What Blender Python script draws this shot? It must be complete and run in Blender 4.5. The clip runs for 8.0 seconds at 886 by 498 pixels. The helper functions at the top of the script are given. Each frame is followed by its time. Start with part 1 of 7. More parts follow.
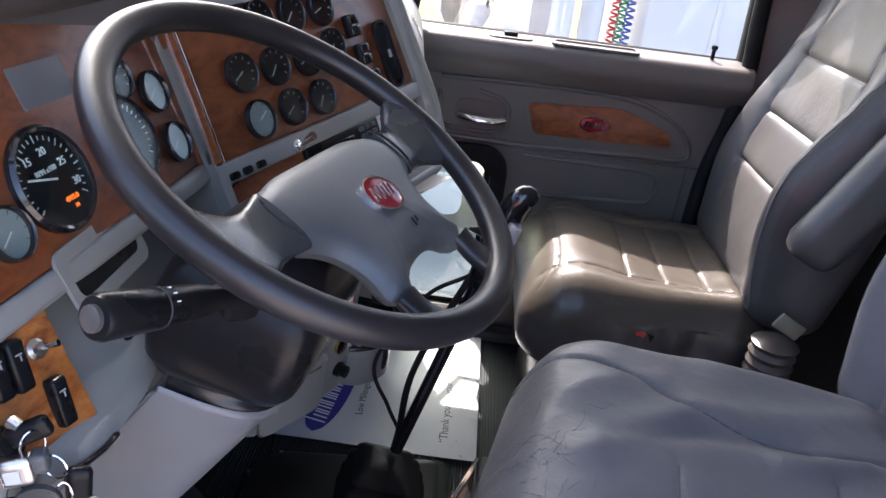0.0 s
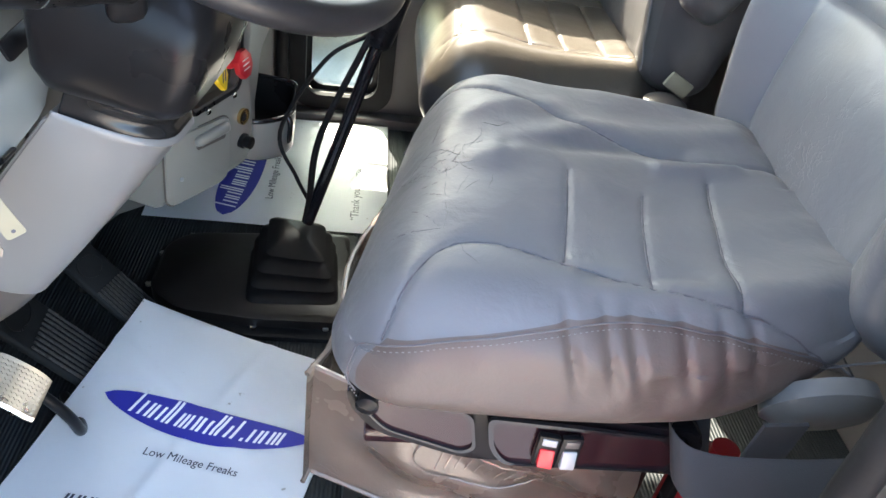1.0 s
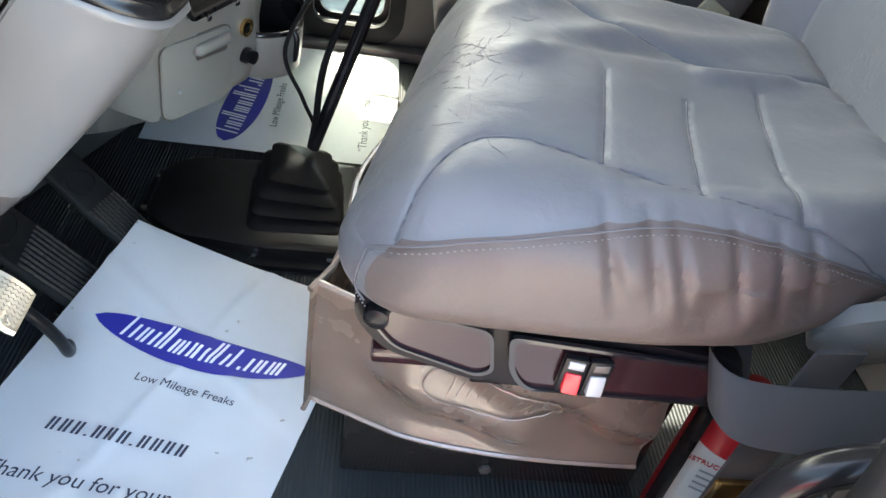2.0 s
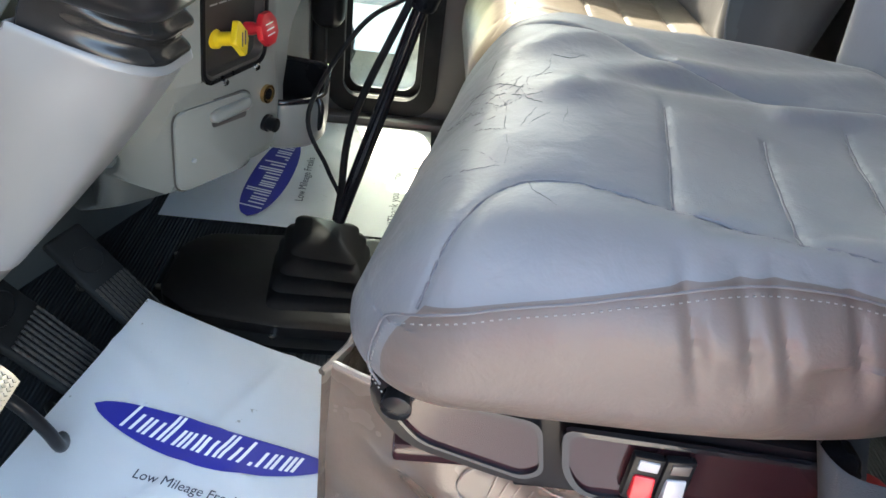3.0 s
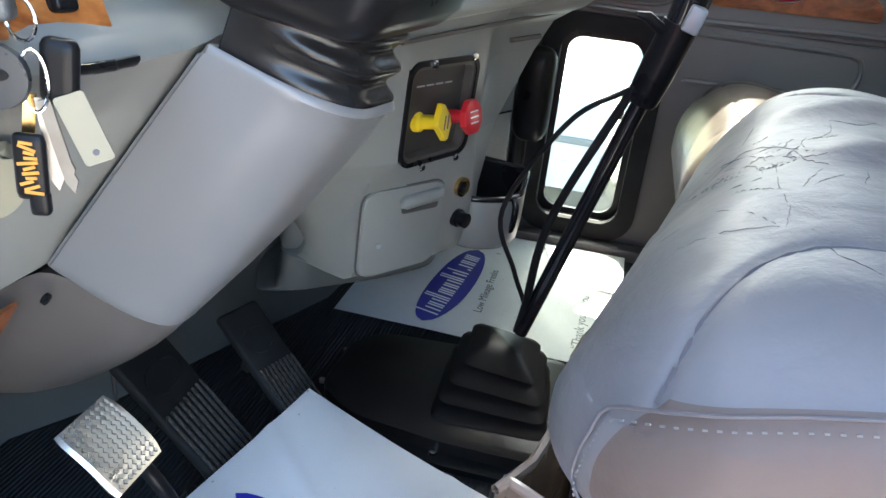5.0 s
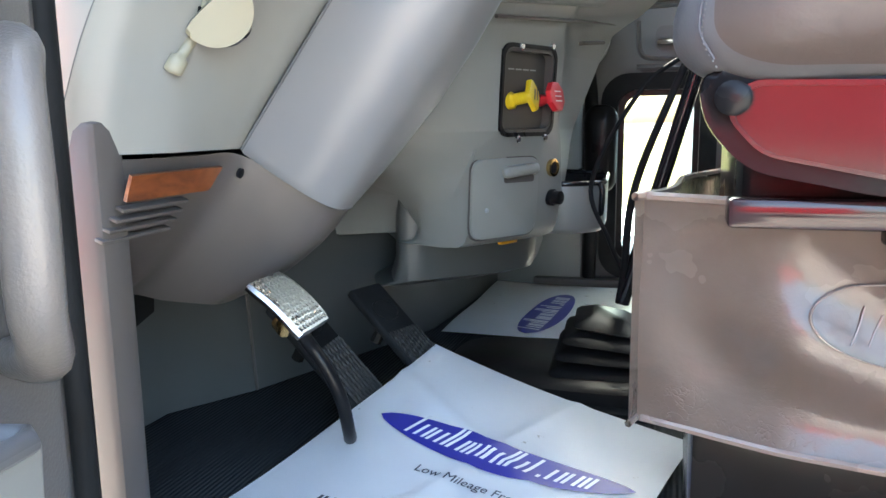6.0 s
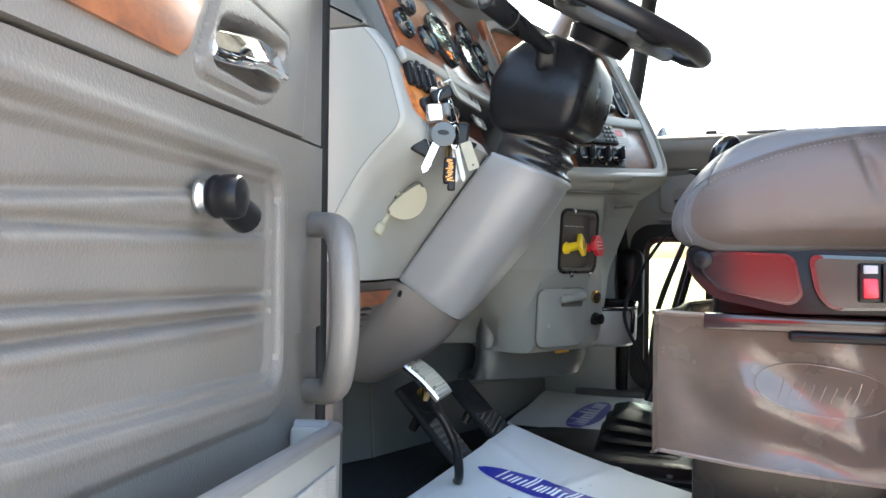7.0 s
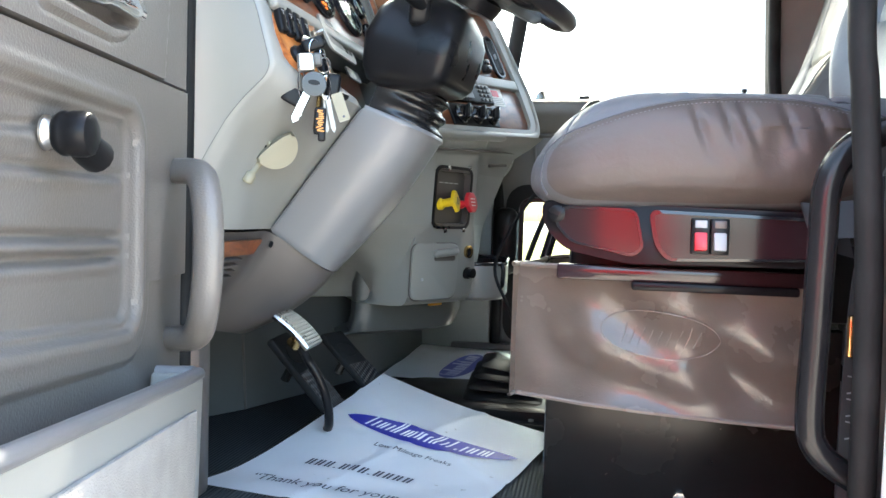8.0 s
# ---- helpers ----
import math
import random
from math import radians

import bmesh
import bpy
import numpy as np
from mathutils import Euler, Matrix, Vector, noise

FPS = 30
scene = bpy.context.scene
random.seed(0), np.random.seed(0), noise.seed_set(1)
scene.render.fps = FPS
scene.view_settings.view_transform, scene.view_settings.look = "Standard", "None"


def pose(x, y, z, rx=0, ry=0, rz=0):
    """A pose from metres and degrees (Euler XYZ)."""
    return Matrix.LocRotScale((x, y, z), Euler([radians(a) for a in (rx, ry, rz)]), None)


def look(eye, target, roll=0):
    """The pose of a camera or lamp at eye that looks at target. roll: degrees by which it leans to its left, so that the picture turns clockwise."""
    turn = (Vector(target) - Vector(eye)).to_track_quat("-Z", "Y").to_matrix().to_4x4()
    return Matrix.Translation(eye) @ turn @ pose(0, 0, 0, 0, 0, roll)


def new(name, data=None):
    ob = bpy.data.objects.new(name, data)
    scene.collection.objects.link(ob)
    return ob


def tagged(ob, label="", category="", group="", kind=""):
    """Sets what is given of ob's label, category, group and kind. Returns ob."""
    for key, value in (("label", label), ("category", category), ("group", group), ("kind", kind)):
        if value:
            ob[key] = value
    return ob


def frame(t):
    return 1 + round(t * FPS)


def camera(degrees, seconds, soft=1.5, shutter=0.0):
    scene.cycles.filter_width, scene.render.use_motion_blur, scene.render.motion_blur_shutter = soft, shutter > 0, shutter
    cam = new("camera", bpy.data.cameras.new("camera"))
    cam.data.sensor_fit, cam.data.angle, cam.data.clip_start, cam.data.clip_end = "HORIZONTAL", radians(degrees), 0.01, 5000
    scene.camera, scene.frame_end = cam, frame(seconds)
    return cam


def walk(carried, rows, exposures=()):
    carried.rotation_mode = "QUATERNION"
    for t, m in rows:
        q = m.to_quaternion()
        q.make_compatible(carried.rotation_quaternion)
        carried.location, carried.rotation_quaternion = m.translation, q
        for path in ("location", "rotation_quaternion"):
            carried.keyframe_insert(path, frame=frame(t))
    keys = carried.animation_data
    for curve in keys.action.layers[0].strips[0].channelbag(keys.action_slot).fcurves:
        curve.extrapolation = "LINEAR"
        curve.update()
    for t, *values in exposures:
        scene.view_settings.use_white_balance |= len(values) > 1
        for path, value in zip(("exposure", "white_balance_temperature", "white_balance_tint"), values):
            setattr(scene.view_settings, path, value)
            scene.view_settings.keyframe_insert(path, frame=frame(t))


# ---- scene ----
cam = camera(61.4, 8.0)
PATH = [
    (0, (0.347, -0.537, 1.147), (0.32, 1.274, 0.299), 7.1),
    (0.3, (0.356, -0.569, 1.114), (0.441, 1.163, 0.119), 7.9),
    (0.5, (0.363, -0.586, 1.102), (0.512, 1.097, 0.033), 8.3),
    (0.6, (0.363, -0.588, 1.093), (0.54, 1.075, -0.004), 8.8),
    (1, (0.372, -0.625, 1.053), (0.624, 0.957, -0.143), 9.8),
    (1.2, (0.375, -0.635, 1.02), (0.629, 0.901, -0.236), 9.4),
    (2.3, (0.37, -0.583, 0.947), (0.613, 0.935, -0.332), 12.6),
    (2.5, (0.377, -0.576, 0.934), (0.59, 0.976, -0.309), 11.8),
    (3, (0.39, -0.511, 0.874), (0.522, 1.143, -0.242), 8.0),
    (3.5, (0.395, -0.438, 0.826), (0.418, 1.295, -0.172), 6.1),
    (4, (0.392, -0.368, 0.806), (0.295, 1.423, -0.077), 8.0),
    (4.5, (0.376, -0.351, 0.797), (0.17, 1.455, -0.038), 9.1),
    (5, (0.365, -0.425, 0.761), (-0.006, 1.353, -0.077), 6.3),
    (5.2, (0.349, -0.44, 0.73), (-0.099, 1.305, -0.139), 5.2),
    (6.3, (0.379, -0.848, 0.4), (-0.238, 1.052, 0.29), -1.7),
    (6.5, (0.385, -0.986, 0.437), (-0.278, 0.901, 0.394), -0.9),
    (7, (0.408, -1.151, 0.466), (-0.258, 0.735, 0.48), 0.6),
    (7.5, (0.444, -1.178, 0.457), (-0.024, 0.767, 0.43), 1.4),
    (8, (0.446, -1.169, 0.452), (0.068, 0.794, 0.367), 1.7),
]
EXPOSURES = [(0, 3.2, 6350, 22), (0.5, 3.92, 6600, 12), (1.0, 4.25, 6900, 8), (2.5, 4.29, 7050, 5), (3.5, 4.24, 7050, 5), (4.5, 4.28, 6750, 5), (5.2, 4.06, 6500, 7), (6.3, 4.30, 6700, 5), (6.5, 4.28, 6750, 5), (7.0, 4.00, 6800, 5), (8.0, 4.12, 6700, 4)]
walk(cam, [(t, look(eye, target, roll)) for t, eye, target, roll in PATH], EXPOSURES)

# ---- world, sun, exposure ----
SUN = Vector((-0.21, 0.654, 0.727))
world = bpy.data.worlds.new("sky")
scene.world = world
world.use_nodes = True
wn, wl = world.node_tree.nodes, world.node_tree.links
sky = wn.new("ShaderNodeTexSky")
sky.sky_type, sky.sun_disc = "NISHITA", False
sky.sun_elevation, sky.sun_rotation = math.asin(SUN.z), math.atan2(SUN.x, SUN.y)
sky.air_density, sky.dust_density, sky.ozone_density = 1.0, 4.5, 1.0
wl.new(sky.outputs[0], wn["Background"].inputs[0])
wn["Background"].inputs[1].default_value = 0.15
sun_data = bpy.data.lights.new("sun", "SUN")
sun_data.energy, sun_data.angle, sun_data.color = 2.0, radians(0.55), (1.0, 0.93, 0.83)
sun = new("sun", sun_data)
sun.matrix_world = look(SUN * 20, (0, 0, 0))


# ---- materials ----
def material(name, color, rough=0.5, metal=0.0, spread=0.12, scale=8.0, fine=260.0, bump=0.15, depth=0.002, coat=0.0, spec=0.5, warm=None):
    """A surface with a broad and a fine variation and a small relief."""
    m = bpy.data.materials.new(name)
    m.use_nodes = True
    n, l = m.node_tree.nodes, m.node_tree.links
    b = n["Principled BSDF"]
    b.inputs["Roughness"].default_value, b.inputs["Metallic"].default_value = rough, metal
    b.inputs["Coat Weight"].default_value, b.inputs["Specular IOR Level"].default_value = coat, spec
    b.inputs["Coat Roughness"].default_value = 0.08
    co = n.new("ShaderNodeTexCoord")
    big = n.new("ShaderNodeTexNoise")
    big.inputs["Scale"].default_value, big.inputs["Detail"].default_value = scale, 5.0
    l.new(co.outputs["Object"], big.inputs["Vector"])
    small = n.new("ShaderNodeTexNoise")
    small.inputs["Scale"].default_value, small.inputs["Detail"].default_value = fine, 3.0
    l.new(co.outputs["Object"], small.inputs["Vector"])
    ramp = n.new("ShaderNodeValToRGB")
    lo = tuple(c * (1 - spread) for c in color)
    hi = warm or tuple(min(1, c * (1 + spread)) for c in color)
    ramp.color_ramp.elements[0].color, ramp.color_ramp.elements[0].position = (*lo, 1), 0.3
    ramp.color_ramp.elements[1].color, ramp.color_ramp.elements[1].position = (*hi, 1), 0.7
    l.new(big.outputs[0], ramp.inputs[0])
    l.new(ramp.outputs[0], b.inputs["Base Color"])
    rr = n.new("ShaderNodeMapRange")
    rr.inputs[3].default_value, rr.inputs[4].default_value = max(0.02, rough - 0.08), min(1.0, rough + 0.08)
    l.new(big.outputs[0], rr.inputs[0])
    l.new(rr.outputs[0], b.inputs["Roughness"])
    if bump:
        bp = n.new("ShaderNodeBump")
        bp.inputs["Strength"].default_value, bp.inputs["Distance"].default_value = bump, depth
        l.new(small.outputs[0], bp.inputs["Height"])
        l.new(bp.outputs[0], b.inputs["Normal"])
    return m


def leather(name, color, rough, wrinkle=0.35, crease=0.0, net=24.0):
    """Vinyl or leather: pores, soft wrinkles and a net of creases."""
    m = material(name, color, rough, 0, 0.10, 6.0, 420.0, 0.12, 0.001)
    n, l = m.node_tree.nodes, m.node_tree.links
    b = n["Principled BSDF"]
    old = b.inputs["Normal"].links[0].from_node
    co = n["Texture Coordinate"]
    wave = n.new("ShaderNodeTexNoise")
    wave.inputs["Scale"].default_value, wave.inputs["Detail"].default_value, wave.inputs["Distortion"].default_value = 30.0, 4.0, 0.35
    l.new(co.outputs["Object"], wave.inputs["Vector"])
    bp = n.new("ShaderNodeBump")
    bp.inputs["Strength"].default_value, bp.inputs["Distance"].default_value = wrinkle, 0.006
    l.new(wave.outputs[0], bp.inputs["Height"])
    l.new(old.outputs[0], bp.inputs["Normal"])
    last = bp
    if crease:
        warp = n.new("ShaderNodeMixRGB")
        warp.inputs[0].default_value = 0.12
        l.new(co.outputs["Object"], warp.inputs[1])
        l.new(wave.outputs["Color"], warp.inputs[2])
        cell = n.new("ShaderNodeTexVoronoi")
        cell.feature = "DISTANCE_TO_EDGE"
        cell.inputs["Scale"].default_value = net
        l.new(warp.outputs[0], cell.inputs["Vector"])
        cut = n.new("ShaderNodeMapRange")
        cut.inputs[2].default_value = 0.045
        l.new(cell.outputs[0], cut.inputs[0])
        patch = n.new("ShaderNodeTexNoise")
        patch.inputs["Scale"].default_value = 4.5
        l.new(co.outputs["Object"], patch.inputs["Vector"])
        pm = n.new("ShaderNodeMapRange")
        pm.inputs[1].default_value, pm.inputs[2].default_value = 0.48, 0.66
        l.new(patch.outputs[0], pm.inputs[0])
        st = n.new("ShaderNodeMath")
        st.operation = "MULTIPLY"
        st.inputs[1].default_value = crease
        l.new(pm.outputs[0], st.inputs[0])
        b2 = n.new("ShaderNodeBump")
        b2.inputs["Distance"].default_value = 0.002
        l.new(st.outputs[0], b2.inputs["Strength"])
        l.new(cut.outputs[0], b2.inputs["Height"])
        l.new(bp.outputs[0], b2.inputs["Normal"])
        last = b2
    l.new(last.outputs[0], b.inputs["Normal"])
    l.new(last.outputs[0], b.inputs["Coat Normal"])
    return m


def burl(name, dark, mid, light):
    """Lacquered burl wood."""
    m = bpy.data.materials.new(name)
    m.use_nodes = True
    n, l = m.node_tree.nodes, m.node_tree.links
    b = n["Principled BSDF"]
    b.inputs["Roughness"].default_value, b.inputs["Coat Weight"].default_value, b.inputs["Coat Roughness"].default_value = 0.35, 0.35, 0.12
    co = n.new("ShaderNodeTexCoord")
    mp = n.new("ShaderNodeMapping")
    mp.inputs["Scale"].default_value = (1.0, 1.0, 2.2)
    l.new(co.outputs["Object"], mp.inputs[0])
    a = n.new("ShaderNodeTexNoise")
    a.inputs["Scale"].default_value, a.inputs["Detail"].default_value, a.inputs["Distortion"].default_value = 11.0, 8.0, 2.4
    l.new(mp.outputs[0], a.inputs["Vector"])
    g = n.new("ShaderNodeTexNoise")
    g.inputs["Scale"].default_value, g.inputs["Detail"].default_value = 120.0, 4.0
    l.new(mp.outputs[0], g.inputs["Vector"])
    mix = n.new("ShaderNodeMath")
    mix.operation = "MULTIPLY_ADD"
    mix.inputs[1].default_value = 0.25
    l.new(g.outputs[0], mix.inputs[0])
    l.new(a.outputs[0], mix.inputs[2])
    r = n.new("ShaderNodeValToRGB")
    r.color_ramp.elements[0].color, r.color_ramp.elements[0].position = (*dark, 1), 0.45
    r.color_ramp.elements[1].color, r.color_ramp.elements[1].position = (*light, 1), 0.85
    e = r.color_ramp.elements.new(0.62)
    e.color = (*mid, 1)
    l.new(mix.outputs[0], r.inputs[0])
    l.new(r.outputs[0], b.inputs["Base Color"])
    return m


def plain(name, color, rough=0.5, metal=0.0, emit=0.0):
    m = bpy.data.materials.new(name)
    m.use_nodes = True
    b = m.node_tree.nodes["Principled BSDF"]
    b.inputs["Base Color"].default_value = (*color, 1)
    b.inputs["Roughness"].default_value, b.inputs["Metallic"].default_value = rough, metal
    if emit:
        b.inputs["Emission Color"].default_value, b.inputs["Emission Strength"].default_value = (*color, 1), emit
    return m


def glass(name, tint=(0.9, 0.95, 0.93)):
    m = bpy.data.materials.new(name)
    m.use_nodes = True
    n, l = m.node_tree.nodes, m.node_tree.links
    out = n["Material Output"]
    tr, gl, mx = n.new("ShaderNodeBsdfTransparent"), n.new("ShaderNodeBsdfGlossy"), n.new("ShaderNodeMixShader")
    tr.inputs[0].default_value = (*tint, 1)
    gl.inputs["Roughness"].default_value = 0.02
    mx.inputs[0].default_value = 0.06
    l.new(tr.outputs[0], mx.inputs[1])
    l.new(gl.outputs[0], mx.inputs[2])
    l.new(mx.outputs[0], out.inputs[0])
    return m


def ribbed(name, color, pitch, axis):
    """Rubber with fine ribs running along one way."""
    m = material(name, color, 0.55, 0, 0.3, 5.0, 200.0, 0.1, 0.001)
    n, l = m.node_tree.nodes, m.node_tree.links
    b = n["Principled BSDF"]
    co = n["Texture Coordinate"]
    w = n.new("ShaderNodeTexWave")
    w.bands_direction = axis
    w.inputs["Scale"].default_value = 0.314 / pitch
    l.new(co.outputs["Object"], w.inputs["Vector"])
    bp = n.new("ShaderNodeBump")
    bp.inputs["Strength"].default_value, bp.inputs["Distance"].default_value = 0.45, 0.004
    l.new(w.outputs["Fac"], bp.inputs["Height"])
    l.new(bp.outputs[0], b.inputs["Normal"])
    return m


GREY = material("grey_dash_plastic", (0.222, 0.223, 0.208), 0.36, 0, 0.05, 5, 700, 0.12, 0.0006)
GREY_COOL = material("grey_cover_plastic", (0.166, 0.166, 0.170), 0.30, 0, 0.03, 1.3, 700, 0.08, 0.0005)
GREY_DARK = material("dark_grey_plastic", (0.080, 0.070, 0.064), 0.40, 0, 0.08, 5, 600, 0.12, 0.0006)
# dark taupe trim; also puts under-dash shade into heater box and kick board
TAUPE_DARK = material("dark_taupe_shade_plastic", (0.078, 0.081, 0.078), 0.42, 0, 0.10, 5, 600, 0.15, 0.0006)
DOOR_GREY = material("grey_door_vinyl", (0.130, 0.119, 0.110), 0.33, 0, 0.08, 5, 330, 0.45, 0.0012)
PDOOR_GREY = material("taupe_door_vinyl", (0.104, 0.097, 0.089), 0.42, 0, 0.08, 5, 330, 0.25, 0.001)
HEADLINER = material("grey_headliner_cloth", (0.55, 0.53, 0.50), 0.9, 0, 0.10, 9, 800, 0.3, 0.001)
TRIM = material("dark_trim_cloth", (0.17, 0.155, 0.145), 0.85, 0, 0.10, 9, 800, 0.3, 0.001)
SEAT = leather("grey_leather", (0.115, 0.117, 0.125), 0.38, 0.18, 0.35)


def side_shade(m, other):
    """Puts shade and ground tint into the cushion's near side, below its seam."""
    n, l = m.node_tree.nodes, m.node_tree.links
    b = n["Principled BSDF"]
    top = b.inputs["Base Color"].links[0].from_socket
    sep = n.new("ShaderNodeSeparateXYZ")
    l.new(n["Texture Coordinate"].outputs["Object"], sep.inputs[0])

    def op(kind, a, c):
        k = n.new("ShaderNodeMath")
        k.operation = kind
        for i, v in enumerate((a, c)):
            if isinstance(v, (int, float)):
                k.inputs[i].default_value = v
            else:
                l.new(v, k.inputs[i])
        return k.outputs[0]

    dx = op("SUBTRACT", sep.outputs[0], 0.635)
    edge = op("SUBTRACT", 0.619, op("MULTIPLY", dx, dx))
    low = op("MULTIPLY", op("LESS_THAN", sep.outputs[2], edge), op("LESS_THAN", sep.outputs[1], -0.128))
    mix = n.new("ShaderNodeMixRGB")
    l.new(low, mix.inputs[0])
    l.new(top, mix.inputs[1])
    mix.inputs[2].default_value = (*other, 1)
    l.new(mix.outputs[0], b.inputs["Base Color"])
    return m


# one leather; the near side carries its shade in the colour
CUSHION = side_shade(leather("side_shade_leather", (0.115, 0.117, 0.125), 0.44, 0.36, 0.10, 48.0), (0.088, 0.072, 0.065))
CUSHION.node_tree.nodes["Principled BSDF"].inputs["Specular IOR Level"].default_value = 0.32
SKIRT = leather("shiny_taupe_vinyl", (0.22, 0.174, 0.145), 0.27, 0.22, 0.60, 46.0)
for inp, val in (("Coat Weight", 0.9), ("Coat Roughness", 0.12)):
    SKIRT.node_tree.nodes["Principled BSDF"].inputs[inp].default_value = val
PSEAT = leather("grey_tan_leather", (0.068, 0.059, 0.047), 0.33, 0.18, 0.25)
# grey leather with the passenger backrest's shade put into its colour
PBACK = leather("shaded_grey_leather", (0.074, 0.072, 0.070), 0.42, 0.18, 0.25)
# side vinyl; also puts shade into the passenger cushion's front
PSIDE = leather("shaded_taupe_vinyl", (0.062, 0.056, 0.056), 0.4, 0.2)
BLACK = material("black_plastic", (0.009, 0.009, 0.010), 0.29, 0, 0.2, 10, 500, 0.08, 0.0005, 0.0, 0.16)
BLACK_SOFT = material("black_leather_rim", (0.013, 0.012, 0.013), 0.36, 0, 0.2, 14, 500, 0.15, 0.0006, 0.0, 0.42)
PAD = material("dark_grey_wheel_pad", (0.075, 0.079, 0.080), 0.40, 0, 0.1, 8, 700, 0.45, 0.0008)
SPOKE = material("satin_dark_grey_plastic", (0.034, 0.037, 0.039), 0.27, 0, 0.1, 8, 700, 0.1, 0.0005)
RUBBER = material("black_rubber", (0.015, 0.0155, 0.016), 0.55, 0, 0.3, 12, 300, 0.2, 0.001, 0.0, 0.06)
GLOSS = plain("gloss_black", (0.012, 0.012, 0.014), 0.12)
RAIL = material("black_enamel", (0.010, 0.010, 0.011), 0.22, 0, 0.3, 14, 160, 0.05, 0.0005, 0.0, 0.22)
PLUM = plain("dark_plum_plastic", (0.022, 0.009, 0.011), 0.12)
PLUM.node_tree.nodes["Principled BSDF"].inputs["Specular IOR Level"].default_value = 0.42
METAL_BLACK = material("black_painted_steel", (0.012, 0.011, 0.010), 0.26, 0, 0.3, 6, 120, 0.12, 0.001, 0.0, 0.30)


def chipped(m, tint):
    """Small pale chips in dark paint."""
    n, l = m.node_tree.nodes, m.node_tree.links
    b = n["Principled BSDF"]
    base = b.inputs["Base Color"].links[0].from_socket
    spot = n.new("ShaderNodeTexNoise")
    spot.inputs["Scale"].default_value, spot.inputs["Detail"].default_value = 48.0, 3.0
    l.new(n["Texture Coordinate"].outputs["Object"], spot.inputs["Vector"])
    cut = n.new("ShaderNodeMapRange")
    cut.inputs[1].default_value, cut.inputs[2].default_value = 0.715, 0.74
    l.new(spot.outputs[0], cut.inputs[0])
    mix = n.new("ShaderNodeMixRGB")
    l.new(cut.outputs[0], mix.inputs[0])
    l.new(base, mix.inputs[1])
    mix.inputs[2].default_value = (*tint, 1)
    l.new(mix.outputs[0], b.inputs["Base Color"])


chipped(METAL_BLACK, (0.22, 0.17, 0.13))
CHROME = plain("chrome", (0.85, 0.86, 0.88), 0.06, 1.0)
STEEL = material("brushed_steel", (0.62, 0.60, 0.56), 0.28, 1.0, 0.08, 20, 300, 0.1, 0.0005)
KEY_STEEL = material("worn_key_steel", (0.26, 0.25, 0.235), 0.42, 1.0, 0.15, 30, 300, 0.1, 0.0004)
BRASS = plain("brass", (0.62, 0.40, 0.16), 0.25, 1.0)
WOOD = burl("burl_wood", (0.092, 0.024, 0.008), (0.160, 0.045, 0.014), (0.215, 0.068, 0.022))
WOOD_LIGHT = burl("amber_burl_wood", (0.20, 0.055, 0.014), (0.36, 0.12, 0.03), (0.52, 0.21, 0.06))
FLOOR_RUBBER = ribbed("ribbed_floor_rubber", (0.021, 0.025, 0.027), 0.007, "X")
FLOOR_RUBBER.node_tree.nodes["Principled BSDF"].inputs["Specular IOR Level"].default_value = 0.2
PEDAL_RUBBER = ribbed("ribbed_pedal_rubber", (0.03, 0.028, 0.027), 0.009, "X")
PAPER = material("white_coated_paper", (0.88, 0.89, 0.90), 0.30, 0, 0.04, 5, 60, 0.15, 0.002)
chipped(PAPER, (0.55, 0.53, 0.50))
INK_BLUE = plain("blue_ink", (0.02, 0.025, 0.26), 0.35)
INK_DARK = plain("dark_ink", (0.04, 0.045, 0.07), 0.4)
INK_WHITE = plain("white_ink", (0.8, 0.81, 0.83), 0.35)
WHITE = plain("white_plastic", (0.75, 0.74, 0.72), 0.4)
DIAL_GREY = plain("grey_dial", (0.30, 0.31, 0.32), 0.35)
YELLOW = material("yellow_plastic", (0.75, 0.52, 0.02), 0.35, 0, 0.05, 20, 200, 0.05, 0.0005)
RED = material("red_plastic", (0.55, 0.02, 0.03), 0.3, 0, 0.05, 20, 200, 0.05, 0.0005)
EMBLEM = plain("dark_red_enamel", (0.20, 0.008, 0.018), 0.15)
ORANGE = plain("orange_display", (0.9, 0.16, 0.01), 0.5, 0, 0.16)
LCD = plain("grey_lcd", (0.115, 0.120, 0.124), 0.4)
VALANCE = material("black_valance", (0.009, 0.008, 0.009), 0.2, 0, 0.1, 10, 300, 0.03, 0.0004, 0.0, 0.10)
WOOD_MID = burl("door_burl_wood", (0.115, 0.032, 0.010), (0.185, 0.054, 0.016), (0.255, 0.084, 0.026))
SILVER = plain("silver_dial", (0.55, 0.57, 0.58), 0.35)
BROWN_BLACK = material("brown_black_plate", (0.045, 0.040, 0.036), 0.4, 0, 0.1, 10, 500, 0.1, 0.0005)
AMBER = plain("amber_print", (0.62, 0.26, 0.04), 0.4)
CREAM = plain("cream_plastic", (0.225, 0.210, 0.150), 0.45)
CARPET = material("pale_grey_carpet", (0.29, 0.278, 0.262), 0.9, 0, 0.12, 30, 500, 0.7, 0.003)
BELT = material("grey_webbing", (0.035, 0.034, 0.036), 0.75, 0, 0.1, 20, 900, 0.4, 0.001)
SEAM = plain("dark_seam", (0.07, 0.07, 0.08), 0.6)
CREASE = plain("cracked_grey_leather", (0.055, 0.056, 0.062), 0.7)
THREAD = plain("pale_thread", (0.14, 0.137, 0.135), 0.7)
GLASS = glass("window_glass")
SIDE_GLASS = glass("tinted_side_glass", (0.66, 0.70, 0.70))
KICK_GLASS = glass("kick_window_glass", (0.62, 0.69, 0.66))
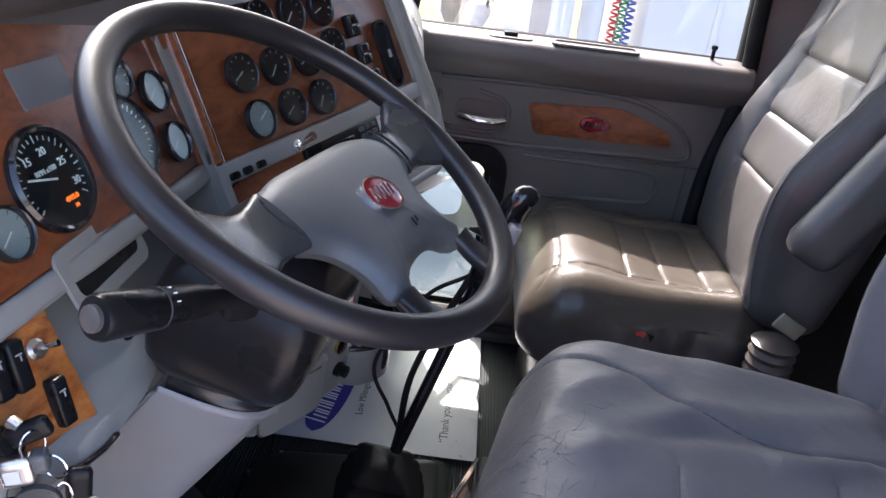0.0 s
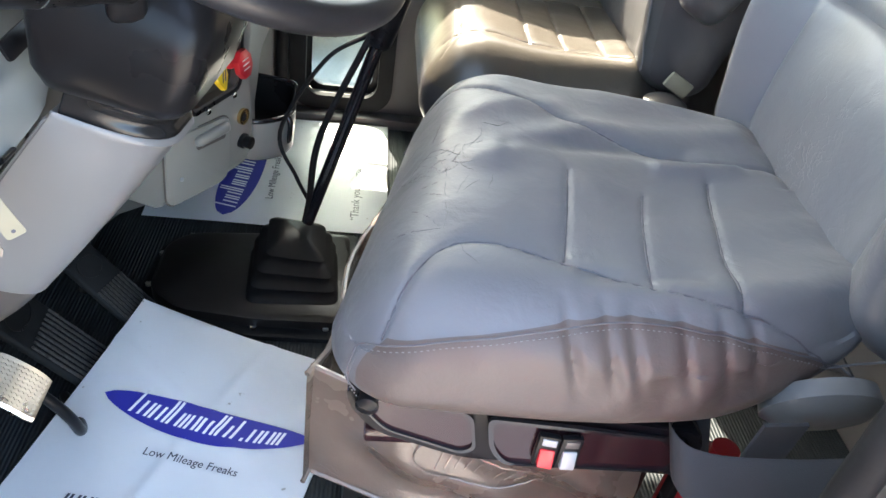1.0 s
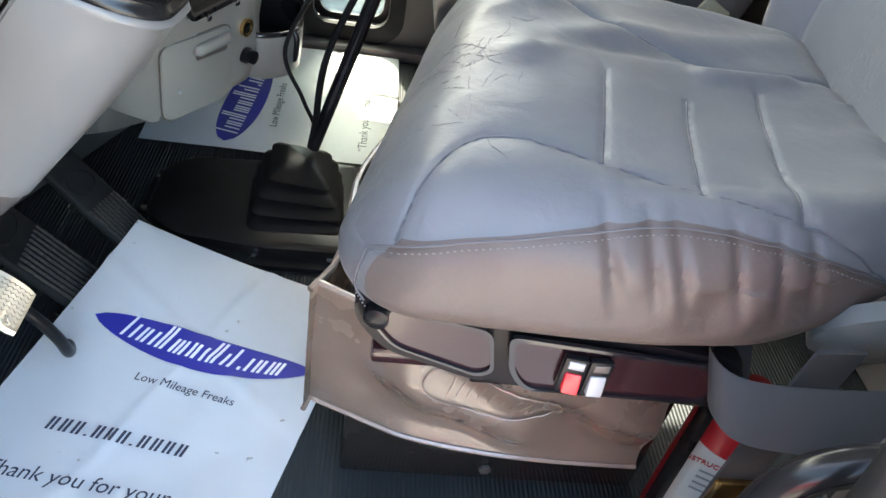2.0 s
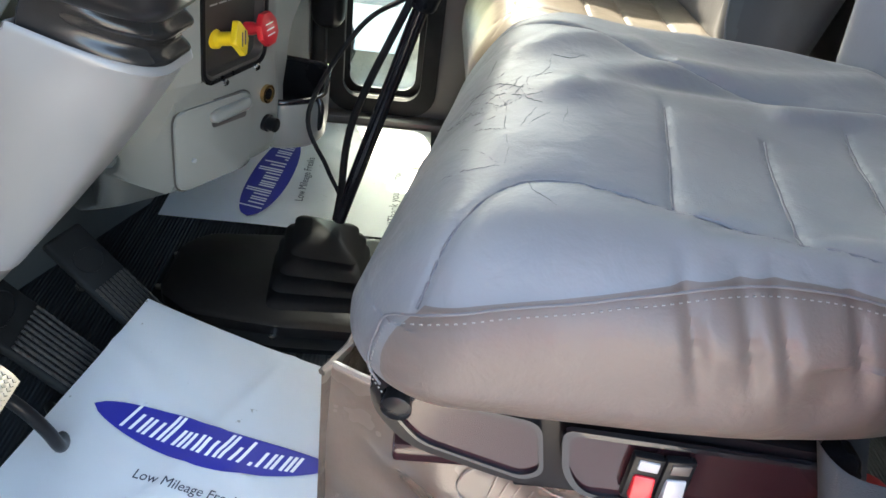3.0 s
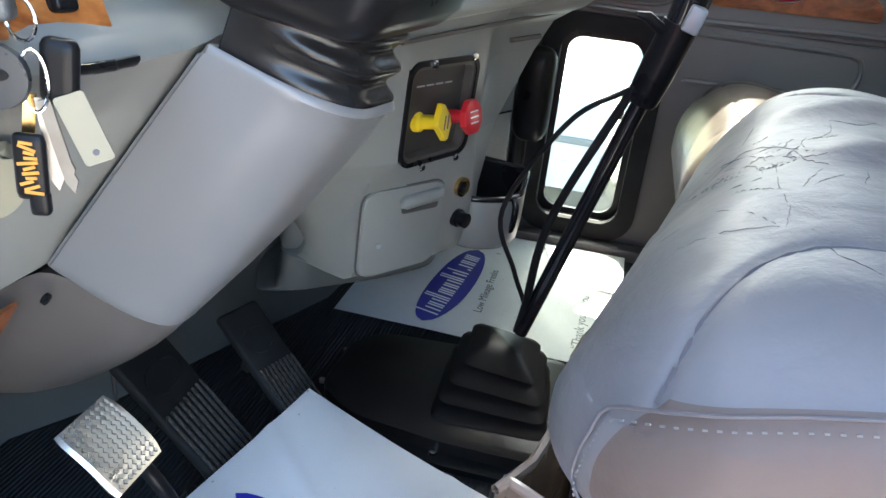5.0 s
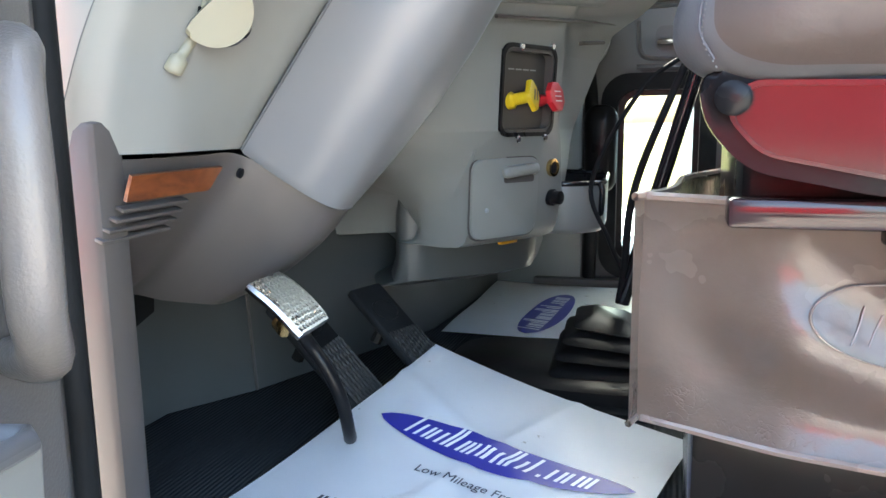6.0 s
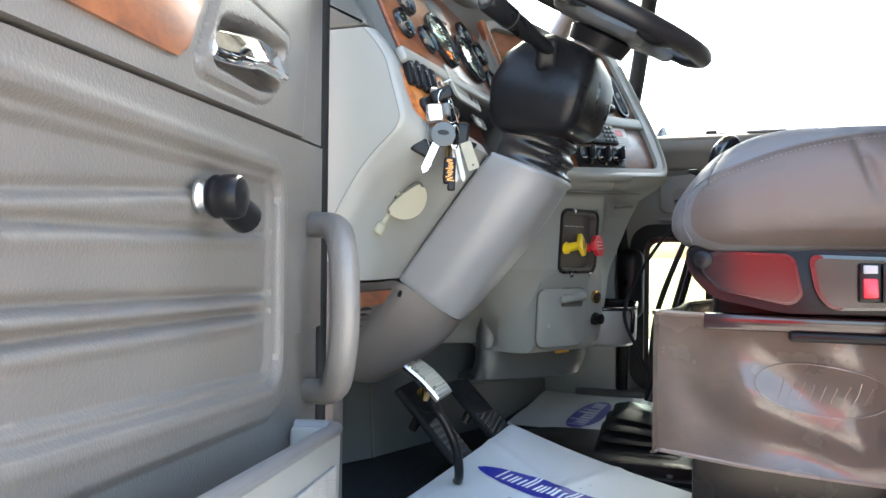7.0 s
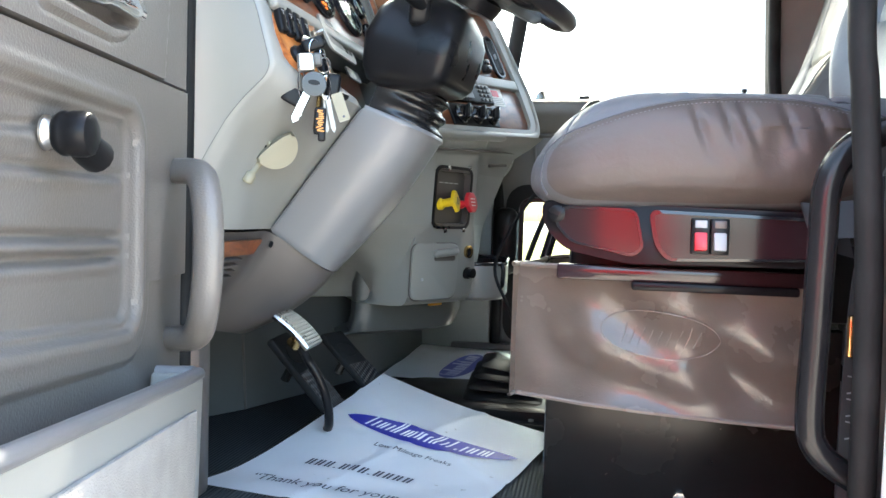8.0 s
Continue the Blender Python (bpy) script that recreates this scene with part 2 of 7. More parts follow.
BOOT = material("soft_black_boot_rubber", (0.009, 0.009, 0.0095), 0.36, 0, 0.25, 14, 300, 0.1, 0.0008, 0.0, 0.16)
PLATE = material("worn_black_plate", (0.014, 0.012, 0.011), 0.34, 0, 0.4, 7, 120, 0.10, 0.001, 0.0, 0.30)
RECLINER = material("mid_grey_plastic", (0.115, 0.118, 0.120), 0.42, 0, 0.08, 9, 500, 0.2, 0.0006)
GAITER = material("shiny_gaiter_rubber", (0.012, 0.012, 0.013), 0.24, 0, 0.2, 12, 300, 0.05, 0.0005, 0.0, 0.4)
GROUND = material("sunlit_gravel", (0.42, 0.39, 0.345), 0.9, 0, 0.25, 0.7, 30, 0.6, 0.02)
WHITE_PAINT = material("white_truck_paint", (0.78, 0.79, 0.80), 0.25, 0, 0.05, 2, 60, 0.03, 0.001)
RED_PAINT = material("red_truck_paint", (0.36, 0.010, 0.018), 0.2, 0, 0.05, 2, 60, 0.03, 0.001)
GRASS = material("dry_grass", (0.42, 0.36, 0.12), 0.95, 0, 0.3, 1.5, 40, 0.6, 0.05)
LEAF = material("tree_leaves", (0.10, 0.12, 0.03), 0.7, 0, 0.35, 3, 30, 0.2, 0.01)
BARK = material("bark", (0.12, 0.09, 0.06), 0.9, 0, 0.3, 8, 60, 0.5, 0.01)


# ---- mesh helpers ----
def obj(name, bm, mat, parent=None, smooth=True, angle=40):
    bmesh.ops.recalc_face_normals(bm, faces=bm.faces)
    me = bpy.data.meshes.new(name)
    bm.to_mesh(me)
    bm.free()
    for mt in (mat if isinstance(mat, (list, tuple)) else [mat]):
        me.materials.append(mt)
    if smooth:
        me.polygons.foreach_set("use_smooth", [True] * len(me.polygons))
        me.set_sharp_from_angle(angle=radians(angle))
    ob = new(name, me)
    if parent:
        ob.parent = parent
    return ob


def part(name, bm, mat, parent, label="", smooth=True):
    ob = obj(name, bm, mat, parent, smooth)
    return tagged(ob, label) if label else ob


def thing(name, label, category, group="", at=(0, 0, 0), kind=""):
    ob = new(name)
    ob.empty_display_size = 0.05
    ob["base"] = tuple(at)
    return tagged(ob, label, category, group, kind)


def solid(name, bm, mat, label, category, kind="", smooth=True):
    return tagged(obj(name, bm, mat, None, smooth), label, category, "", kind)


def axes(o, u, v):
    """A pose with its x along u, its y near v and its z the normal."""
    u = Vector(u).normalized()
    n = u.cross(Vector(v)).normalized()
    v = n.cross(u)
    return Matrix(((u.x, v.x, n.x, o[0]), (u.y, v.y, n.y, o[1]), (u.z, v.z, n.z, o[2]), (0, 0, 0, 1)))


def box(size, m=Matrix(), bevel=0.003, seg=2, bm=None):
    """A box centred on m with rounded edges."""
    b = bmesh.new()
    bmesh.ops.create_cube(b, size=1.0)
    for v in b.verts:
        v.co = Vector((v.co.x * size[0], v.co.y * size[1], v.co.z * size[2]))
    if bevel:
        bmesh.ops.bevel(b, geom=b.edges[:], offset=min(bevel, min(size) * 0.45), segments=seg, affect="EDGES", profile=0.5)
    b.transform(m)
    return merge(bm, b)


def merge(bm, b):
    if bm is None:
        return b
    tmp = bpy.data.meshes.new("tmp")
    b.to_mesh(tmp)
    b.free()
    bm.from_mesh(tmp)
    bpy.data.meshes.remove(tmp)
    return bm


def rrect(w, h, r, n=6):
    pts = []
    for cx, cy, a0 in ((w / 2 - r, h / 2 - r, 0), (-w / 2 + r, h / 2 - r, 90), (-w / 2 + r, -h / 2 + r, 180), (w / 2 - r, -h / 2 + r, 270)):
        for i in range(n + 1):
            a = radians(a0 + 90 * i / n)
            pts.append((cx + r * math.cos(a), cy + r * math.sin(a)))
    return pts


def oval(w, h, n=36):
    return [(w / 2 * math.cos(2 * math.pi * i / n), h / 2 * math.sin(2 * math.pi * i / n)) for i in range(n)]


def plate(poly, thick, m=Matrix(), bevel=0.0015, seg=2, bm=None):
    """A flat piece of that outline; its back lies in the plane of m."""
    b = bmesh.new()
    lo = [b.verts.new((x, y, 0)) for x, y in poly]
    hi = [b.verts.new((x, y, thick)) for x, y in poly]
    b.faces.new(list(reversed(lo)))
    top = b.faces.new(hi)
    k = len(poly)
    for i in range(k):
        b.faces.new((lo[i], lo[(i + 1) % k], hi[(i + 1) % k], hi[i]))
    if bevel:
        bmesh.ops.bevel(b, geom=list(top.edges), offset=bevel, segments=seg, affect="EDGES", profile=0.5)
    b.transform(m)
    return merge(bm, b)


def ringplate(outer, inner, thick, m=Matrix(), bm=None, bevel=0.0):
    """A flat frame between two outlines with as many points."""
    b = bmesh.new()
    k = len(outer)
    rows = []
    for pts, z in ((outer, 0), (outer, thick), (inner, thick), (inner, 0)):
        rows.append([b.verts.new((x, y, z)) for x, y in pts])
    for j in range(4):
        p, q = rows[j], rows[(j + 1) % 4]
        for i in range(k):
            b.faces.new((p[i], p[(i + 1) % k], q[(i + 1) % k], q[i]))
    if bevel:
        es = [e for e in b.edges if all(abs(v.co.z - thick) < 1e-6 for v in e.verts) and abs((e.verts[0].co - e.verts[1].co).length) < 1]
        es = [e for e in es if len({f.normal.z > 0.9 for f in e.link_faces}) >= 1 and (e.verts[0].index >= 0)]
        keep = []
        ring1, ring2 = set(rows[1]), set(rows[2])
        for e in es:
            a, c = e.verts
            if (a in ring1 and c in ring1) or (a in ring2 and c in ring2):
                keep.append(e)
        bmesh.ops.bevel(b, geom=keep, offset=bevel, segments=3, affect="EDGES", profile=0.5)
    b.transform(m)
    return merge(bm, b)


def lathe(profile, m=Matrix(), seg=28, bm=None):
    """A turned body: (radius, height) pairs about z."""
    b = bmesh.new()
    rows = []
    for r, z in profile:
        rows.append([b.verts.new((r * math.cos(2 * math.pi * i / seg), r * math.sin(2 * math.pi * i / seg), z)) for i in range(seg)])
    for p, q in zip(rows, rows[1:]):
        for i in range(seg):
            b.faces.new((p[i], p[(i + 1) % seg], q[(i + 1) % seg], q[i]))
    b.faces.new(rows[0])
    b.faces.new(rows[-1])
    b.transform(m)
    return merge(bm, b)


def smooth_path(pts, n=8):
    """Catmull-Rom through points."""
    p = [Vector(q) for q in pts]
    p = [p[0] * 2 - p[1]] + p + [p[-1] * 2 - p[-2]]
    out = []
    for i in range(1, len(p) - 2):
        a, b, c, d = p[i - 1:i + 3]
        for k in range(n):
            t = k / n
            out.append(0.5 * (2 * b + (c - a) * t + (2 * a - 5 * b + 4 * c - d) * t * t + (3 * b - a - 3 * c + d) * t ** 3))
    out.append(p[-2])
    return out


def tube(pts, r, seg=12, bm=None, closed=False, flat=1.0):
    """A round bar along points; r a number or one for each point."""
    b = bmesh.new()
    k = len(pts)
    rs = r if isinstance(r, (list, tuple)) else [r] * k
    up = None
    rows = []
    for i, p in enumerate(pts):
        a, c = (pts[i - 1], pts[(i + 1) % k]) if closed else (pts[max(i - 1, 0)], pts[min(i + 1, k - 1)])
        d = (Vector(c) - Vector(a)).normalized()
        if up is None:
            up = d.orthogonal().normalized()
        up = (up - d * up.dot(d)).normalized()
        sd = d.cross(up)
        rows.append([b.verts.new(Vector(p) + rs[i] * (math.cos(2 * math.pi * j / seg) * up + flat * math.sin(2 * math.pi * j / seg) * sd)) for j in range(seg)])
    for i in range(k if closed else k - 1):
        p, q = rows[i], rows[(i + 1) % k]
        for j in range(seg):
            b.faces.new((p[j], p[(j + 1) % seg], q[(j + 1) % seg], q[j]))
    if not closed:
        b.faces.new(rows[0])
        b.faces.new(rows[-1])
    return merge(bm, b)


def loft(rings, bm=None, caps=True, closed=True):
    b = bmesh.new()
    rows = [[b.verts.new(p) for p in ring] for ring in rings]
    k = len(rings[0])
    for p, q in zip(rows, rows[1:]):
        for i in range(k if closed else k - 1):
            b.faces.new((p[i], p[(i + 1) % k], q[(i + 1) % k], q[i]))
    if caps:
        b.faces.new(rows[0])
        b.faces.new(rows[-1])
    return merge(bm, b)


def section(pts, r=0.02, n=4):
    """A closed outline of points with its corners rounded."""
    out = []
    k = len(pts)
    for i in range(k):
        a, b, c = Vector(pts[i - 1]), Vector(pts[i]), Vector(pts[(i + 1) % k])
        q = min(r, (a - b).length * 0.45, (c - b).length * 0.45)
        s, e = b + (a - b).normalized() * q, b + (c - b).normalized() * q
        for j in range(n + 1):
            t = j / n
            out.append((1 - t) ** 2 * s + 2 * t * (1 - t) * b + t * t * e)
    return out


def pillow(half, r, n, shape=None, m=Matrix()):
    """A soft block: half sizes, edge radius, cuts a side, and a function that moves each point."""
    b = bmesh.new()
    cuts = n if isinstance(n, (list, tuple)) else (n, n, n)
    made = {}

    def vert(i, j, k):
        key = (i, j, k)
        if key not in made:
            p = Vector((2 * i / cuts[0] - 1, 2 * j / cuts[1] - 1, 2 * k / cuts[2] - 1))
            q = Vector((p.x * half[0], p.y * half[1], p.z * half[2]))
            c = Vector([max(-(h - r), min(h - r, x)) for x, h in zip(q, half)])
            d = q - c
            if d.length > 1e-9:
                e = max(abs(d.x), abs(d.y), abs(d.z))
                q = c + d.normalized() * e
            made[key] = b.verts.new(shape(q, p) if shape else q)
        return made[key]

    for ax in range(3):
        o1, o2 = (ax + 1) % 3, (ax + 2) % 3
        for side in (0, cuts[ax]):
            for i in range(cuts[o1]):
                for j in range(cuts[o2]):
                    quad = []
                    for di, dj in ((0, 0), (1, 0), (1, 1), (0, 1)):
                        idx = [0, 0, 0]
                        idx[ax], idx[o1], idx[o2] = side, i + di, j + dj
                        quad.append(vert(*idx))
                    b.faces.new(quad)
    b.transform(m)
    return b


def text_mesh(body, size, m, depth=0.0006):
    c = bpy.data.curves.new("lettering", "FONT")
    c.body, c.size, c.extrude, c.align_x, c.align_y = body, size, depth, "CENTER", "CENTER"
    c.resolution_u = 3
    tmp = bpy.data.objects.new("lettering", c)
    scene.collection.objects.link(tmp)
    dg = bpy.context.evaluated_depsgraph_get()
    me = bpy.data.meshes.new_from_object(tmp.evaluated_get(dg))
    b = bmesh.new()
    b.from_mesh(me)
    bpy.data.objects.remove(tmp)
    bpy.data.meshes.remove(me)
    bpy.data.curves.remove(c)
    b.transform(m)
    return b


def seg_dist(p, line):
    best = 1e9
    for (ax, ay), (bx, by) in zip(line, line[1:]):
        dx, dy = bx - ax, by - ay
        t = max(0, min(1, ((p[0] - ax) * dx + (p[1] - ay) * dy) / (dx * dx + dy * dy + 1e-12)))
        best = min(best, math.hypot(p[0] - ax - t * dx, p[1] - ay - t * dy))
    return best


def bump_at(x, c, w):
    return math.exp(-((x - c) / w) ** 2)


# ---- setting ----
ground_bm = bmesh.new()
bmesh.ops.create_grid(ground_bm, x_segments=2, y_segments=2, size=600)
ground_bm.transform(Matrix.Translation((0, 0, -1.25)))
solid("ground", ground_bm, GROUND, "pale sunlit gravel yard round the truck", "ground", "structure")

solid("floor", box((1.86, 1.58, 0.06), Matrix.Translation((0.42, 0.67, -0.031)), 0, 1, box((0.95, 0.24, 0.06), Matrix.Translation((0.42, -0.24, -0.031)), 0)), FLOOR_RUBBER, "black ribbed rubber cab floor", "floor", "structure", False)
solid("wall_underbody", box((1.62, 1.46, 1.19), Matrix.Translation((0.50, 0.66, -0.657)), 0.02), METAL_BLACK, "dark underbody carrying the cab above the ground", "underbody", "structure")
solid("wall_front", box((0.05, 1.56, 0.84), Matrix.Translation((-0.42, 0.66, 0.39)), 0.01), RUBBER, "dark firewall under the dashboard", "wall", "structure")
solid("wall_rear", box((0.05, 1.6, 1.75), Matrix.Translation((1.38, 0.63, 0.80)), 0.01), TRIM, "dark cloth rear wall of the cab", "wall", "structure")
solid("ceiling", box((1.30, 1.62, 0.06), Matrix.Translation((0.76, 0.63, 1.66)), 0.02), HEADLINER, "grey cloth headliner of the cab", "ceiling", "structure")
solid("wall_side", box((0.36, 0.06, 1.75), Matrix.Translation((1.20, 1.42, 0.80)), 0.01), TRIM, "dark trim panel behind the passenger door", "wall", "structure")
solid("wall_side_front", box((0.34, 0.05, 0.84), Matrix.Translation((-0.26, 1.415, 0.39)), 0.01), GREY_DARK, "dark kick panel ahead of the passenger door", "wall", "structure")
solid("wall_kick_right", box((0.40, 0.022, 0.60), Matrix.Translation((-0.070, 1.355, 0.300)), 0.008), GREY, "grey kick panel beside the passenger footwell", "wall", "structure")
solid("trim_kick_seam", tube([Vector((-0.20, 1.343, 0.235)), Vector((0.0, 1.343, 0.275)), Vector((0.128, 1.343, 0.325))], 0.0025, 6), RUBBER, "dark seam across the kick panel", "trim", "structure")
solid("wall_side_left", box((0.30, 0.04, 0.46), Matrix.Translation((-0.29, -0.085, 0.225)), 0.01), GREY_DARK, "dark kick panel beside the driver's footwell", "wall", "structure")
# front pillars and roof header
for y, name in ((-0.14, "pillar_left"), (1.42, "pillar_right")):
    pts = [Vector((-0.36, y, 0.80)), Vector((-0.10, y, 1.20)), Vector((0.12, y, 1.60))]
    solid(name, tube(smooth_path(pts, 5), 0.035, 10), GREY_DARK, "dark grey front pillar of the cab", "pillar", "structure")
solid("trim_header", box((0.10, 1.6, 0.10), Matrix.Translation((0.13, 0.64, 1.60)), 0.02), TRIM, "roof header above the windscreen", "trim", "structure")
solid("trim_side", box((1.3, 0.16, 0.16), Matrix.Translation((0.76, -0.26, 1.60)), 0.02), TRIM, "roof rail above the driver's door opening", "trim", "structure")
solid("trim_side_right", box((1.3, 0.07, 0.22), Matrix.Translation((0.76, 1.43, 1.56)), 0.02), TRIM, "roof rail above the passenger door", "trim", "structure")
# unseen visor, added to block direct sun from wheel and dash
solid("trim_visor", loft([section([Vector((x, y, z)), Vector((x + 0.36, y, z + 0.10)), Vector((x + 0.36, y, z + 0.14)), Vector((x, y, z + 0.03))], 0.01, 2) for x, y, z in ((-0.20, -0.12, 1.53), (-0.23, 0.64, 1.53), (-0.20, 1.40, 1.53))]), WHITE_PAINT, "added white visor that keeps sun off the steering wheel", "visor", "structure")
ws = axes((-0.11, 0.64, 1.20), (0, 1, 0), (0.48, 0, 0.80))
w = solid("window_1", plate([(-0.72, -0.48), (0.72, -0.48), (0.70, 0.46), (-0.70, 0.46)], 0.005, ws, 0), GLASS, "clear sloping windscreen of the cab", "window", "structure", False)
w.visible_shadow = False
# rear pillar of the driver's door opening, with its rubber seal
solid("pillar_rear", box((0.15, 0.10, 2.1), Matrix.Translation((0.826, -0.335, 0.62)), 0.03, 4), GREY_DARK, "dark grey rear pillar of the driver's door opening", "pillar", "structure")
solid("wall_sleeper", box((0.70, 0.04, 3.0), Matrix.Translation((1.082, -0.405, 0.35)), 0.01), WHITE_PAINT, "white painted side of the cab behind the door", "wall", "structure")
solid("wall_behind_seat", box((0.05, 0.30, 2.0), Matrix.Translation((1.12, -0.26, 0.70)), 0.01), TRIM, "dark trim panel behind the driver's seat", "wall", "structure")
seal = [(0.731, -0.352, -0.30), (0.730, -0.352, 0.15), (0.726, -0.352, 0.40), (0.714, -0.352, 0.58), (0.705, -0.352, 0.75), (0.702, -0.352, 1.55)]
solid("trim_seal", tube(smooth_path(seal, 6), 0.013, 12), RUBBER, "dark rubber door seal on the rear pillar", "trim", "structure")
solid("trim_sill", box((0.95, 0.06, 0.05), Matrix.Translation((0.32, -0.385, -0.02)), 0.01), RUBBER, "black rubber door sill", "trim", "structure")


# ---- driver's door, open ----
DD = Matrix(((0.25, 0, 0.968, -0.122), (-0.968, 0, 0.25, -0.187), (0, 1, 0, 0), (0, 0, 0, 1)))


def driver_door():
    t = thing("driver_door", "open grey vinyl driver's door with chrome handle and wood inlay", "door")
    split = lambda s: 0.620 - 0.043 * s

    def ease(x, a, b):
        u = max(0.0, min(1.0, (x - a) / (b - a)))
        return u * u * (3 - 2 * u)

    def hollow(s, z):
        """Distance outside the recessed field, less than 0 within."""
        r = 0.040
        dx, dy = r - (s - 0.183), r - min(0.565 - 0.013 * s - z, z - 0.290 - 0.0876 * s)
        return math.hypot(max(dx, 0), max(dy, 0)) - r if max(dx, dy) > 0 else max(dx, dy) - r

    def low_relief(s, z):
        d = hollow(s, z)
        h = -0.009 * ease(-d, -0.003, 0.006) - 0.007 * ease(-d, 0.009, 0.018) + 0.0018 * math.exp(-((d - 0.009) / 0.006) ** 2)
        if d < -0.01:
            for a, b, amp in ((0.553, -0.084, 0.0065), (0.4866, -0.011, 0.0075), (0.406, 0.0336, 0.010), (0.384, 0.036, 0.010)):
                x = a + b * s - z
                fade = 0.9 * ease(s, 0.18, 0.25 if a < 0.5 else 0.50)
                h -= 0.95 * amp * fade * math.exp(-((x + 0.005) / 0.0055) ** 2) * ease(-d, 0.01, 0.03)
                h += 0.45 * amp * fade * math.exp(-((x - 0.007) / 0.007) ** 2) * ease(-d, 0.01, 0.03)
        if z < 0.36:
            h -= 0.006 * ease(d, 0.030, 0.042)
        return h - 0.010 * ease(-s, 0.004, 0.03)

    latch = [Vector(p) for p in ((0.426, 0.634), (0.262, 0.638), (0.214, 0.658), (0.198, 0.712), (0.310, 0.708), (0.404, 0.684))]
    plinth = [Vector(p) for p in ((0.458, 0.6185), (0.272, 0.6235), (0.238, 0.642), (0.176, 0.728), (0.398, 0.724))]

    def inside(poly, s, z, r):
        v = []
        for i in range(len(poly)):
            a, b = poly[i], poly[(i + 1) % len(poly)]
            e = (b - a).normalized()
            v.append((Vector((s, z)) - a).dot(Vector((-e.y, e.x))) + r)     # > 0 outside
        v.sort(reverse=True)
        return math.hypot(max(v[0], 0), max(v[1], 0)) - r if v[0] > 0 else v[0] - r

    def up_relief(s, z):
        d, e = inside(latch, s, z, 0.016), inside(plinth, s, z, 0.018)
        h = 0.005 - 0.030 * ease(-d, -0.002, 0.012) + 0.004 * ease(-e, 0.0, 0.004) - 0.0015 * math.exp(-((e - 0.002) / 0.002) ** 2)
        return h - 0.007 * ease(0.108 - 0.145 * (z - 0.62) - s, -0.004, 0.004) - 0.010 * ease(-s, 0.004, 0.03)

    def sheet(relief, zs, ss):
        b = bmesh.new()
        rows = []
        for k, f in enumerate(zs):
            row = []
            for j, s in enumerate(ss):
                z = f(s)
                edge = k in (0, len(zs) - 1) or j in (0, len(ss) - 1)
                row.append(b.verts.new(DD @ Vector((s, z, relief(s, z) - (0.016 if edge else 0)))))
            rows.append(row)
        for p, q in zip(rows, rows[1:]):
            for j in range(len(ss) - 1):
                b.faces.new((p[j], p[j + 1], q[j + 1], q[j]))
        return b

    ss = [-0.031, -0.030] + [-0.027 + 0.0045 * i for i in range(228)] + [1.0005]
    zl = [lambda s: -0.3005, lambda s: -0.30, lambda s: 0.0, lambda s: 0.12, lambda s: 0.20]
    zl += [lambda s, i=i: 0.225 + (split(s) - 0.0045 - 0.225) * i / 300 for i in range(301)] + [lambda s: split(s) - 0.0022, lambda s: split(s) - 0.0015]
    part("lower_panel", sheet(low_relief, zl, ss), DOOR_GREY, t, "grained grey vinyl with moulded creases")
    zu = [lambda s: split(s) + 0.0012, lambda s: split(s) + 0.002] + [lambda s, i=i: split(s) + 0.004 + (0.78 - split(s) - 0.004) * i / 62 for i in range(63)] + [lambda s: 0.86, lambda s: 0.93, lambda s: 0.931]
    part("upper_panel", sheet(up_relief, zu, ss), DOOR_GREY, t)
    part("door_core", plate([(-0.03, -0.30), (1.00, -0.30), (1.00, 0.93), (-0.03, 0.93)], 0.016, DD @ Matrix.Translation((0, 0, -0.050)), 0), BLACK, t)
    part("edge_seal", tube([DD @ Vector((-0.040, z, -0.012)) for z in (-0.3, 0.0, 0.3, 0.6, 0.93)], 0.013, 10), RUBBER, t, "black rubber edge seal")
    # wood inlay
    wood = section([Vector((0.480, 0.6225, 0)), Vector((1.0, 0.600, 0)), Vector((1.0, 0.76, 0)), Vector((0.398, 0.76, 0))], 0.022, 6)
    part("wood_inlay", plate([(p.x, p.y) for p in wood], 0.007, DD @ Matrix.Translation((0, 0, 0.002)), 0.003, 3), WOOD_MID, t, "amber burl wood inlay")
    # latch handle in its recess
    rings = []
    for s, z0, z1, f in ((0.424, 0.643, 0.660, 0.000), (0.421, 0.640, 0.666, 0.008), (0.400, 0.640, 0.671, 0.014), (0.340, 0.648, 0.684, 0.016), (0.322, 0.653, 0.688, 0.016), (0.300, 0.656, 0.691, 0.016), (0.250, 0.660, 0.694, 0.015), (0.222, 0.662, 0.693, 0.013), (0.212, 0.666, 0.688, 0.004)):
        rings.append([DD @ p for p in section([Vector((s, z0, f - 0.018)), Vector((s, z0, f)), Vector((s, z0 + 0.008, f + 0.005)), Vector((s, z1, f - 0.004)), Vector((s, z1 - 0.004, f - 0.018))], 0.004, 4)])
    part("handle", loft(rings), CHROME, t, "chrome latch handle")
    part("latch_pivot", box((0.030, 0.014, 0.020), DD @ Matrix.Translation((0.385, 0.683, -0.018)), 0.004), BLACK, t)
    # window crank
    k = DD @ Matrix.Translation((0.400, 0.517, -0.012)) @ Matrix.Diagonal((0.87, 0.87, 0.87, 1))
    part("crank_base", lathe([(0.0185, 0), (0.0185, 0.003), (0.0165, 0.005), (0.0155, 0.012)], k), STEEL, t, "chrome crank base")
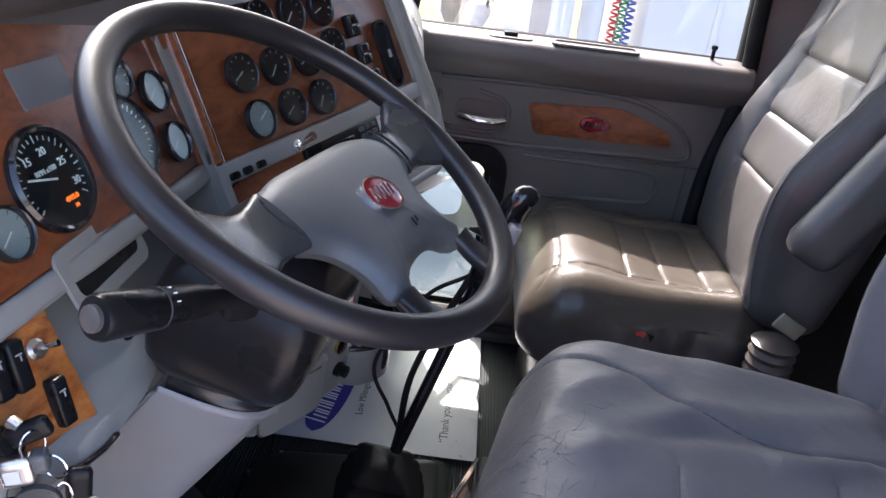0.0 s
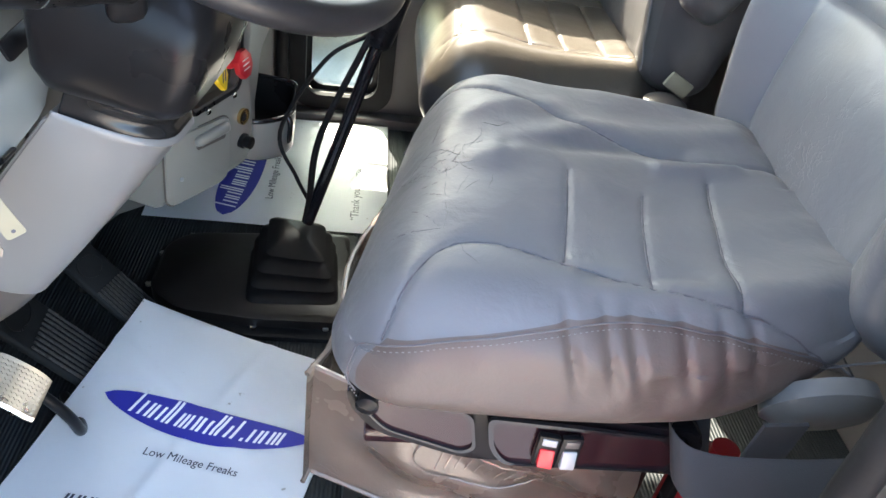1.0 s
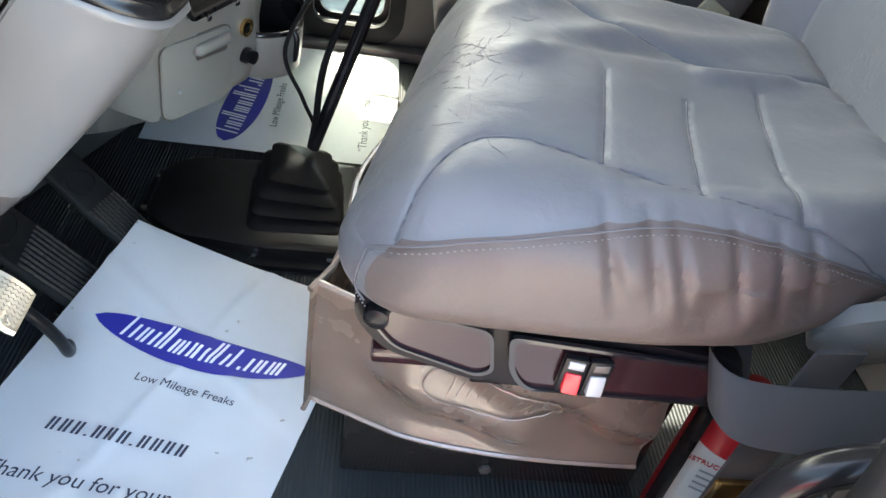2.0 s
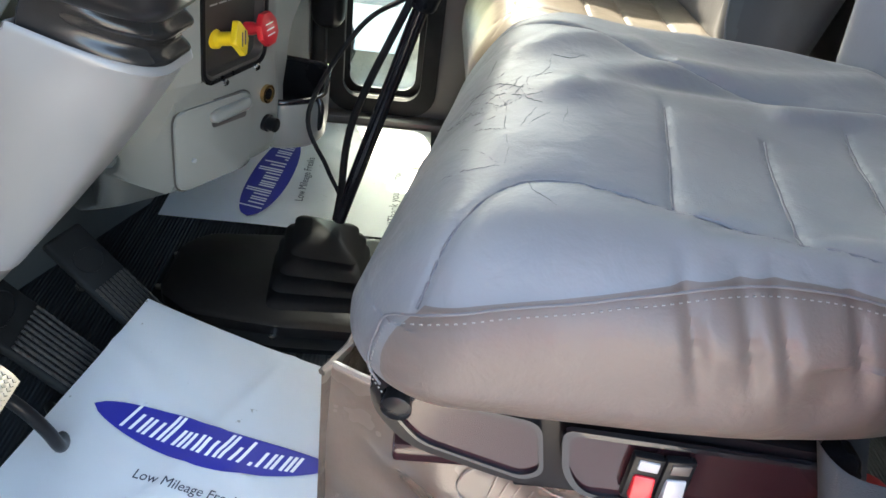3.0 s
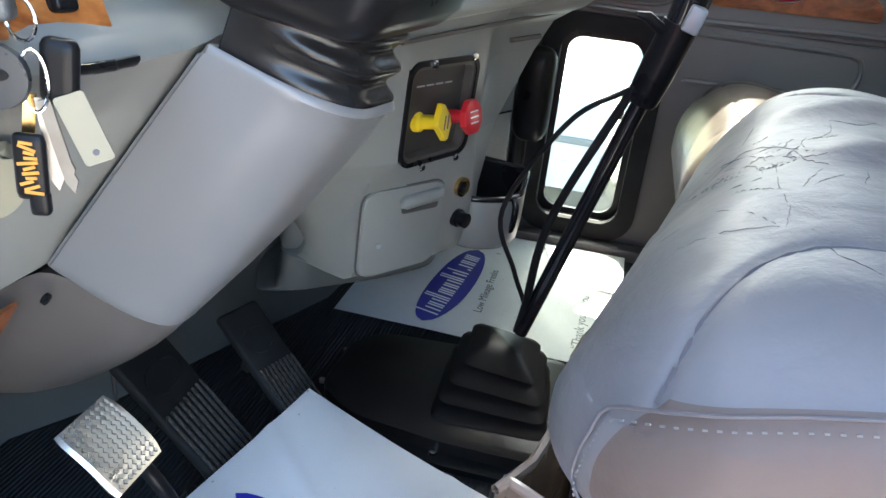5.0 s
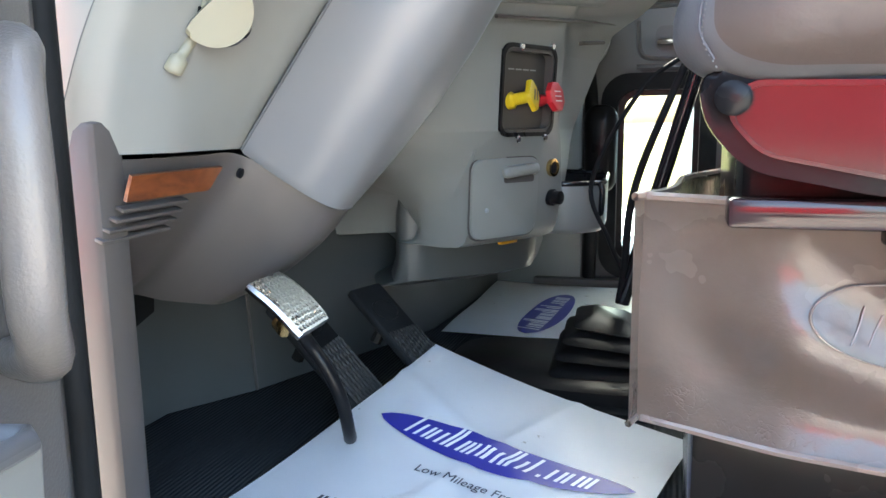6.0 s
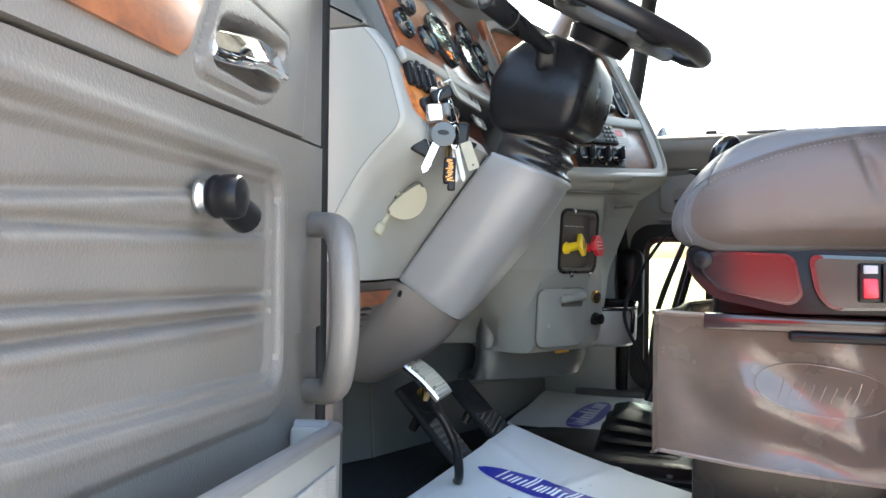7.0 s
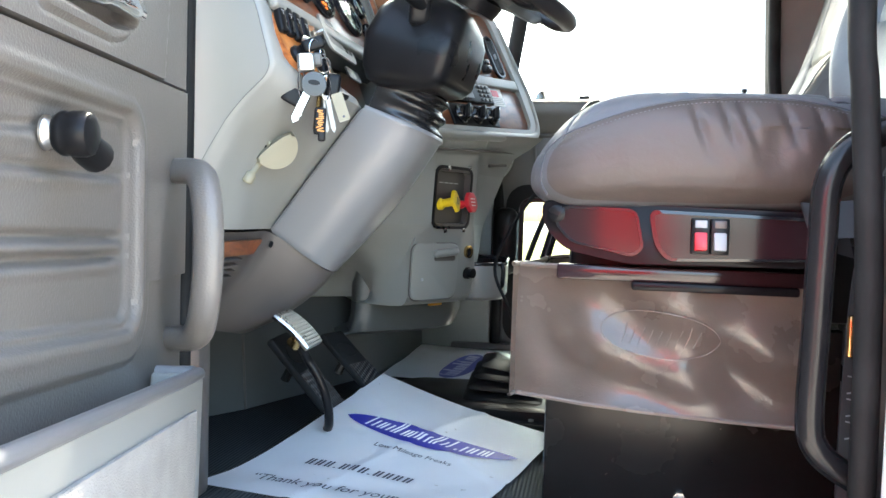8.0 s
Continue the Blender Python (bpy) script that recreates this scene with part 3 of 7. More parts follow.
    part("crank_knob", lathe([(0.0135, 0.010), (0.0195, 0.012), (0.0235, 0.018), (0.0235, 0.022), (0.0225, 0.025), (0.0240, 0.030), (0.0240, 0.040), (0.0215, 0.047), (0.015, 0.050), (0.001, 0.051)], k), BLACK, t, "black crank knob")
    part("crank_arm", tube([k @ Vector(p) for p in ((0, -0.003, 0.032), (-0.022, -0.014, 0.034), (-0.040, -0.020, 0.036), (-0.046, -0.022, 0.036))], [0.014, 0.016, 0.0165, 0.012], 14), BLACK, t, "black crank lever")
    # grab bar
    g = smooth_path([(0.050, 0.505, 0.0), (0.085, 0.500, 0.040), (0.120, 0.470, 0.060), (0.128, 0.40, 0.066), (0.120, 0.33, 0.060), (0.085, 0.285, 0.040), (0.055, 0.275, 0.0)], 6)
    part("grab_bar", tube([DD @ p for p in g], 0.020, 14, None, False, 0.8), DOOR_GREY, t, "grey moulded grab bar")
    # map pocket
    pk = DD @ Matrix.Translation((0.132, 0.245, 0.0)) @ pose(0, 0, 0, 0, 0, 5.5)
    part("pocket_front", box((0.85, 0.42, 0.012), pk @ Matrix.Translation((0.425, -0.21, 0.058)), 0.005, 3), GREY, t, "grey pocket face")
    part("pocket_end", box((0.012, 0.42, 0.06), pk @ Matrix.Translation((0.006, -0.21, 0.030)), 0.005, 3), GREY, t)
    part("pocket_lip", tube([pk @ Vector((0.0, 0.0, 0.004)), pk @ Vector((0.0, 0.0, 0.05)), pk @ Vector((0.012, 0, 0.060)), pk @ Vector((0.85, 0, 0.060))], 0.0085, 10), GREY_COOL, t)
    part("pocket_carpet", box((0.80, 0.36, 0.006), pk @ Matrix.Translation((0.44, -0.22, 0.066)), 0.003), CARPET, t, "pale carpet on the pocket")
    # window frame above
    fr = [(0.0, 0.93), (1.0, 0.93), (1.0, 1.50), (0.42, 1.50)]
    part("window_frame", tube([DD @ Vector((a, b, -0.02)) for a, b in fr], 0.018, 10, None, True), GREY_DARK, t, "dark window frame")
    gp = part("pane", plate([(0.03, 0.93), (0.98, 0.93), (0.98, 1.48), (0.44, 1.48)], 0.004, DD @ Matrix.Translation((0, 0, -0.024)), 0), GLASS, t, "clear window pane", False)
    gp.visible_shadow = False
    part("outer_skin", plate([(-0.03, -0.30), (1.0, -0.30), (1.0, 0.93), (-0.03, 0.93)], 0.004, DD @ Matrix.Translation((0, 0, -0.056)), 0), RED_PAINT, t, "red painted outer skin")


driver_door()


# ---- passenger door, shut ----
def passenger_door():
    t = thing("passenger_door", "shut taupe vinyl passenger door with wood inlay and kick window", "door")
    kx, kz, kw, kh = 0.318, 0.300, 0.205, 0.455
    # panel round the kick window: four pieces butted end to end
    y0, th = 1.38, 0.06

    def slab(x0, x1, z0, z1, bm=None):
        return box((x1 - x0, th, z1 - z0), Matrix.Translation(((x0 + x1) / 2, y0 + th / 2, (z0 + z1) / 2)), 0, 1, bm)

    bm = slab(-0.10, kx - kw / 2, -0.05, 0.83)
    bm = slab(kx + kw / 2, 1.02, -0.05, 0.83, bm)
    bm = slab(kx - kw / 2, kx + kw / 2, -0.05, kz - kh / 2, bm)
    bm = slab(kx - kw / 2, kx + kw / 2, kz + kh / 2, 0.83, bm)
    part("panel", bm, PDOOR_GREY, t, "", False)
    face = axes((0, 1.379, 0), (1, 0, 0), (0, 0, 1))     # normal toward -y
    F = lambda x, z, off=0.0: face @ Matrix.Translation((x, z, off))
    # kick window
    part("kick_frame", ringplate(rrect(kw + 0.085, kh + 0.085, 0.07), rrect(kw, kh, 0.045), 0.020, F(kx, kz), None, 0.007), RUBBER, t, "black rubber window surround")
    part("kick_seal", ringplate(rrect(kw + 0.012, kh + 0.012, 0.05), rrect(kw - 0.03, kh - 0.03, 0.035), 0.012, F(kx, kz, -0.030), None, 0.003), BLACK, t)
    g = part("kick_pane", plate(rrect(kw, kh, 0.04), 0.004, F(kx, kz, -0.036), 0), KICK_GLASS, t, "hazy kick window pane", False)
    g.visible_shadow = False
    # ledge under the main window
    led = [Vector((0, 1.322, 0.800)), Vector((0, 1.322, 0.838)), Vector((0, 1.335, 0.851)), Vector((0, 1.44, 0.862)), Vector((0, 1.44, 0.80)), Vector((0, 1.37, 0.74))]
    s = section(led, 0.018, 4)
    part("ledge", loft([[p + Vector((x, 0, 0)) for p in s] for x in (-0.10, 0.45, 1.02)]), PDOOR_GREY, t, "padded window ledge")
    part("ledge_pocket", plate(rrect(0.20, 0.036, 0.008), 0.0012, axes((0.63, 1.362, 0.8550), (1, 0, 0), (0, 1, 0.08)), 0), GREY_DARK, t, "dark ledge slot")
    part("ledge_pocket_rim", ringplate(rrect(0.216, 0.050, 0.013), rrect(0.198, 0.034, 0.007), 0.005, axes((0.63, 1.362, 0.8550), (1, 0, 0), (0, 1, 0.08)), None, 0.002), PDOOR_GREY, t)
    part("pull_plaque", plate([(p.x, p.y) for p in section([Vector((-0.060, 0.011, 0)), Vector((0.060, 0.011, 0)), Vector((0.046, -0.011, 0)), Vector((-0.050, -0.011, 0))], 0.006, 3)], 0.004, F(0.625, 0.772, 0.004), 0.0015), PDOOR_GREY, t)
    part("lock_escutcheon", plate(rrect(0.11, 0.040, 0.018), 0.003, axes((0.42, 1.366, 0.8550), (1, 0, 0), (0, 1, 0.08)), 0.001), PDOOR_GREY, t)
    part("lock_lever", box((0.035, 0.010, 0.010), Matrix.Translation((0.42, 1.366, 0.863)), 0.003), BLACK, t, "black lock lever")
    part("lock_pin", lathe([(0.005, 0), (0.005, 0.022), (0.0085, 0.026), (0.008, 0.034), (0.001, 0.036)], Matrix.Translation((0.925, 1.39, 0.858)), 12), BLACK, t, "black lock pin")
    # sculpted band with the inlay
    band = smooth_path([(0.26, 0.735, 0), (0.48, 0.742, 0), (0.72, 0.738, 0), (0.84, 0.705, 0), (0.905, 0.655, 0), (0.918, 0.60, 0), (0.80, 0.592, 0), (0.50, 0.583, 0), (0.26, 0.585, 0)], 6)
    part("band_moulding", tube([F(p.x, p.y, 0.001) @ Vector((0, 0, 0)) for p in band], 0.007, 8), PDOOR_GREY, t, "moulded border")
    ml = smooth_path([(0.26, 0.70, 0), (0.27, 0.62, 0), (0.32, 0.605, 0), (0.42, 0.608, 0), (0.445, 0.64, 0), (0.43, 0.69, 0), (0.36, 0.712, 0)], 5)
    part("latch_moulding", tube([F(p.x, p.y, 0.001) @ Vector((0, 0, 0)) for p in ml], 0.006, 8), PDOOR_GREY, t)
    part("latch_cup", plate(rrect(0.135, 0.062, 0.02), 0.002, F(0.372, 0.655, 0.001), 0), GREY_DARK, t, "dark latch recess")
    hp = smooth_path([(0.315, 0.648, 0.010), (0.35, 0.645, 0.026), (0.40, 0.643, 0.026), (0.435, 0.648, 0.010)], 5)
    part("handle", tube([F(p.x, p.y, p.z) @ Vector((0, 0, 0)) for p in hp], 0.013, 12, None, False, 0.6), CHROME, t, "chrome latch handle")
    wood = section([Vector((0.488, 0.698, 0)), Vector((0.73, 0.710, 0)), Vector((0.86, 0.665, 0)), Vector((0.875, 0.624, 0)), Vector((0.515, 0.617, 0))], 0.02, 5)
    inlay = part("wood_inlay", plate([(p.x, p.y) for p in wood], 0.006, F(0, 0, 0.001), 0.002), WOOD_MID, t, "amber burl wood inlay")
    part("emblem", plate(oval(0.078, 0.040), 0.004, F(0.668, 0.662, 0.007), 0.001), EMBLEM, inlay, "dark red oval emblem")
    part("emblem_rim", ringplate(oval(0.080, 0.042), oval(0.074, 0.037), 0.005, F(0.668, 0.662, 0.007)), CHROME, inlay)
    for i in range(5):
        part("emblem_stroke", box((0.007, 0.016, 0.001), F(0.646 + i * 0.011, 0.662, 0.0115) @ pose(0, 0, 0, 0, 0, -14), 0), CHROME, inlay)
    # lower field
    lo = smooth_path([(0.50, 0.555, 0), (0.70, 0.553, 0), (0.83, 0.550, 0), (0.86, 0.53, 0), (0.855, 0.48, 0), (0.80, 0.46, 0), (0.50, 0.45, 0)], 5)
    part("field_moulding", tube([F(p.x, p.y, 0.0) @ Vector((0, 0, 0)) for p in lo], 0.006, 8), PDOOR_GREY, t)
    part("field_seam", tube([F(x, z, 0) @ Vector((0, 0, 0)) for x, z in ((0.27, 0.578), (0.60, 0.575), (1.01, 0.580))], 0.004, 8), GREY_DARK, t, "dark seam")
    part("field_seam", tube([F(x, z, 0) @ Vector((0, 0, 0)) for x, z in ((0.93, 0.575), (0.925, 0.30), (0.92, 0.0))], 0.003, 8), GREY_DARK, t, "dark seam")
    # main window
    part("window_post", tube([Vector((0.150, 1.415, 0.845)), Vector((0.190, 1.415, 1.10)), Vector((0.245, 1.415, 1.47))], 0.026, 10), RUBBER, t, "black window post")
    fr = [(-0.02, 0.845), (1.005, 0.845), (0.985, 1.47), (0.14, 1.47), (0.02, 1.10)]
    part("window_frame", tube([Vector((x, 1.42, z)) for x, z in fr], 0.020, 10, None, True), RUBBER, t, "black rubber window frame")
    g = part("pane", plate([(x, z) for x, z in fr], 0.004, axes((0, 1.424, 0), (1, 0, 0), (0, 0, 1)), 0), SIDE_GLASS, t, "clear window pane", False)
    g.visible_shadow = False
    part("rear_seal", tube(smooth_path([Vector((x, 1.372, z)) for x, z in ((0.99, 1.5), (1.005, 1.0), (1.015, 0.84), (1.0, 0.70), (0.975, 0.55), (0.97, 0.30), (0.975, 0.0))], 6), 0.020, 10), RUBBER, t, "black rubber door seal")
    # grab pad by the hinge
    part("grab_bar", pillow((0.042, 0.036, 0.112), 0.034, 10, None, Matrix.Translation((0.178, 1.318, 0.378))), BLACK, t, "dark rounded pad by the hinge")
    part("front_seal", tube(smooth_path([Vector((0.150, 1.352, 0.0)), Vector((0.152, 1.352, 0.30)), Vector((0.148, 1.352, 0.52)), Vector((0.120, 1.352, 0.70))], 5), 0.017, 10), RUBBER, t, "black rubber door seal")


passenger_door()
solid("trim_sill_right", box((0.9, 0.05, 0.035), Matrix.Translation((0.45, 1.35, 0.012)), 0.01), GREY_DARK, "dark sill strip under the passenger door", "trim", "structure")


# ---- seats ----
def seat_cushion(name, yc, top, front, rear, half_w, mats, seams, parent, drop=0.0, worn=1.0, taper=0.30, folds=(), stitched=(), edge=None, full=False, creased=()):
    """A leather cushion with raised side rolls, sewn seams and a soft dip; drop lowers the bottom."""
    cx, hx = (front + rear) / 2, (rear - front) / 2
    hz = 0.085 + drop / 2
    edge = edge or (lambda x: top - 0.082)

    def shape(q, p):
        x, y, z = q
        lx, ly = x / hx, y / half_w
        up = 0.5 + 0.5 * max(-1, min(1, z / hz))
        # outline: rounded front, narrower at the rear
        y *= 1.0 - 0.03 * lx - 0.10 * max(0, -lx - 0.55) - (taper * max(0, lx - 0.05) ** 1.3 if y > 0 else 0.05 * max(0, lx) + (0.34 * max(0, lx - 0.30) ** 1.6 if full else 0))
        far = max(0.0, min(1.0, (ly + 0.1) / 0.7)) if full else 1.0
        crown = 0.028 * (1 - ly * ly) + (0.008 + 0.012 * far) * bump_at(lx, -0.62, 0.35) + (0.012 * far * max(0, min(1, lx + 0.9)) if full else 0) - 0.018 * bump_at(lx, 0.45, 0.5) * (1 - min(1, ly * ly * 1.5))
        roll = 0.011 * bump_at(abs(ly), 0.78, 0.18) * (0.4 + 0.6 * min(1, max(0, lx + 0.9)))
        z += up * up * (crown + roll)
        z -= (0.16 - 0.075 * far) * max(0, -lx - 0.40) ** 2 * up
        if full:
            x += 0.235 * max(0.0, y + yc + 0.06) * max(0.0, min(1.0, (0.3 - lx) / 1.3))
        if full and y < 0:
            side = max(0.0, (-ly - 0.45) / 0.55)
            y -= bump_at(lx, -0.05, 0.70) * (0.020 * side * min(1, up / 0.25) + 0.020 * bump_at(up, 0.90, 0.20) * min(1, max(0, (-ly - 0.45) / 0.3)))
            z += (1 - up) * (0.090 * max(0, (lx - 0.25) / 0.6) ** 2 + 0.026)
            for px in (0.575, 0.612, 0.636, 0.686, 0.726, 0.760):
                y += 0.0065 * bump_at(x + cx - 0.35 * (0.9 - up) * 0.17, px, 0.0065) * bump_at(up, 0.80, 0.20) * (side > 0.6)
        if up > 0.75:
            for line, deep in seams:
                d = seg_dist((x + cx, y), line)
                if d < 0.03:
                    z -= deep * (0.8 * math.exp(-(d / 0.003) ** 2) + 0.45 * math.exp(-(d / 0.012) ** 2))
            for line, high, wide in folds:
                d = seg_dist((x + cx, y), line)
                z += high * math.exp(-(d / wide) ** 2)
            z += worn * 0.0028 * math.sin(x * 95 + 3 * math.sin(x * 23) + y * 30) * bump_at(ly, -0.93, 0.10) * max(0, lx + 0.2)
            nz = noise.noise(Vector((x * 9, y * 14, 1.7)))
            z += worn * 0.0035 * nz + worn * 0.004 * noise.noise(Vector((x * 5 + y * 3, y * 22, 4.0))) * max(0, lx + 0.4)
        else:
            y += (0.006 * math.sin(x * 55 + 2 * math.sin(x * 17)) * bump_at(up, 0.62, 0.22) * max(0, min(1, lx * 2 + 0.6))) * (1 if y < 0 else -1)
        return Vector((x, y, z))

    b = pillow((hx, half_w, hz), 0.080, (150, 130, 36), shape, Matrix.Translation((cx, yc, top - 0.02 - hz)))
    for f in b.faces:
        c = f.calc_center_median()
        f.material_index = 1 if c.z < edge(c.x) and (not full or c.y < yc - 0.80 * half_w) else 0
    pos = np.array([tuple(v.co) for v in b.verts if v.co.z > top - 0.12])
    pos2 = np.array([tuple(v.co) for v in b.verts])
    ob = part(name, b, mats, parent)

    def lift(x, y, up):
        d = np.hypot(pos[:, 0] - x, pos[:, 1] - y) - 0.05 * pos[:, 2]
        return Vector((x, y, float(pos[d.argmin(), 2]) + up))

    if full:
        ring = []
        for z in (0.488, 0.505, 0.522, 0.538, 0.553):
            near = pos2[(abs(pos2[:, 1] + 0.129) < 0.010) & (abs(pos2[:, 2] - z) < 0.006)]
            if len(near):
                p = near[near[:, 0].argmin()]
                ring.append(Vector((float(p[0]) - 0.001, float(p[1]), z)))
        for i in range(22):
            x = front + 0.05 + (rear - front - 0.08) * i / 21
            near = pos[(abs(pos[:, 0] - x) < 0.006) & (abs(pos[:, 2] - edge(x)) < 0.006)]
            if len(near) and x > 0.405 and (not ring or x > ring[-1].x + 0.006):
                ring.append(Vector((x, float(near[:, 1].min()) - 0.001, edge(x))))
        part("piping", tube(smooth_path(ring, 3), 0.0010, 8), SEAM, ob, "sewn edge piping")
        st = None
        low = smooth_path([p + Vector((0.002, -0.0020, -0.0060)) for p in ring], 9)
        for i in range(0, len(low) - 1, 2):
            st = tube([low[i], low[i].lerp(low[i + 1], 0.7)], 0.0006, 5, st)
        tagged(part("stitching", st, THREAD, ob), "pale stitching", "", "", "stuff")
    for line, deep in seams:
        pts = [lift(x, y + yc, 0.0002 if full else -0.0022) for x, y in line]
        if len(pts) > 3 and deep > 0.0025:
            part("seam", tube(smooth_path(pts, 2), 0.0013 if full else 0.0011, 5), SEAM, ob, "sewn seam")
    for line in creased:
        pts = [lift(x + 0.0016 * noise.noise(Vector((x * 160, y * 160, 2))), y + yc + 0.0016 * noise.noise(Vector((x * 160, y * 160, 5))), 0.0001) for x, y in line]
        part("crease", tube(pts, [0.00008 + 0.00019 * math.sin(math.pi * i / (len(pts) - 1)) for i in range(len(pts))], 5), CREASE, ob, "cracked crease in the leather")
    for line in stitched:
        st = None
        pts = smooth_path([lift(x, y + yc, -0.0008) for x, y in line], 8)
        for i in range(0, len(pts) - 1, 2):
            st = tube([pts[i], pts[i + 1]], 0.0010, 5, st)
        tagged(part("stitching", st, THREAD, ob), "pale stitching", "", "", "stuff")
    return ob


def seat_back(name, yc, base, height, half_w, lean, mats, parent, seams, bolster=(0.098, -0.30, 0.60, 0.72), piped=False):
    """A tall backrest with proud side wings."""
    hz, hx = height / 2, 0.075
    m = Matrix.Translation(base) @ pose(0, 0, 0, 0, lean, 0) @ Matrix.Translation((0, 0, hz))

    def shape(q, p):
        x, y, z = q
        ly, lz = y / half_w, z / hz
        y *= 1.0 - 0.16 * max(0, lz - 0.25) ** 1.3 + 0.03 * bump_at(lz, -0.3, 0.5)
        fr = max(0.0, -x / hx)
        wing = bolster[0] * (bolster[3] if ly > 0 else 1.0) * bump_at(abs(ly), 0.86, 0.24) * bump_at(lz, bolster[1], bolster[2])
        x -= fr * (wing + 0.022 * bump_at(lz, -0.55, 0.35) * (1 - ly * ly))
        if fr > 0.6:
            for line, deep in seams:
                d = seg_dist((y, z), line)
                if d < 0.03:
                    x += deep * (math.exp(-(d / 0.004) ** 2) + 0.5 * math.exp(-(d / 0.014) ** 2))
            x += 0.003 * noise.noise(Vector((y * 12, z * 8, 2.0)))
        return Vector((x, y, z))

    b = pillow((hx, half_w, hz), 0.060, (16, 90, 120), shape, m)
    for f in b.faces:
        c = m.inverted() @ f.calc_center_median()
        f.material_index = 1 if abs(c.y) > half_w * 0.93 or c.x > 0.02 else 0
    pos = np.array([tuple(v.co) for v in b.verts])
    ob = part(name, b, mats, parent)
    if piped:
        line = []
        for i in range(19):
            z = base[2] + 0.05 + (height - 0.30) * i / 18
            near = pos[(abs(pos[:, 1] - yc + 0.93 * half_w) < 0.016) & (abs(pos[:, 2] - z) < 0.012)]
            if len(near):
                p = near[near[:, 0].argmin()]
                line.append(Vector((float(p[0]) - 0.001, float(p[1]), z)))
        part("piping", tube(smooth_path(line, 4), 0.0022, 8), THREAD, ob, "pale piped edge")
    return ob


DY = 0.115       # middle of the driver's seat


def rel(lines):
    return [([(x, y - DY) for x, y in line], deep) for line, deep in lines]


def arc(pts):
    return [(p.x, p.y) for p in smooth_path([(x, y, 0) for x, y in pts], 6)]


def driver_seat():
    t = thing("driver_seat", "worn grey leather air-ride driver's seat on a black steel base", "seat", "", (0.65, DY, 0))
    roll_near = arc([(0.409, -0.126), (0.416, -0.114), (0.429, -0.090), (0.462, -0.053), (0.506, -0.048), (0.580, -0.071), (0.664, -0.098), (0.750, -0.116), (0.840, -0.128), (0.92, -0.132)])
    roll_far = arc([(0.440, 0.290), (0.476, 0.285), (0.524, 0.272), (0.590, 0.242), (0.65, 0.208), (0.72, 0.182), (0.80, 0.165), (0.90, 0.160)])
    seams = rel([(roll_near, 0.0032), (roll_far, 0.0060),
                 (arc([(0.580, -0.068), (0.596, 0.005), (0.614, 0.100)]), 0.0030), (arc([(0.662, -0.096), (0.679, -0.008), (0.701, 0.075)]), 0.0030),
                 (arc([(0.750, -0.114), (0.769, -0.004), (0.797, 0.121)]), 0.0038)])
    cross = [line for line, deep in seams[2:5]]
    folds = [([(0.52, 0.10 - DY), (0.66, 0.205 - DY), (0.86, 0.225 - DY)], 0.007, 0.022), ([(0.55, 0.13 - DY), (0.66, 0.165 - DY), (0.78, 0.175 - DY)], -0.006, 0.016),
             ([(0.74, 0.135 - DY), (0.84, 0.150 - DY)], 0.006, 0.014), ([(0.50, 0.20 - DY), (0.62, 0.25 - DY)], 0.005, 0.02),
             ([(0.60, -0.09 - DY), (0.72, -0.075 - DY)], -0.004, 0.012)]
    creases = [[(0.464, -0.024), (0.469, -0.001), (0.469, 0.039), (0.473, 0.085), (0.465, 0.113), (0.453, 0.142)], [(0.473, 0.085), (0.489, 0.111), (0.500, 0.138)], [(0.399, 0.043), (0.433, 0.023), (0.451, -0.001), (0.461, -0.021)],
               [(0.498, 0.068), (0.486, 0.047), (0.480, 0.030)], [(0.435, 0.111), (0.462, 0.132), (0.486, 0.110), (0.497, 0.097)], [(0.476, -0.029), (0.482, -0.063), (0.495, -0.086)], [(0.480, 0.250), (0.471, 0.184), (0.456, 0.139)], [(0.440, 0.150), (0.452, 0.128), (0.470, 0.120), (0.484, 0.128)], [(0.456, 0.100), (0.473, 0.104), (0.488, 0.092), (0.503, 0.090)], [(0.447, 0.118), (0.462, 0.096), (0.466, 0.074)],
               [(0.486, 0.110), (0.492, 0.085), (0.505, 0.070)], [(0.436, 0.070), (0.452, 0.062), (0.468, 0.064)], [(0.415, -0.010), (0.440, -0.018), (0.462, -0.024)], [(0.500, 0.120), (0.515, 0.145), (0.520, 0.170)]]
    random.seed(11)
    for i in range(15):
        x, y, a = random.gauss(0.474, 0.024), random.gauss(0.092, 0.040), random.uniform(0, 6.28)
        line = [(x, y)]
        for j in range(random.randint(2, 4)):
            a += random.gauss(0, 0.5)
            x, y = x + 0.0095 * math.cos(a), y + 0.0095 * math.sin(a)
            line.append((x, y))
        creases.append(line)
    lines = [[(x, y - DY) for x, y in arc(c)] for c in creases]
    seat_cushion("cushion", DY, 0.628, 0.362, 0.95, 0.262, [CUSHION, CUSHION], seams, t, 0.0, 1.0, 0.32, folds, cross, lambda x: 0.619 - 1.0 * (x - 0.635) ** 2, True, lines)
    back_seams = [([(-0.15, -0.30), (-0.165, 0.0), (-0.13, 0.3)], 0.005), ([(0.15, -0.30), (0.165, 0.0), (0.13, 0.3)], 0.005),
                  ([(-0.16, -0.10), (0.16, -0.10)], 0.004), ([(-0.16, 0.02), (0.16, 0.02)], 0.004), ([(-0.16, 0.14), (0.16, 0.14)], 0.004)]
    seat_back("backrest", DY, (0.975, DY, 0.545), 0.72, 0.262, 12, [SEAT, SEAT], t, back_seams)
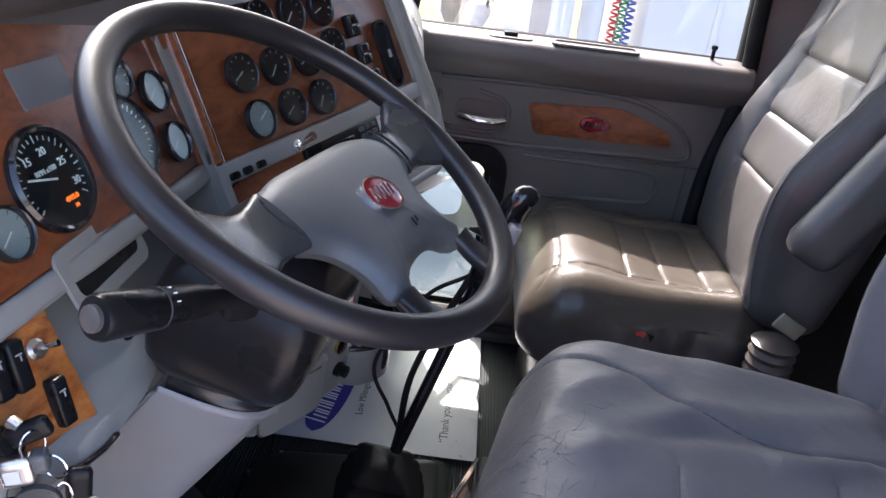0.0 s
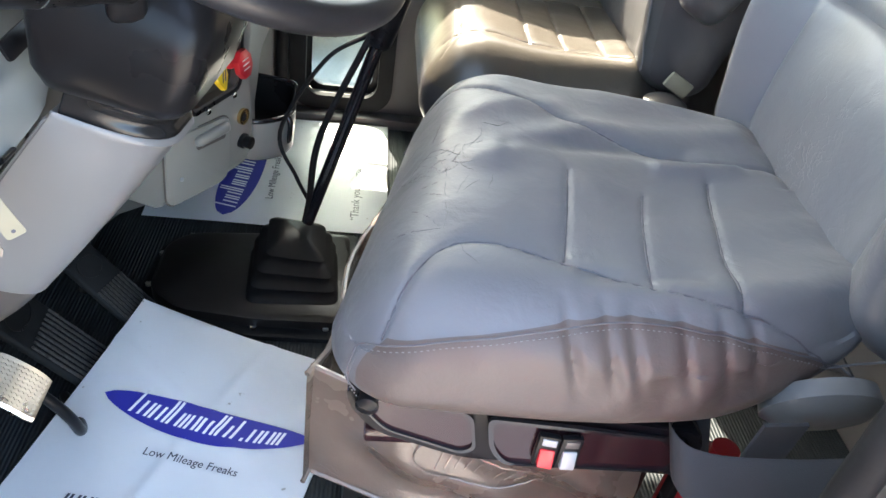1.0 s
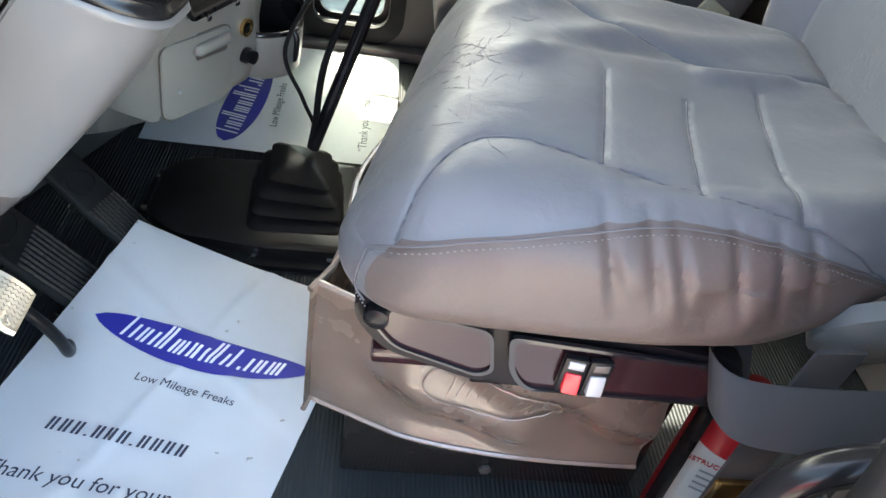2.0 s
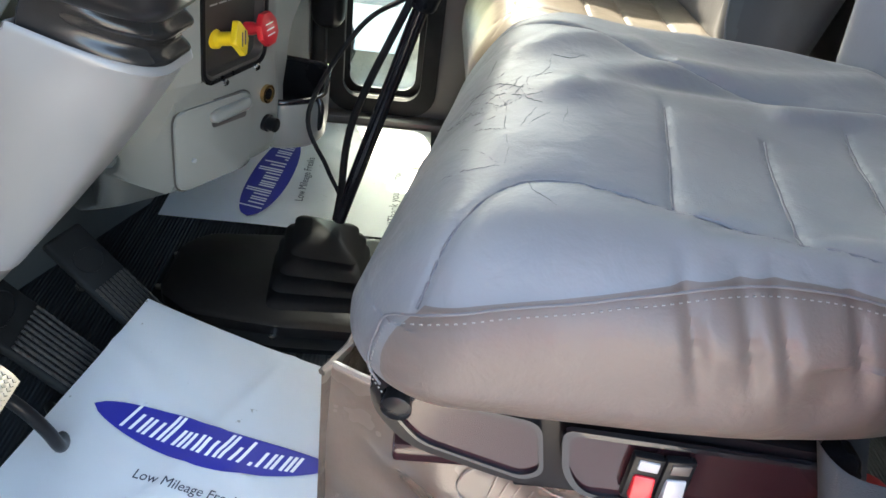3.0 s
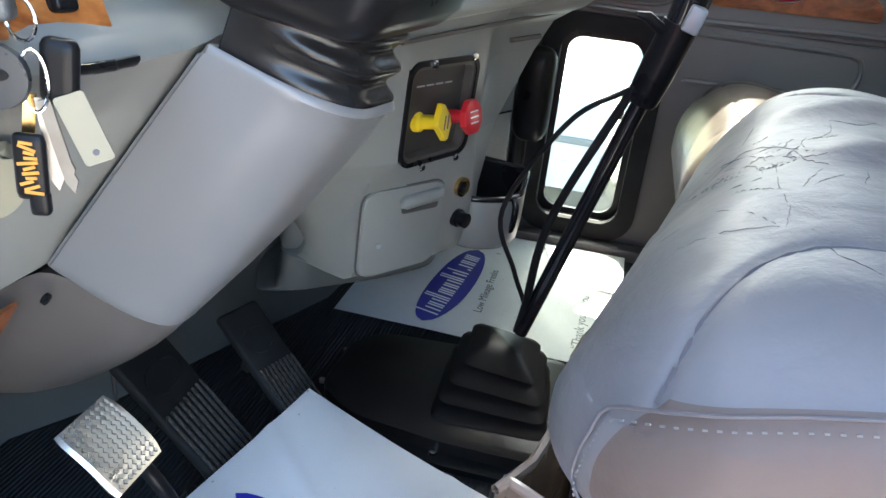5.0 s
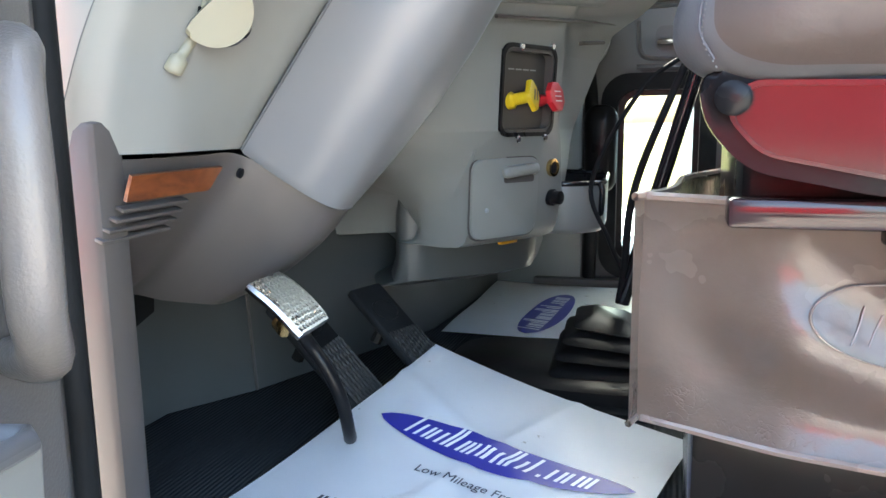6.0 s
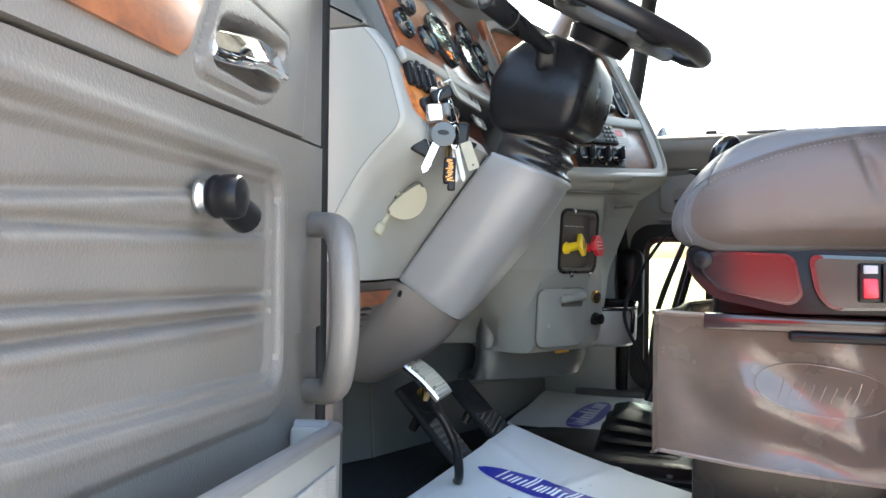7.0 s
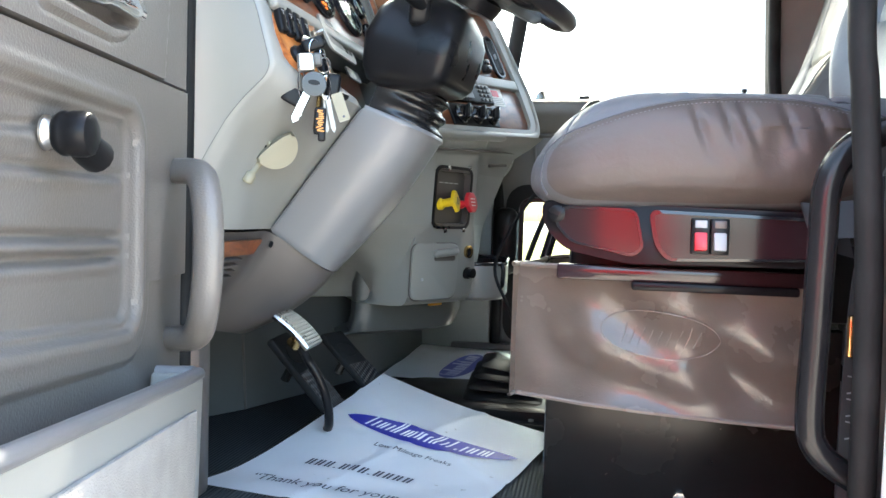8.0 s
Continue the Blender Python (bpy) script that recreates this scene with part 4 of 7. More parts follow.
    # side valance: dark moulded trim with two sunk fields
    V = axes((0, -0.130, 0), (1, 0, 0), (0, 0, 1))
    outline = section([Vector((0.380, 0.482, 0)), Vector((0.76, 0.470, 0)), Vector((0.76, 0.400, 0)), Vector((0.50, 0.396, 0)), Vector((0.415, 0.412, 0)), Vector((0.385, 0.445, 0))], 0.018, 5)
    val = part("valance", plate([(p.x, p.y) for p in outline], 0.020, V @ Matrix.Translation((0, 0, -0.010)), 0.006, 3), VALANCE, t, "glossy dark plastic side valance")
    f1 = section([Vector((0.415, 0.470, 0)), Vector((0.508, 0.467, 0)), Vector((0.518, 0.420, 0)), Vector((0.505, 0.410, 0)), Vector((0.425, 0.425, 0)), Vector((0.402, 0.450, 0))], 0.012, 4)
    f2 = section([Vector((0.532, 0.466, 0)), Vector((0.735, 0.460, 0)), Vector((0.735, 0.412, 0)), Vector((0.555, 0.406, 0)), Vector((0.540, 0.425, 0))], 0.012, 4)
    for f in (f1, f2):
        pts = [(p.x, p.y) for p in f]
        c = (sum(p[0] for p in pts) / len(pts), sum(p[1] for p in pts) / len(pts))
        part("field", plate(pts, 0.0015, V @ Matrix.Translation((0, 0, 0.0102)), 0), PLUM, val, "dark plum sunk field")
        big = [((a - c[0]) * 1.07 + c[0], (b - c[1]) * 1.14 + c[1]) for a, b in pts]
        part("field_rim", ringplate(big, pts, 0.005, V @ Matrix.Translation((0, 0, 0.010)), None, 0.0018), GLOSS, val, "glossy black rim", False)
    part("adjuster_knob", lathe([(0.012, 0), (0.012, 0.012), (0.009, 0.014), (0.001, 0.014)], V @ Matrix.Translation((0.403, 0.462, 0.010)), 18), BLACK, val, "round black adjuster knob")
    for x, col, lab in ((0.592, RED, "red rocker switch"), (0.616, DIAL_GREY, "white rocker switch")):
        part("switch_frame", box((0.023, 0.047, 0.008), V @ Matrix.Translation((x, 0.437, 0.014)), 0.002), BLACK, val)
        part("switch", box((0.016, 0.024, 0.009), V @ Matrix.Translation((x, 0.430, 0.018)) @ pose(0, 0, 0, -12, 0, 0), 0.002), col, val, lab)
        part("switch_mark", box((0.015, 0.010, 0.003), V @ Matrix.Translation((x, 0.453, 0.018)), 0.001), DIAL_GREY if col is RED else GREY_DARK, val)
    # the trim wraps inward towards the front of the seat
    for ob in [val] + list(val.children_recursive):
        for v in ob.data.vertices:
            v.co.y += 0.17 * max(0.0, 0.600 - v.co.x)
    part("slide_rail", box((0.36, 0.03, 0.022), Matrix.Translation((0.585, -0.075, 0.380)), 0.004), PLUM, t, "dark slide rail")
    part("slide_rail", box((0.22, 0.03, 0.012), Matrix.Translation((0.62, -0.082, 0.364)), 0.003), VALANCE, t)
    # loose vinyl skirt round the suspension
    rings = []
    for k in range(27):
        zf = k / 26
        z = 0.178 + 0.205 * zf
        out = []
        side = [(0.335, -0.010 + 0.005 * zf)]
        for i in range(1, 73):
            x = 0.335 + 0.43 * i / 72
            bulge = 0.085 * math.sin(math.pi * min(1, i / 45) * 0.5) + 0.008 * math.sin(i * 0.3 + zf * 3) * zf * (1 - zf) * 3
            bulge += 0.0085 * math.sin((z + 0.46 * x) * 54 + 1.2 * noise.noise(Vector((x * 5, z * 6, 1)))) * min(1, i / 20) * (0.3 + zf * (1 - zf) * 3)
            bulge += 0.013 * max(0.0, 1 - zf / 0.16) ** 2 * min(1, i / 20)
            side.append((x, 0.012 - bulge * (0.72 + 0.38 * zf) - 0.004 * noise.noise(Vector((x * 9, z * 9, 3)))))
        frontal = [(0.345 + 0.21 * max(0, 0.34 - 0.365 * j / 9) + 0.010 * math.sin(j * 0.8 + zf * 2), 0.36 - 0.365 * j / 9) for j in range(9)]
        out = frontal + side
        sag = lambda x: -0.008 * max(0, (x - 0.5) / 0.27) * (1 - zf)
        rings.append([Vector((x, y, z + sag(x))) for x, y in out])
    b = loft(rings, None, False, False)
    bmesh.ops.solidify(b, geom=b.faces[:], thickness=0.004)
    sk = part("skirt", b, SKIRT, t, "shiny taupe vinyl skirt")
    part("skirt_hem", tube([Vector(p) for p in rings[0]], 0.0035, 6), SKIRT, sk)
    part("skirt_hem", tube([Vector(p) for p in rings[-1]], 0.0040, 6), SKIRT, sk)
    # embossed oval on the skirt
    ov = []
    for i in range(48):
        a = 2 * math.pi * i / 48
        x, z = 0.553 + 0.082 * math.cos(a), 0.292 + 0.034 * math.sin(a) - 0.02 * math.cos(a) * 0.25
        ov.append(Vector((x, skirt_y(x, z, rings) - 0.0028, z)))
    part("embossed_oval", tube(ov, 0.0010, 6, None, True), SKIRT, sk, "embossed oval outline")
    for i in range(9):
        x = 0.50 + i * 0.0125
        seg = [Vector((x + 0.003 * j, skirt_y(x, 0.28 + 0.008 * j, rings) - 0.0022, 0.276 + 0.008 * j + (0.006 if i in (0, 3, 5, 7) else 0) * (j == 3))) for j in range(4)]
        part("embossed_stroke", tube(seg, 0.0008, 6), SKIRT, sk)
    # black steel base
    part("base", box((0.44, 0.36, 0.30), Matrix.Translation((0.61, 0.20, 0.15)), 0.006), METAL_BLACK, t, "scratched black steel base")
    part("base_top", box((0.42, 0.30, 0.12), Matrix.Translation((0.63, 0.17, 0.37)), 0.01), BLACK, t)
    part("base_bolt", lathe([(0.009, 0), (0.009, 0.005), (0.001, 0.006)], axes((0.60, 0.019, 0.030), (1, 0, 0), (0, 0, 1)), 6), STEEL, t, "dark bolt head")
    # recliner housing and lever
    rec = lathe([(0.058, 0), (0.060, 0.018), (0.045, 0.030), (0.012, 0.034), (0.001, 0.034)], axes((0.868, -0.120, 0.520), (1, 0, 0), (0, -0.45, 0.9)), 30)
    part("recliner_cover", rec, RECLINER, t, "grey ribbed recliner cover")
    part("buckle_tip", box((0.020, 0.030, 0.012), Matrix.Translation((0.905, 0.285, 0.585)) @ pose(0, 0, 0, 0, -25, 20), 0.003), CHROME, t, "bright belt buckle tip")


def skirt_y(x, z, rings):
    """The height in y of the skirt's face."""
    best = min((p for ring in rings for p in ring[9:]), key=lambda p: abs(p.x - x) * 2 + abs(p.z - z))
    return best.y


driver_seat()


def passenger_seat():
    y = 1.045
    t = thing("passenger_seat", "grey-tan leather passenger seat in partial sunlight", "seat", "", (0.75, y, 0))
    s = [([(0.54, -0.16), (0.66, -0.15), (0.80, -0.155), (0.98, -0.16)], 0.004), ([(0.54, 0.16), (0.66, 0.15), (0.80, 0.155), (0.98, 0.16)], 0.004),
         ([(0.72, -0.15), (0.73, 0.15)], 0.005), ([(0.80, -0.15), (0.81, 0.15)], 0.005), ([(0.89, -0.16), (0.90, 0.16)], 0.005),
         (arc([(0.535, -0.20), (0.57, -0.15), (0.575, 0.0), (0.57, 0.15), (0.535, 0.2)]), 0.003)]
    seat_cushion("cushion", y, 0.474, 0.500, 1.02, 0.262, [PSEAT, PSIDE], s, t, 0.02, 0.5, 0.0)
    bs = [([(-0.15, -0.30), (-0.165, 0.0), (-0.13, 0.3)], 0.005), ([(0.15, -0.30), (0.165, 0.0), (0.13, 0.3)], 0.005),
          ([(-0.16, -0.16), (0.16, -0.16)], 0.005), ([(-0.16, -0.04), (0.16, -0.04)], 0.005), ([(-0.16, 0.10), (0.16, 0.10)], 0.005)]
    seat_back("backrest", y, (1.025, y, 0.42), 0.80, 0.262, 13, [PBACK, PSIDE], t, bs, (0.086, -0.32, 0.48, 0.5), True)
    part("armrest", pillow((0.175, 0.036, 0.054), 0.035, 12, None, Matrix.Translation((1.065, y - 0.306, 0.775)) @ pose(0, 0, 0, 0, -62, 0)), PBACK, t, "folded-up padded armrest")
    part("base", box((0.40, 0.40, 0.28), Matrix.Translation((0.76, y, 0.14)), 0.02), METAL_BLACK, t, "black steel base")
    part("red_button", box((0.020, 0.010, 0.014), Matrix.Translation((0.745, y - 0.258, 0.395)), 0.003), RED, t, "red release button")
    part("button_bracket", box((0.034, 0.010, 0.018), Matrix.Translation((0.757, y - 0.254, 0.392)) @ pose(0, 0, 0, 0, 25, 0), 0.003), BLACK, t)


passenger_seat()

# ribbed belt stalk beside the passenger seat
stalk = thing("belt_stalk", "ribbed grey seat belt stalk with a clear-topped buckle", "seat belt", "", (0.99, 0.79, 0))
part("sleeve", lathe([(0.041 + 0.005 * (i % 2), 0.011 * i) for i in range(26)] + [(0.030, 0.285), (0.012, 0.292)], Matrix.Translation((1.00, 0.760, 0.155)), 24), GREY_DARK, stalk, "ribbed grey sleeve")
part("buckle", box((0.060, 0.010, 0.034), Matrix.Translation((1.015, 0.760, 0.470)) @ pose(0, 0, 0, 0, 28, 0), 0.004), CREAM, stalk, "pale belt buckle")
part("foot", box((0.08, 0.06, 0.16), Matrix.Translation((1.00, 0.765, 0.08)), 0.01), BLACK, stalk)


# ---- steering ----
WC = Vector((0.209, 0.162, 0.902))
WH = axes(WC, (0.2706, 0.9627, 0), (-0.839, 0.236, 0.491))     # x to the driver's right, y up the rim, z toward the driver


def steering_wheel():
    t = thing("steering_wheel", "black leather four-spoke steering wheel with a red oval emblem", "steering wheel")
    R = 0.216
    part("rim", tube([WH @ Vector((R * math.cos(a), R * math.sin(a), 0)) for a in [2 * math.pi * i / 96 for i in range(96)]], 0.0158, 18, None, True), BLACK_SOFT, t, "black leather rim")
    half = [(0.000, 0.014), (0.070, 0.014), (0.112, 0.004), (0.128, -0.016), (0.128, -0.056), (0.110, -0.066), (0.096, -0.080), (0.087, -0.100), (0.086, -0.122), (0.094, -0.146), (0.064, -0.162), (0.054, -0.148), (0.034, -0.137), (0.000, -0.133)]
    hub = section([Vector((x, y, 0)) for x, y in half] + [Vector((-x, y, 0)) for x, y in reversed(half[1:-1])], 0.016, 4)
    dense = np.array([tuple(a.lerp(b, i / 8))[:2] for a, b in zip(hub, hub[1:] + hub[:1]) for i in range(8)])
    rings = [[WH @ Vector((p.x * sc, (p.y + 0.055) * sc - 0.055, z)) for p in hub] for sc, z in ((0.90, -0.030), (0.96, -0.026), (1.0, -0.016))]
    for i in range(1, 30):
        sc = 1 - (i / 30) ** 1.5
        ring = []
        for p in hub:
            q = Vector((p.x * sc, (p.y + 0.055) * sc - 0.055))
            d = float(np.hypot(dense[:, 0] - q.x, dense[:, 1] - q.y).min())
            ring.append(WH @ Vector((q.x, q.y, -0.016 + 0.018 * (1 - math.exp(-d / 0.010)) + 0.004 * (1 - sc))))
        rings.append(ring)
    pad = part("horn_pad", loft(rings), PAD, t, "dark grey grained horn pad")
    E4 = WH @ Matrix.Translation((0.008, -0.066, 0.0050)) @ pose(0, 0, 0, 0, 0, -6)
    part("emblem", plate(oval(0.052, 0.043), 0.003, E4, 0.001), EMBLEM, pad, "dark red oval emblem")
    part("emblem_rim", ringplate(oval(0.055, 0.046), oval(0.050, 0.041), 0.0038, E4), CHROME, pad)
    for i in range(6):
        part("emblem_stroke", box((0.0034, 0.013 if i % 2 else 0.018, 0.001), E4 @ Matrix.Translation((-0.0165 + i * 0.0066, 0.001, 0.0035)) @ pose(0, 0, 0, 0, 0, -16), 0), CHROME, pad)
    hm = tube([WH @ Vector((0.020 + a, -0.108 + b, 0.0030)) for a, b in ((-0.007, -0.005), (-0.004, 0.005), (0.004, 0.005), (0.001, -0.002), (-0.006, -0.003))], 0.0009, 6)
    part("horn_mark", hm, BLACK, pad)
    # side spokes flare from the pad to the rim; lower spokes run down
    for sx in (-1, 1):
        rings = []
        for k in range(13):
            f = k / 12
            u = 0.116 + 0.090 * f
            flare = f * f * (3 - 2 * f)
            hi, lo = 0.006 - 0.010 * math.sin(math.pi * f) + 0.026 * flare ** 2, -0.063 + 0.006 * math.sin(math.pi * f) - 0.022 * flare ** 2
            zc, th = -0.009 - 0.007 * math.sin(math.pi * f) + 0.006 * f, 0.009 + 0.004 * flare
            ring = []
            for j in range(18):
                a = 2 * math.pi * j / 18
                ring.append(WH @ Vector((sx * u, (hi + lo) / 2 + (hi - lo) / 2 * math.copysign(abs(math.cos(a)) ** 0.7, math.cos(a)), zc + th * math.copysign(abs(math.sin(a)) ** 0.8, math.sin(a)))))
            rings.append(ring)
        sp = part("side_spoke", loft(rings), SPOKE, t, "glossy dark side spoke")
        part("pad_seam", tube([WH @ Vector((sx * x, y, z)) for x, y, z in smooth_path([(0.113, 0.002, -0.006), (0.124, -0.010, -0.002), (0.126, -0.030, -0.0015), (0.123, -0.048, -0.002), (0.114, -0.060, -0.008)], 6)], 0.0014, 6), BLACK, sp)
        rings = []
        for k in range(11):
            f = k / 10
            c = Vector((sx * (0.078 - 0.004 * f), -0.150 - 0.054 * f, -0.010 - 0.006 * math.sin(math.pi * f) + 0.006 * f))
            w, th = 0.0165 - 0.002 * math.sin(math.pi * f) + 0.016 * f ** 3, 0.009 + 0.003 * f
            rings.append([WH @ (c + Vector((w * math.copysign(abs(math.cos(2 * math.pi * j / 16)) ** 0.75, math.cos(2 * math.pi * j / 16)), 0, th * math.sin(2 * math.pi * j / 16)))) for j in range(16)])
        part("lower_spoke", loft(rings), BLACK_SOFT, t, "black lower spoke")
    part("hub_back", lathe([(0.050, -0.060), (0.056, -0.036), (0.04, -0.026)], WH @ Matrix.Translation((0, -0.05, 0)), 24), BLACK, t)


steering_wheel()


def steering_column():
    t = thing("steering_column", "black plastic steering column shroud with a multifunction stalk", "steering column")

    def ring(c, hx, hy, tilt, r):
        m = Matrix.Translation(c) @ pose(0, 0, 0, 0, tilt, -8)
        return [m @ p for p in section([Vector((-hx, -hy, 0)), Vector((hx, -hy, 0)), Vector((hx, hy, 0)), Vector((-hx, hy, 0))], r, 5)]

    part("shroud", loft([ring((0.134, 0.140, 0.671), 0.035, 0.045, 6, 0.03), ring((0.134, 0.140, 0.673), 0.056, 0.066, 7, 0.024), ring((0.136, 0.141, 0.680), 0.070, 0.080, 8, 0.026), ring((0.140, 0.142, 0.697), 0.080, 0.090, 10, 0.030), ring((0.150, 0.144, 0.745), 0.086, 0.095, 14, 0.030), ring((0.166, 0.147, 0.785), 0.080, 0.090, 20, 0.030), ring((0.180, 0.150, 0.810), 0.064, 0.076, 25, 0.028), ring((0.192, 0.153, 0.830), 0.040, 0.050, 28, 0.03)]), BLACK, t, "black plastic shroud")
    part("lock_collar", pillow((0.034, 0.022, 0.040), 0.018, 8, None, Matrix.Translation((0.196, 0.232, 0.735)) @ pose(0, 0, 0, 0, 20, -12)), BLACK, t, "rounded tilt collar")
    a, b = Vector((0.165, 0.055, 0.800)), Vector((0.097, -0.088, 0.846))
    d = (b - a).normalized()
    pts = [a, a + d * 0.045, a + d * 0.060, a + d * 0.075, b - d * 0.058, b - d * 0.056, b - d * 0.004, b]
    st = part("stalk", tube(pts, [0.012, 0.012, 0.0145, 0.0155, 0.0165, 0.0175, 0.0185, 0.0165], 20), BLACK, t, "black multifunction stalk")
    part("stalk_button", tube([b - d * 0.002, b + d * 0.004, b + d * 0.005], [0.0105, 0.0105, 0.008], 16), GREY_DARK, st, "round end button")
    part("stalk_ring", tube([b - d * 0.058, b - d * 0.0570], [0.0177, 0.0177], 20), PAD, st)
    up = Vector((0.30, 0.0, 0.95))
    side = d.cross(up).normalized()
    up = side.cross(d).normalized()
    for i, a in enumerate((-40, -14, 12)):
        o = up * math.cos(radians(a)) + side * math.sin(radians(a))
        part("stalk_mark", box((0.0035, 0.0012, 0.0008), axes(b - d * 0.066 + o * 0.0168, d, side * math.cos(radians(a)) - up * math.sin(radians(a))), 0), INK_WHITE, st)
    part("stalk_socket", pillow((0.018, 0.010, 0.026), 0.009, 6, None, Matrix.Translation((0.160, 0.052, 0.795)) @ pose(0, 0, 0, 20, 0, 25)), BLACK, t)


steering_column()


def column_cover():
    def sec(fl, rl, rr, fr, r):
        """The outline with a tight joint at the knee panel and a wide round outer edge."""
        pts, out = [Vector(p) for p in (fl, rl, rr, fr)], []
        for i, q in enumerate((0.003, 0.085, r * 0.75, r)):
            a, b, c = pts[i - 1], pts[i], pts[(i + 1) % 4]
            s, e = b + (a - b).normalized() * min(q, (a - b).length * 0.80), b + (c - b).normalized() * min(q, (c - b).length * 0.45)
            out += [(1 - j / 8) ** 2 * s + 2 * j / 8 * (1 - j / 8) * b + (j / 8) ** 2 * e for j in range(9)]
        return out

    top = [Vector((0.052, 0.098, 0.646)), Vector((0.166, 0.106, 0.603)), Vector((0.178, 0.222, 0.595)), Vector((0.045, 0.238, 0.618))]
    low = [Vector((-0.116, 0.094, 0.422)), Vector((-0.020, 0.122, 0.350)), Vector((-0.016, 0.212, 0.345)), Vector((-0.10, 0.25, 0.40))]
    mid = sum(top, Vector()) / 4

    def at(k, s=1.0, dz=0.0):
        q = [a.lerp(b, k) for a, b in zip(top, low)]
        q[2] += Vector((0.010, 0.016, 0)) * math.sin(math.pi * min(k, 1))
        c = sum(q, Vector()) / 4
        bow = 0.006 * math.sin(math.pi * min(k, 1))
        return [c + (p - c) * (s + bow) + Vector((0, 0, dz)) for p in q]

    t = thing("column_cover", "pale grey moulded cover under the steering column", "cover")
    part("body", loft([sec(*at(0.10, 0.90), 0.035)] + [sec(*at(0.0, s, dz), 0.035) for s, dz in ((0.905, -0.008), (0.925, -0.001), (0.955, 0.001), (0.985, -0.001), (1.0, -0.007))] + [sec(*at(k), 0.035 + 0.012 * k) for k in (0.04, 0.1, 0.25, 0.5, 0.75, 0.9, 0.97, 1.0)] + [sec(*at(1.0, 0.96, -0.004), 0.045)], None, False), GREY_COOL, t)
    part("opening", loft([sec(*at(0.10, 0.905), 0.035), sec(*at(0.09, 0.905), 0.035)]), BLACK, t, "dark inside of the cover")
    part("joint", tube([a.lerp(b, 0.03) + Vector((0.0005, -0.001, 0)) for a, b in ((at(k)[0], at(k)[1]) for k in (0.0, 0.25, 0.5, 0.75, 1.0))], 0.0006, 6), TAUPE_DARK, t, "thin joint along the knee panel")
    ax = Vector((0.30, -0.16, 0.94)).normalized()
    rings = []
    for i in range(45):
        h = -0.012 + 0.092 * i / 44
        ring = []
        for p in sec(*[mid + (p - mid) * 0.90 for p in top], 0.028):
            w = max(0.0, min(1.0, (p.x - 0.085) / 0.04))
            s = (1.0 - 0.10 * max(0, h) / 0.08) + 0.075 * w * math.sin(2 * math.pi * (h + 0.006) / 0.030) - 0.02 * (1 - w)
            ring.append(mid + (p - mid) * s + ax * h)
        rings.append(ring)
    part("gaiter", loft(rings), GAITER, t, "glossy black folded rubber gaiter")
    # darker lower shroud below
    t = thing("knee_shroud", "dark taupe lower shroud with a grille beside the pedals", "shroud")
    rings = []
    for dx, z in ((-0.006, -0.003), (-0.012, -0.016), (-0.026, -0.040), (-0.044, -0.066), (-0.068, -0.094), (-0.098, -0.125), (-0.13, -0.152), (-0.17, -0.178)):
        line = [(-0.205 + dx, -0.104, 0.420 + z), (-0.150 + dx, -0.085, 0.420 + z), (-0.124 + dx, -0.045, 0.420 + z), (-0.116 + dx, 0.02, 0.420 + z), (-0.110 + dx, 0.084, 0.420 + z), (-0.082 + dx, 0.108, 0.400 + z * 0.95), (-0.052 + dx, 0.126, 0.376 + z * 0.85), (-0.027 + dx, 0.150, 0.352 + z * 0.75), (-0.020 + dx, 0.185, 0.344 + z * 0.7), (-0.036 + dx, 0.222, 0.345 + z * 0.7), (-0.08 + dx, 0.245, 0.350 + z * 0.7), (-0.15 + dx, 0.31, 0.365 + z * 0.6), (-0.17 + dx, 0.46, 0.36 + z * 0.5)]
        rings.append(smooth_path(line, 4) + [Vector((-0.40, 0.46, 0.36 + z * 0.5)), Vector((-0.40, -0.104, 0.42 + z))])
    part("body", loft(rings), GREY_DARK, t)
    G = axes((-0.128, -0.035, 0.395), (0, 1, 0), (0.35, 0, 0.94))
    part("recess", plate([(-0.06, -0.012), (0.070, -0.012), (0.085, 0.014), (-0.06, 0.014)], 0.004, G @ Matrix.Translation((0, 0, 0.010)), 0), WOOD, t, "small amber strip")
    for i in range(4):
        part("grille_slat", box((0.10, 0.0035, 0.010), G @ Matrix.Translation((-0.005 - 0.006 * i, -0.024 - 0.010 * i, 0.004)), 0.001), GREY_DARK, t, "vent slat")
    part("screw", lathe([(0.006, 0), (0.006, 0.003), (0.001, 0.004)], axes((-0.108, 0.078, 0.395), (0, 1, 0), (0.3, 0, 0.95)), 12), BLACK, t)


column_cover()


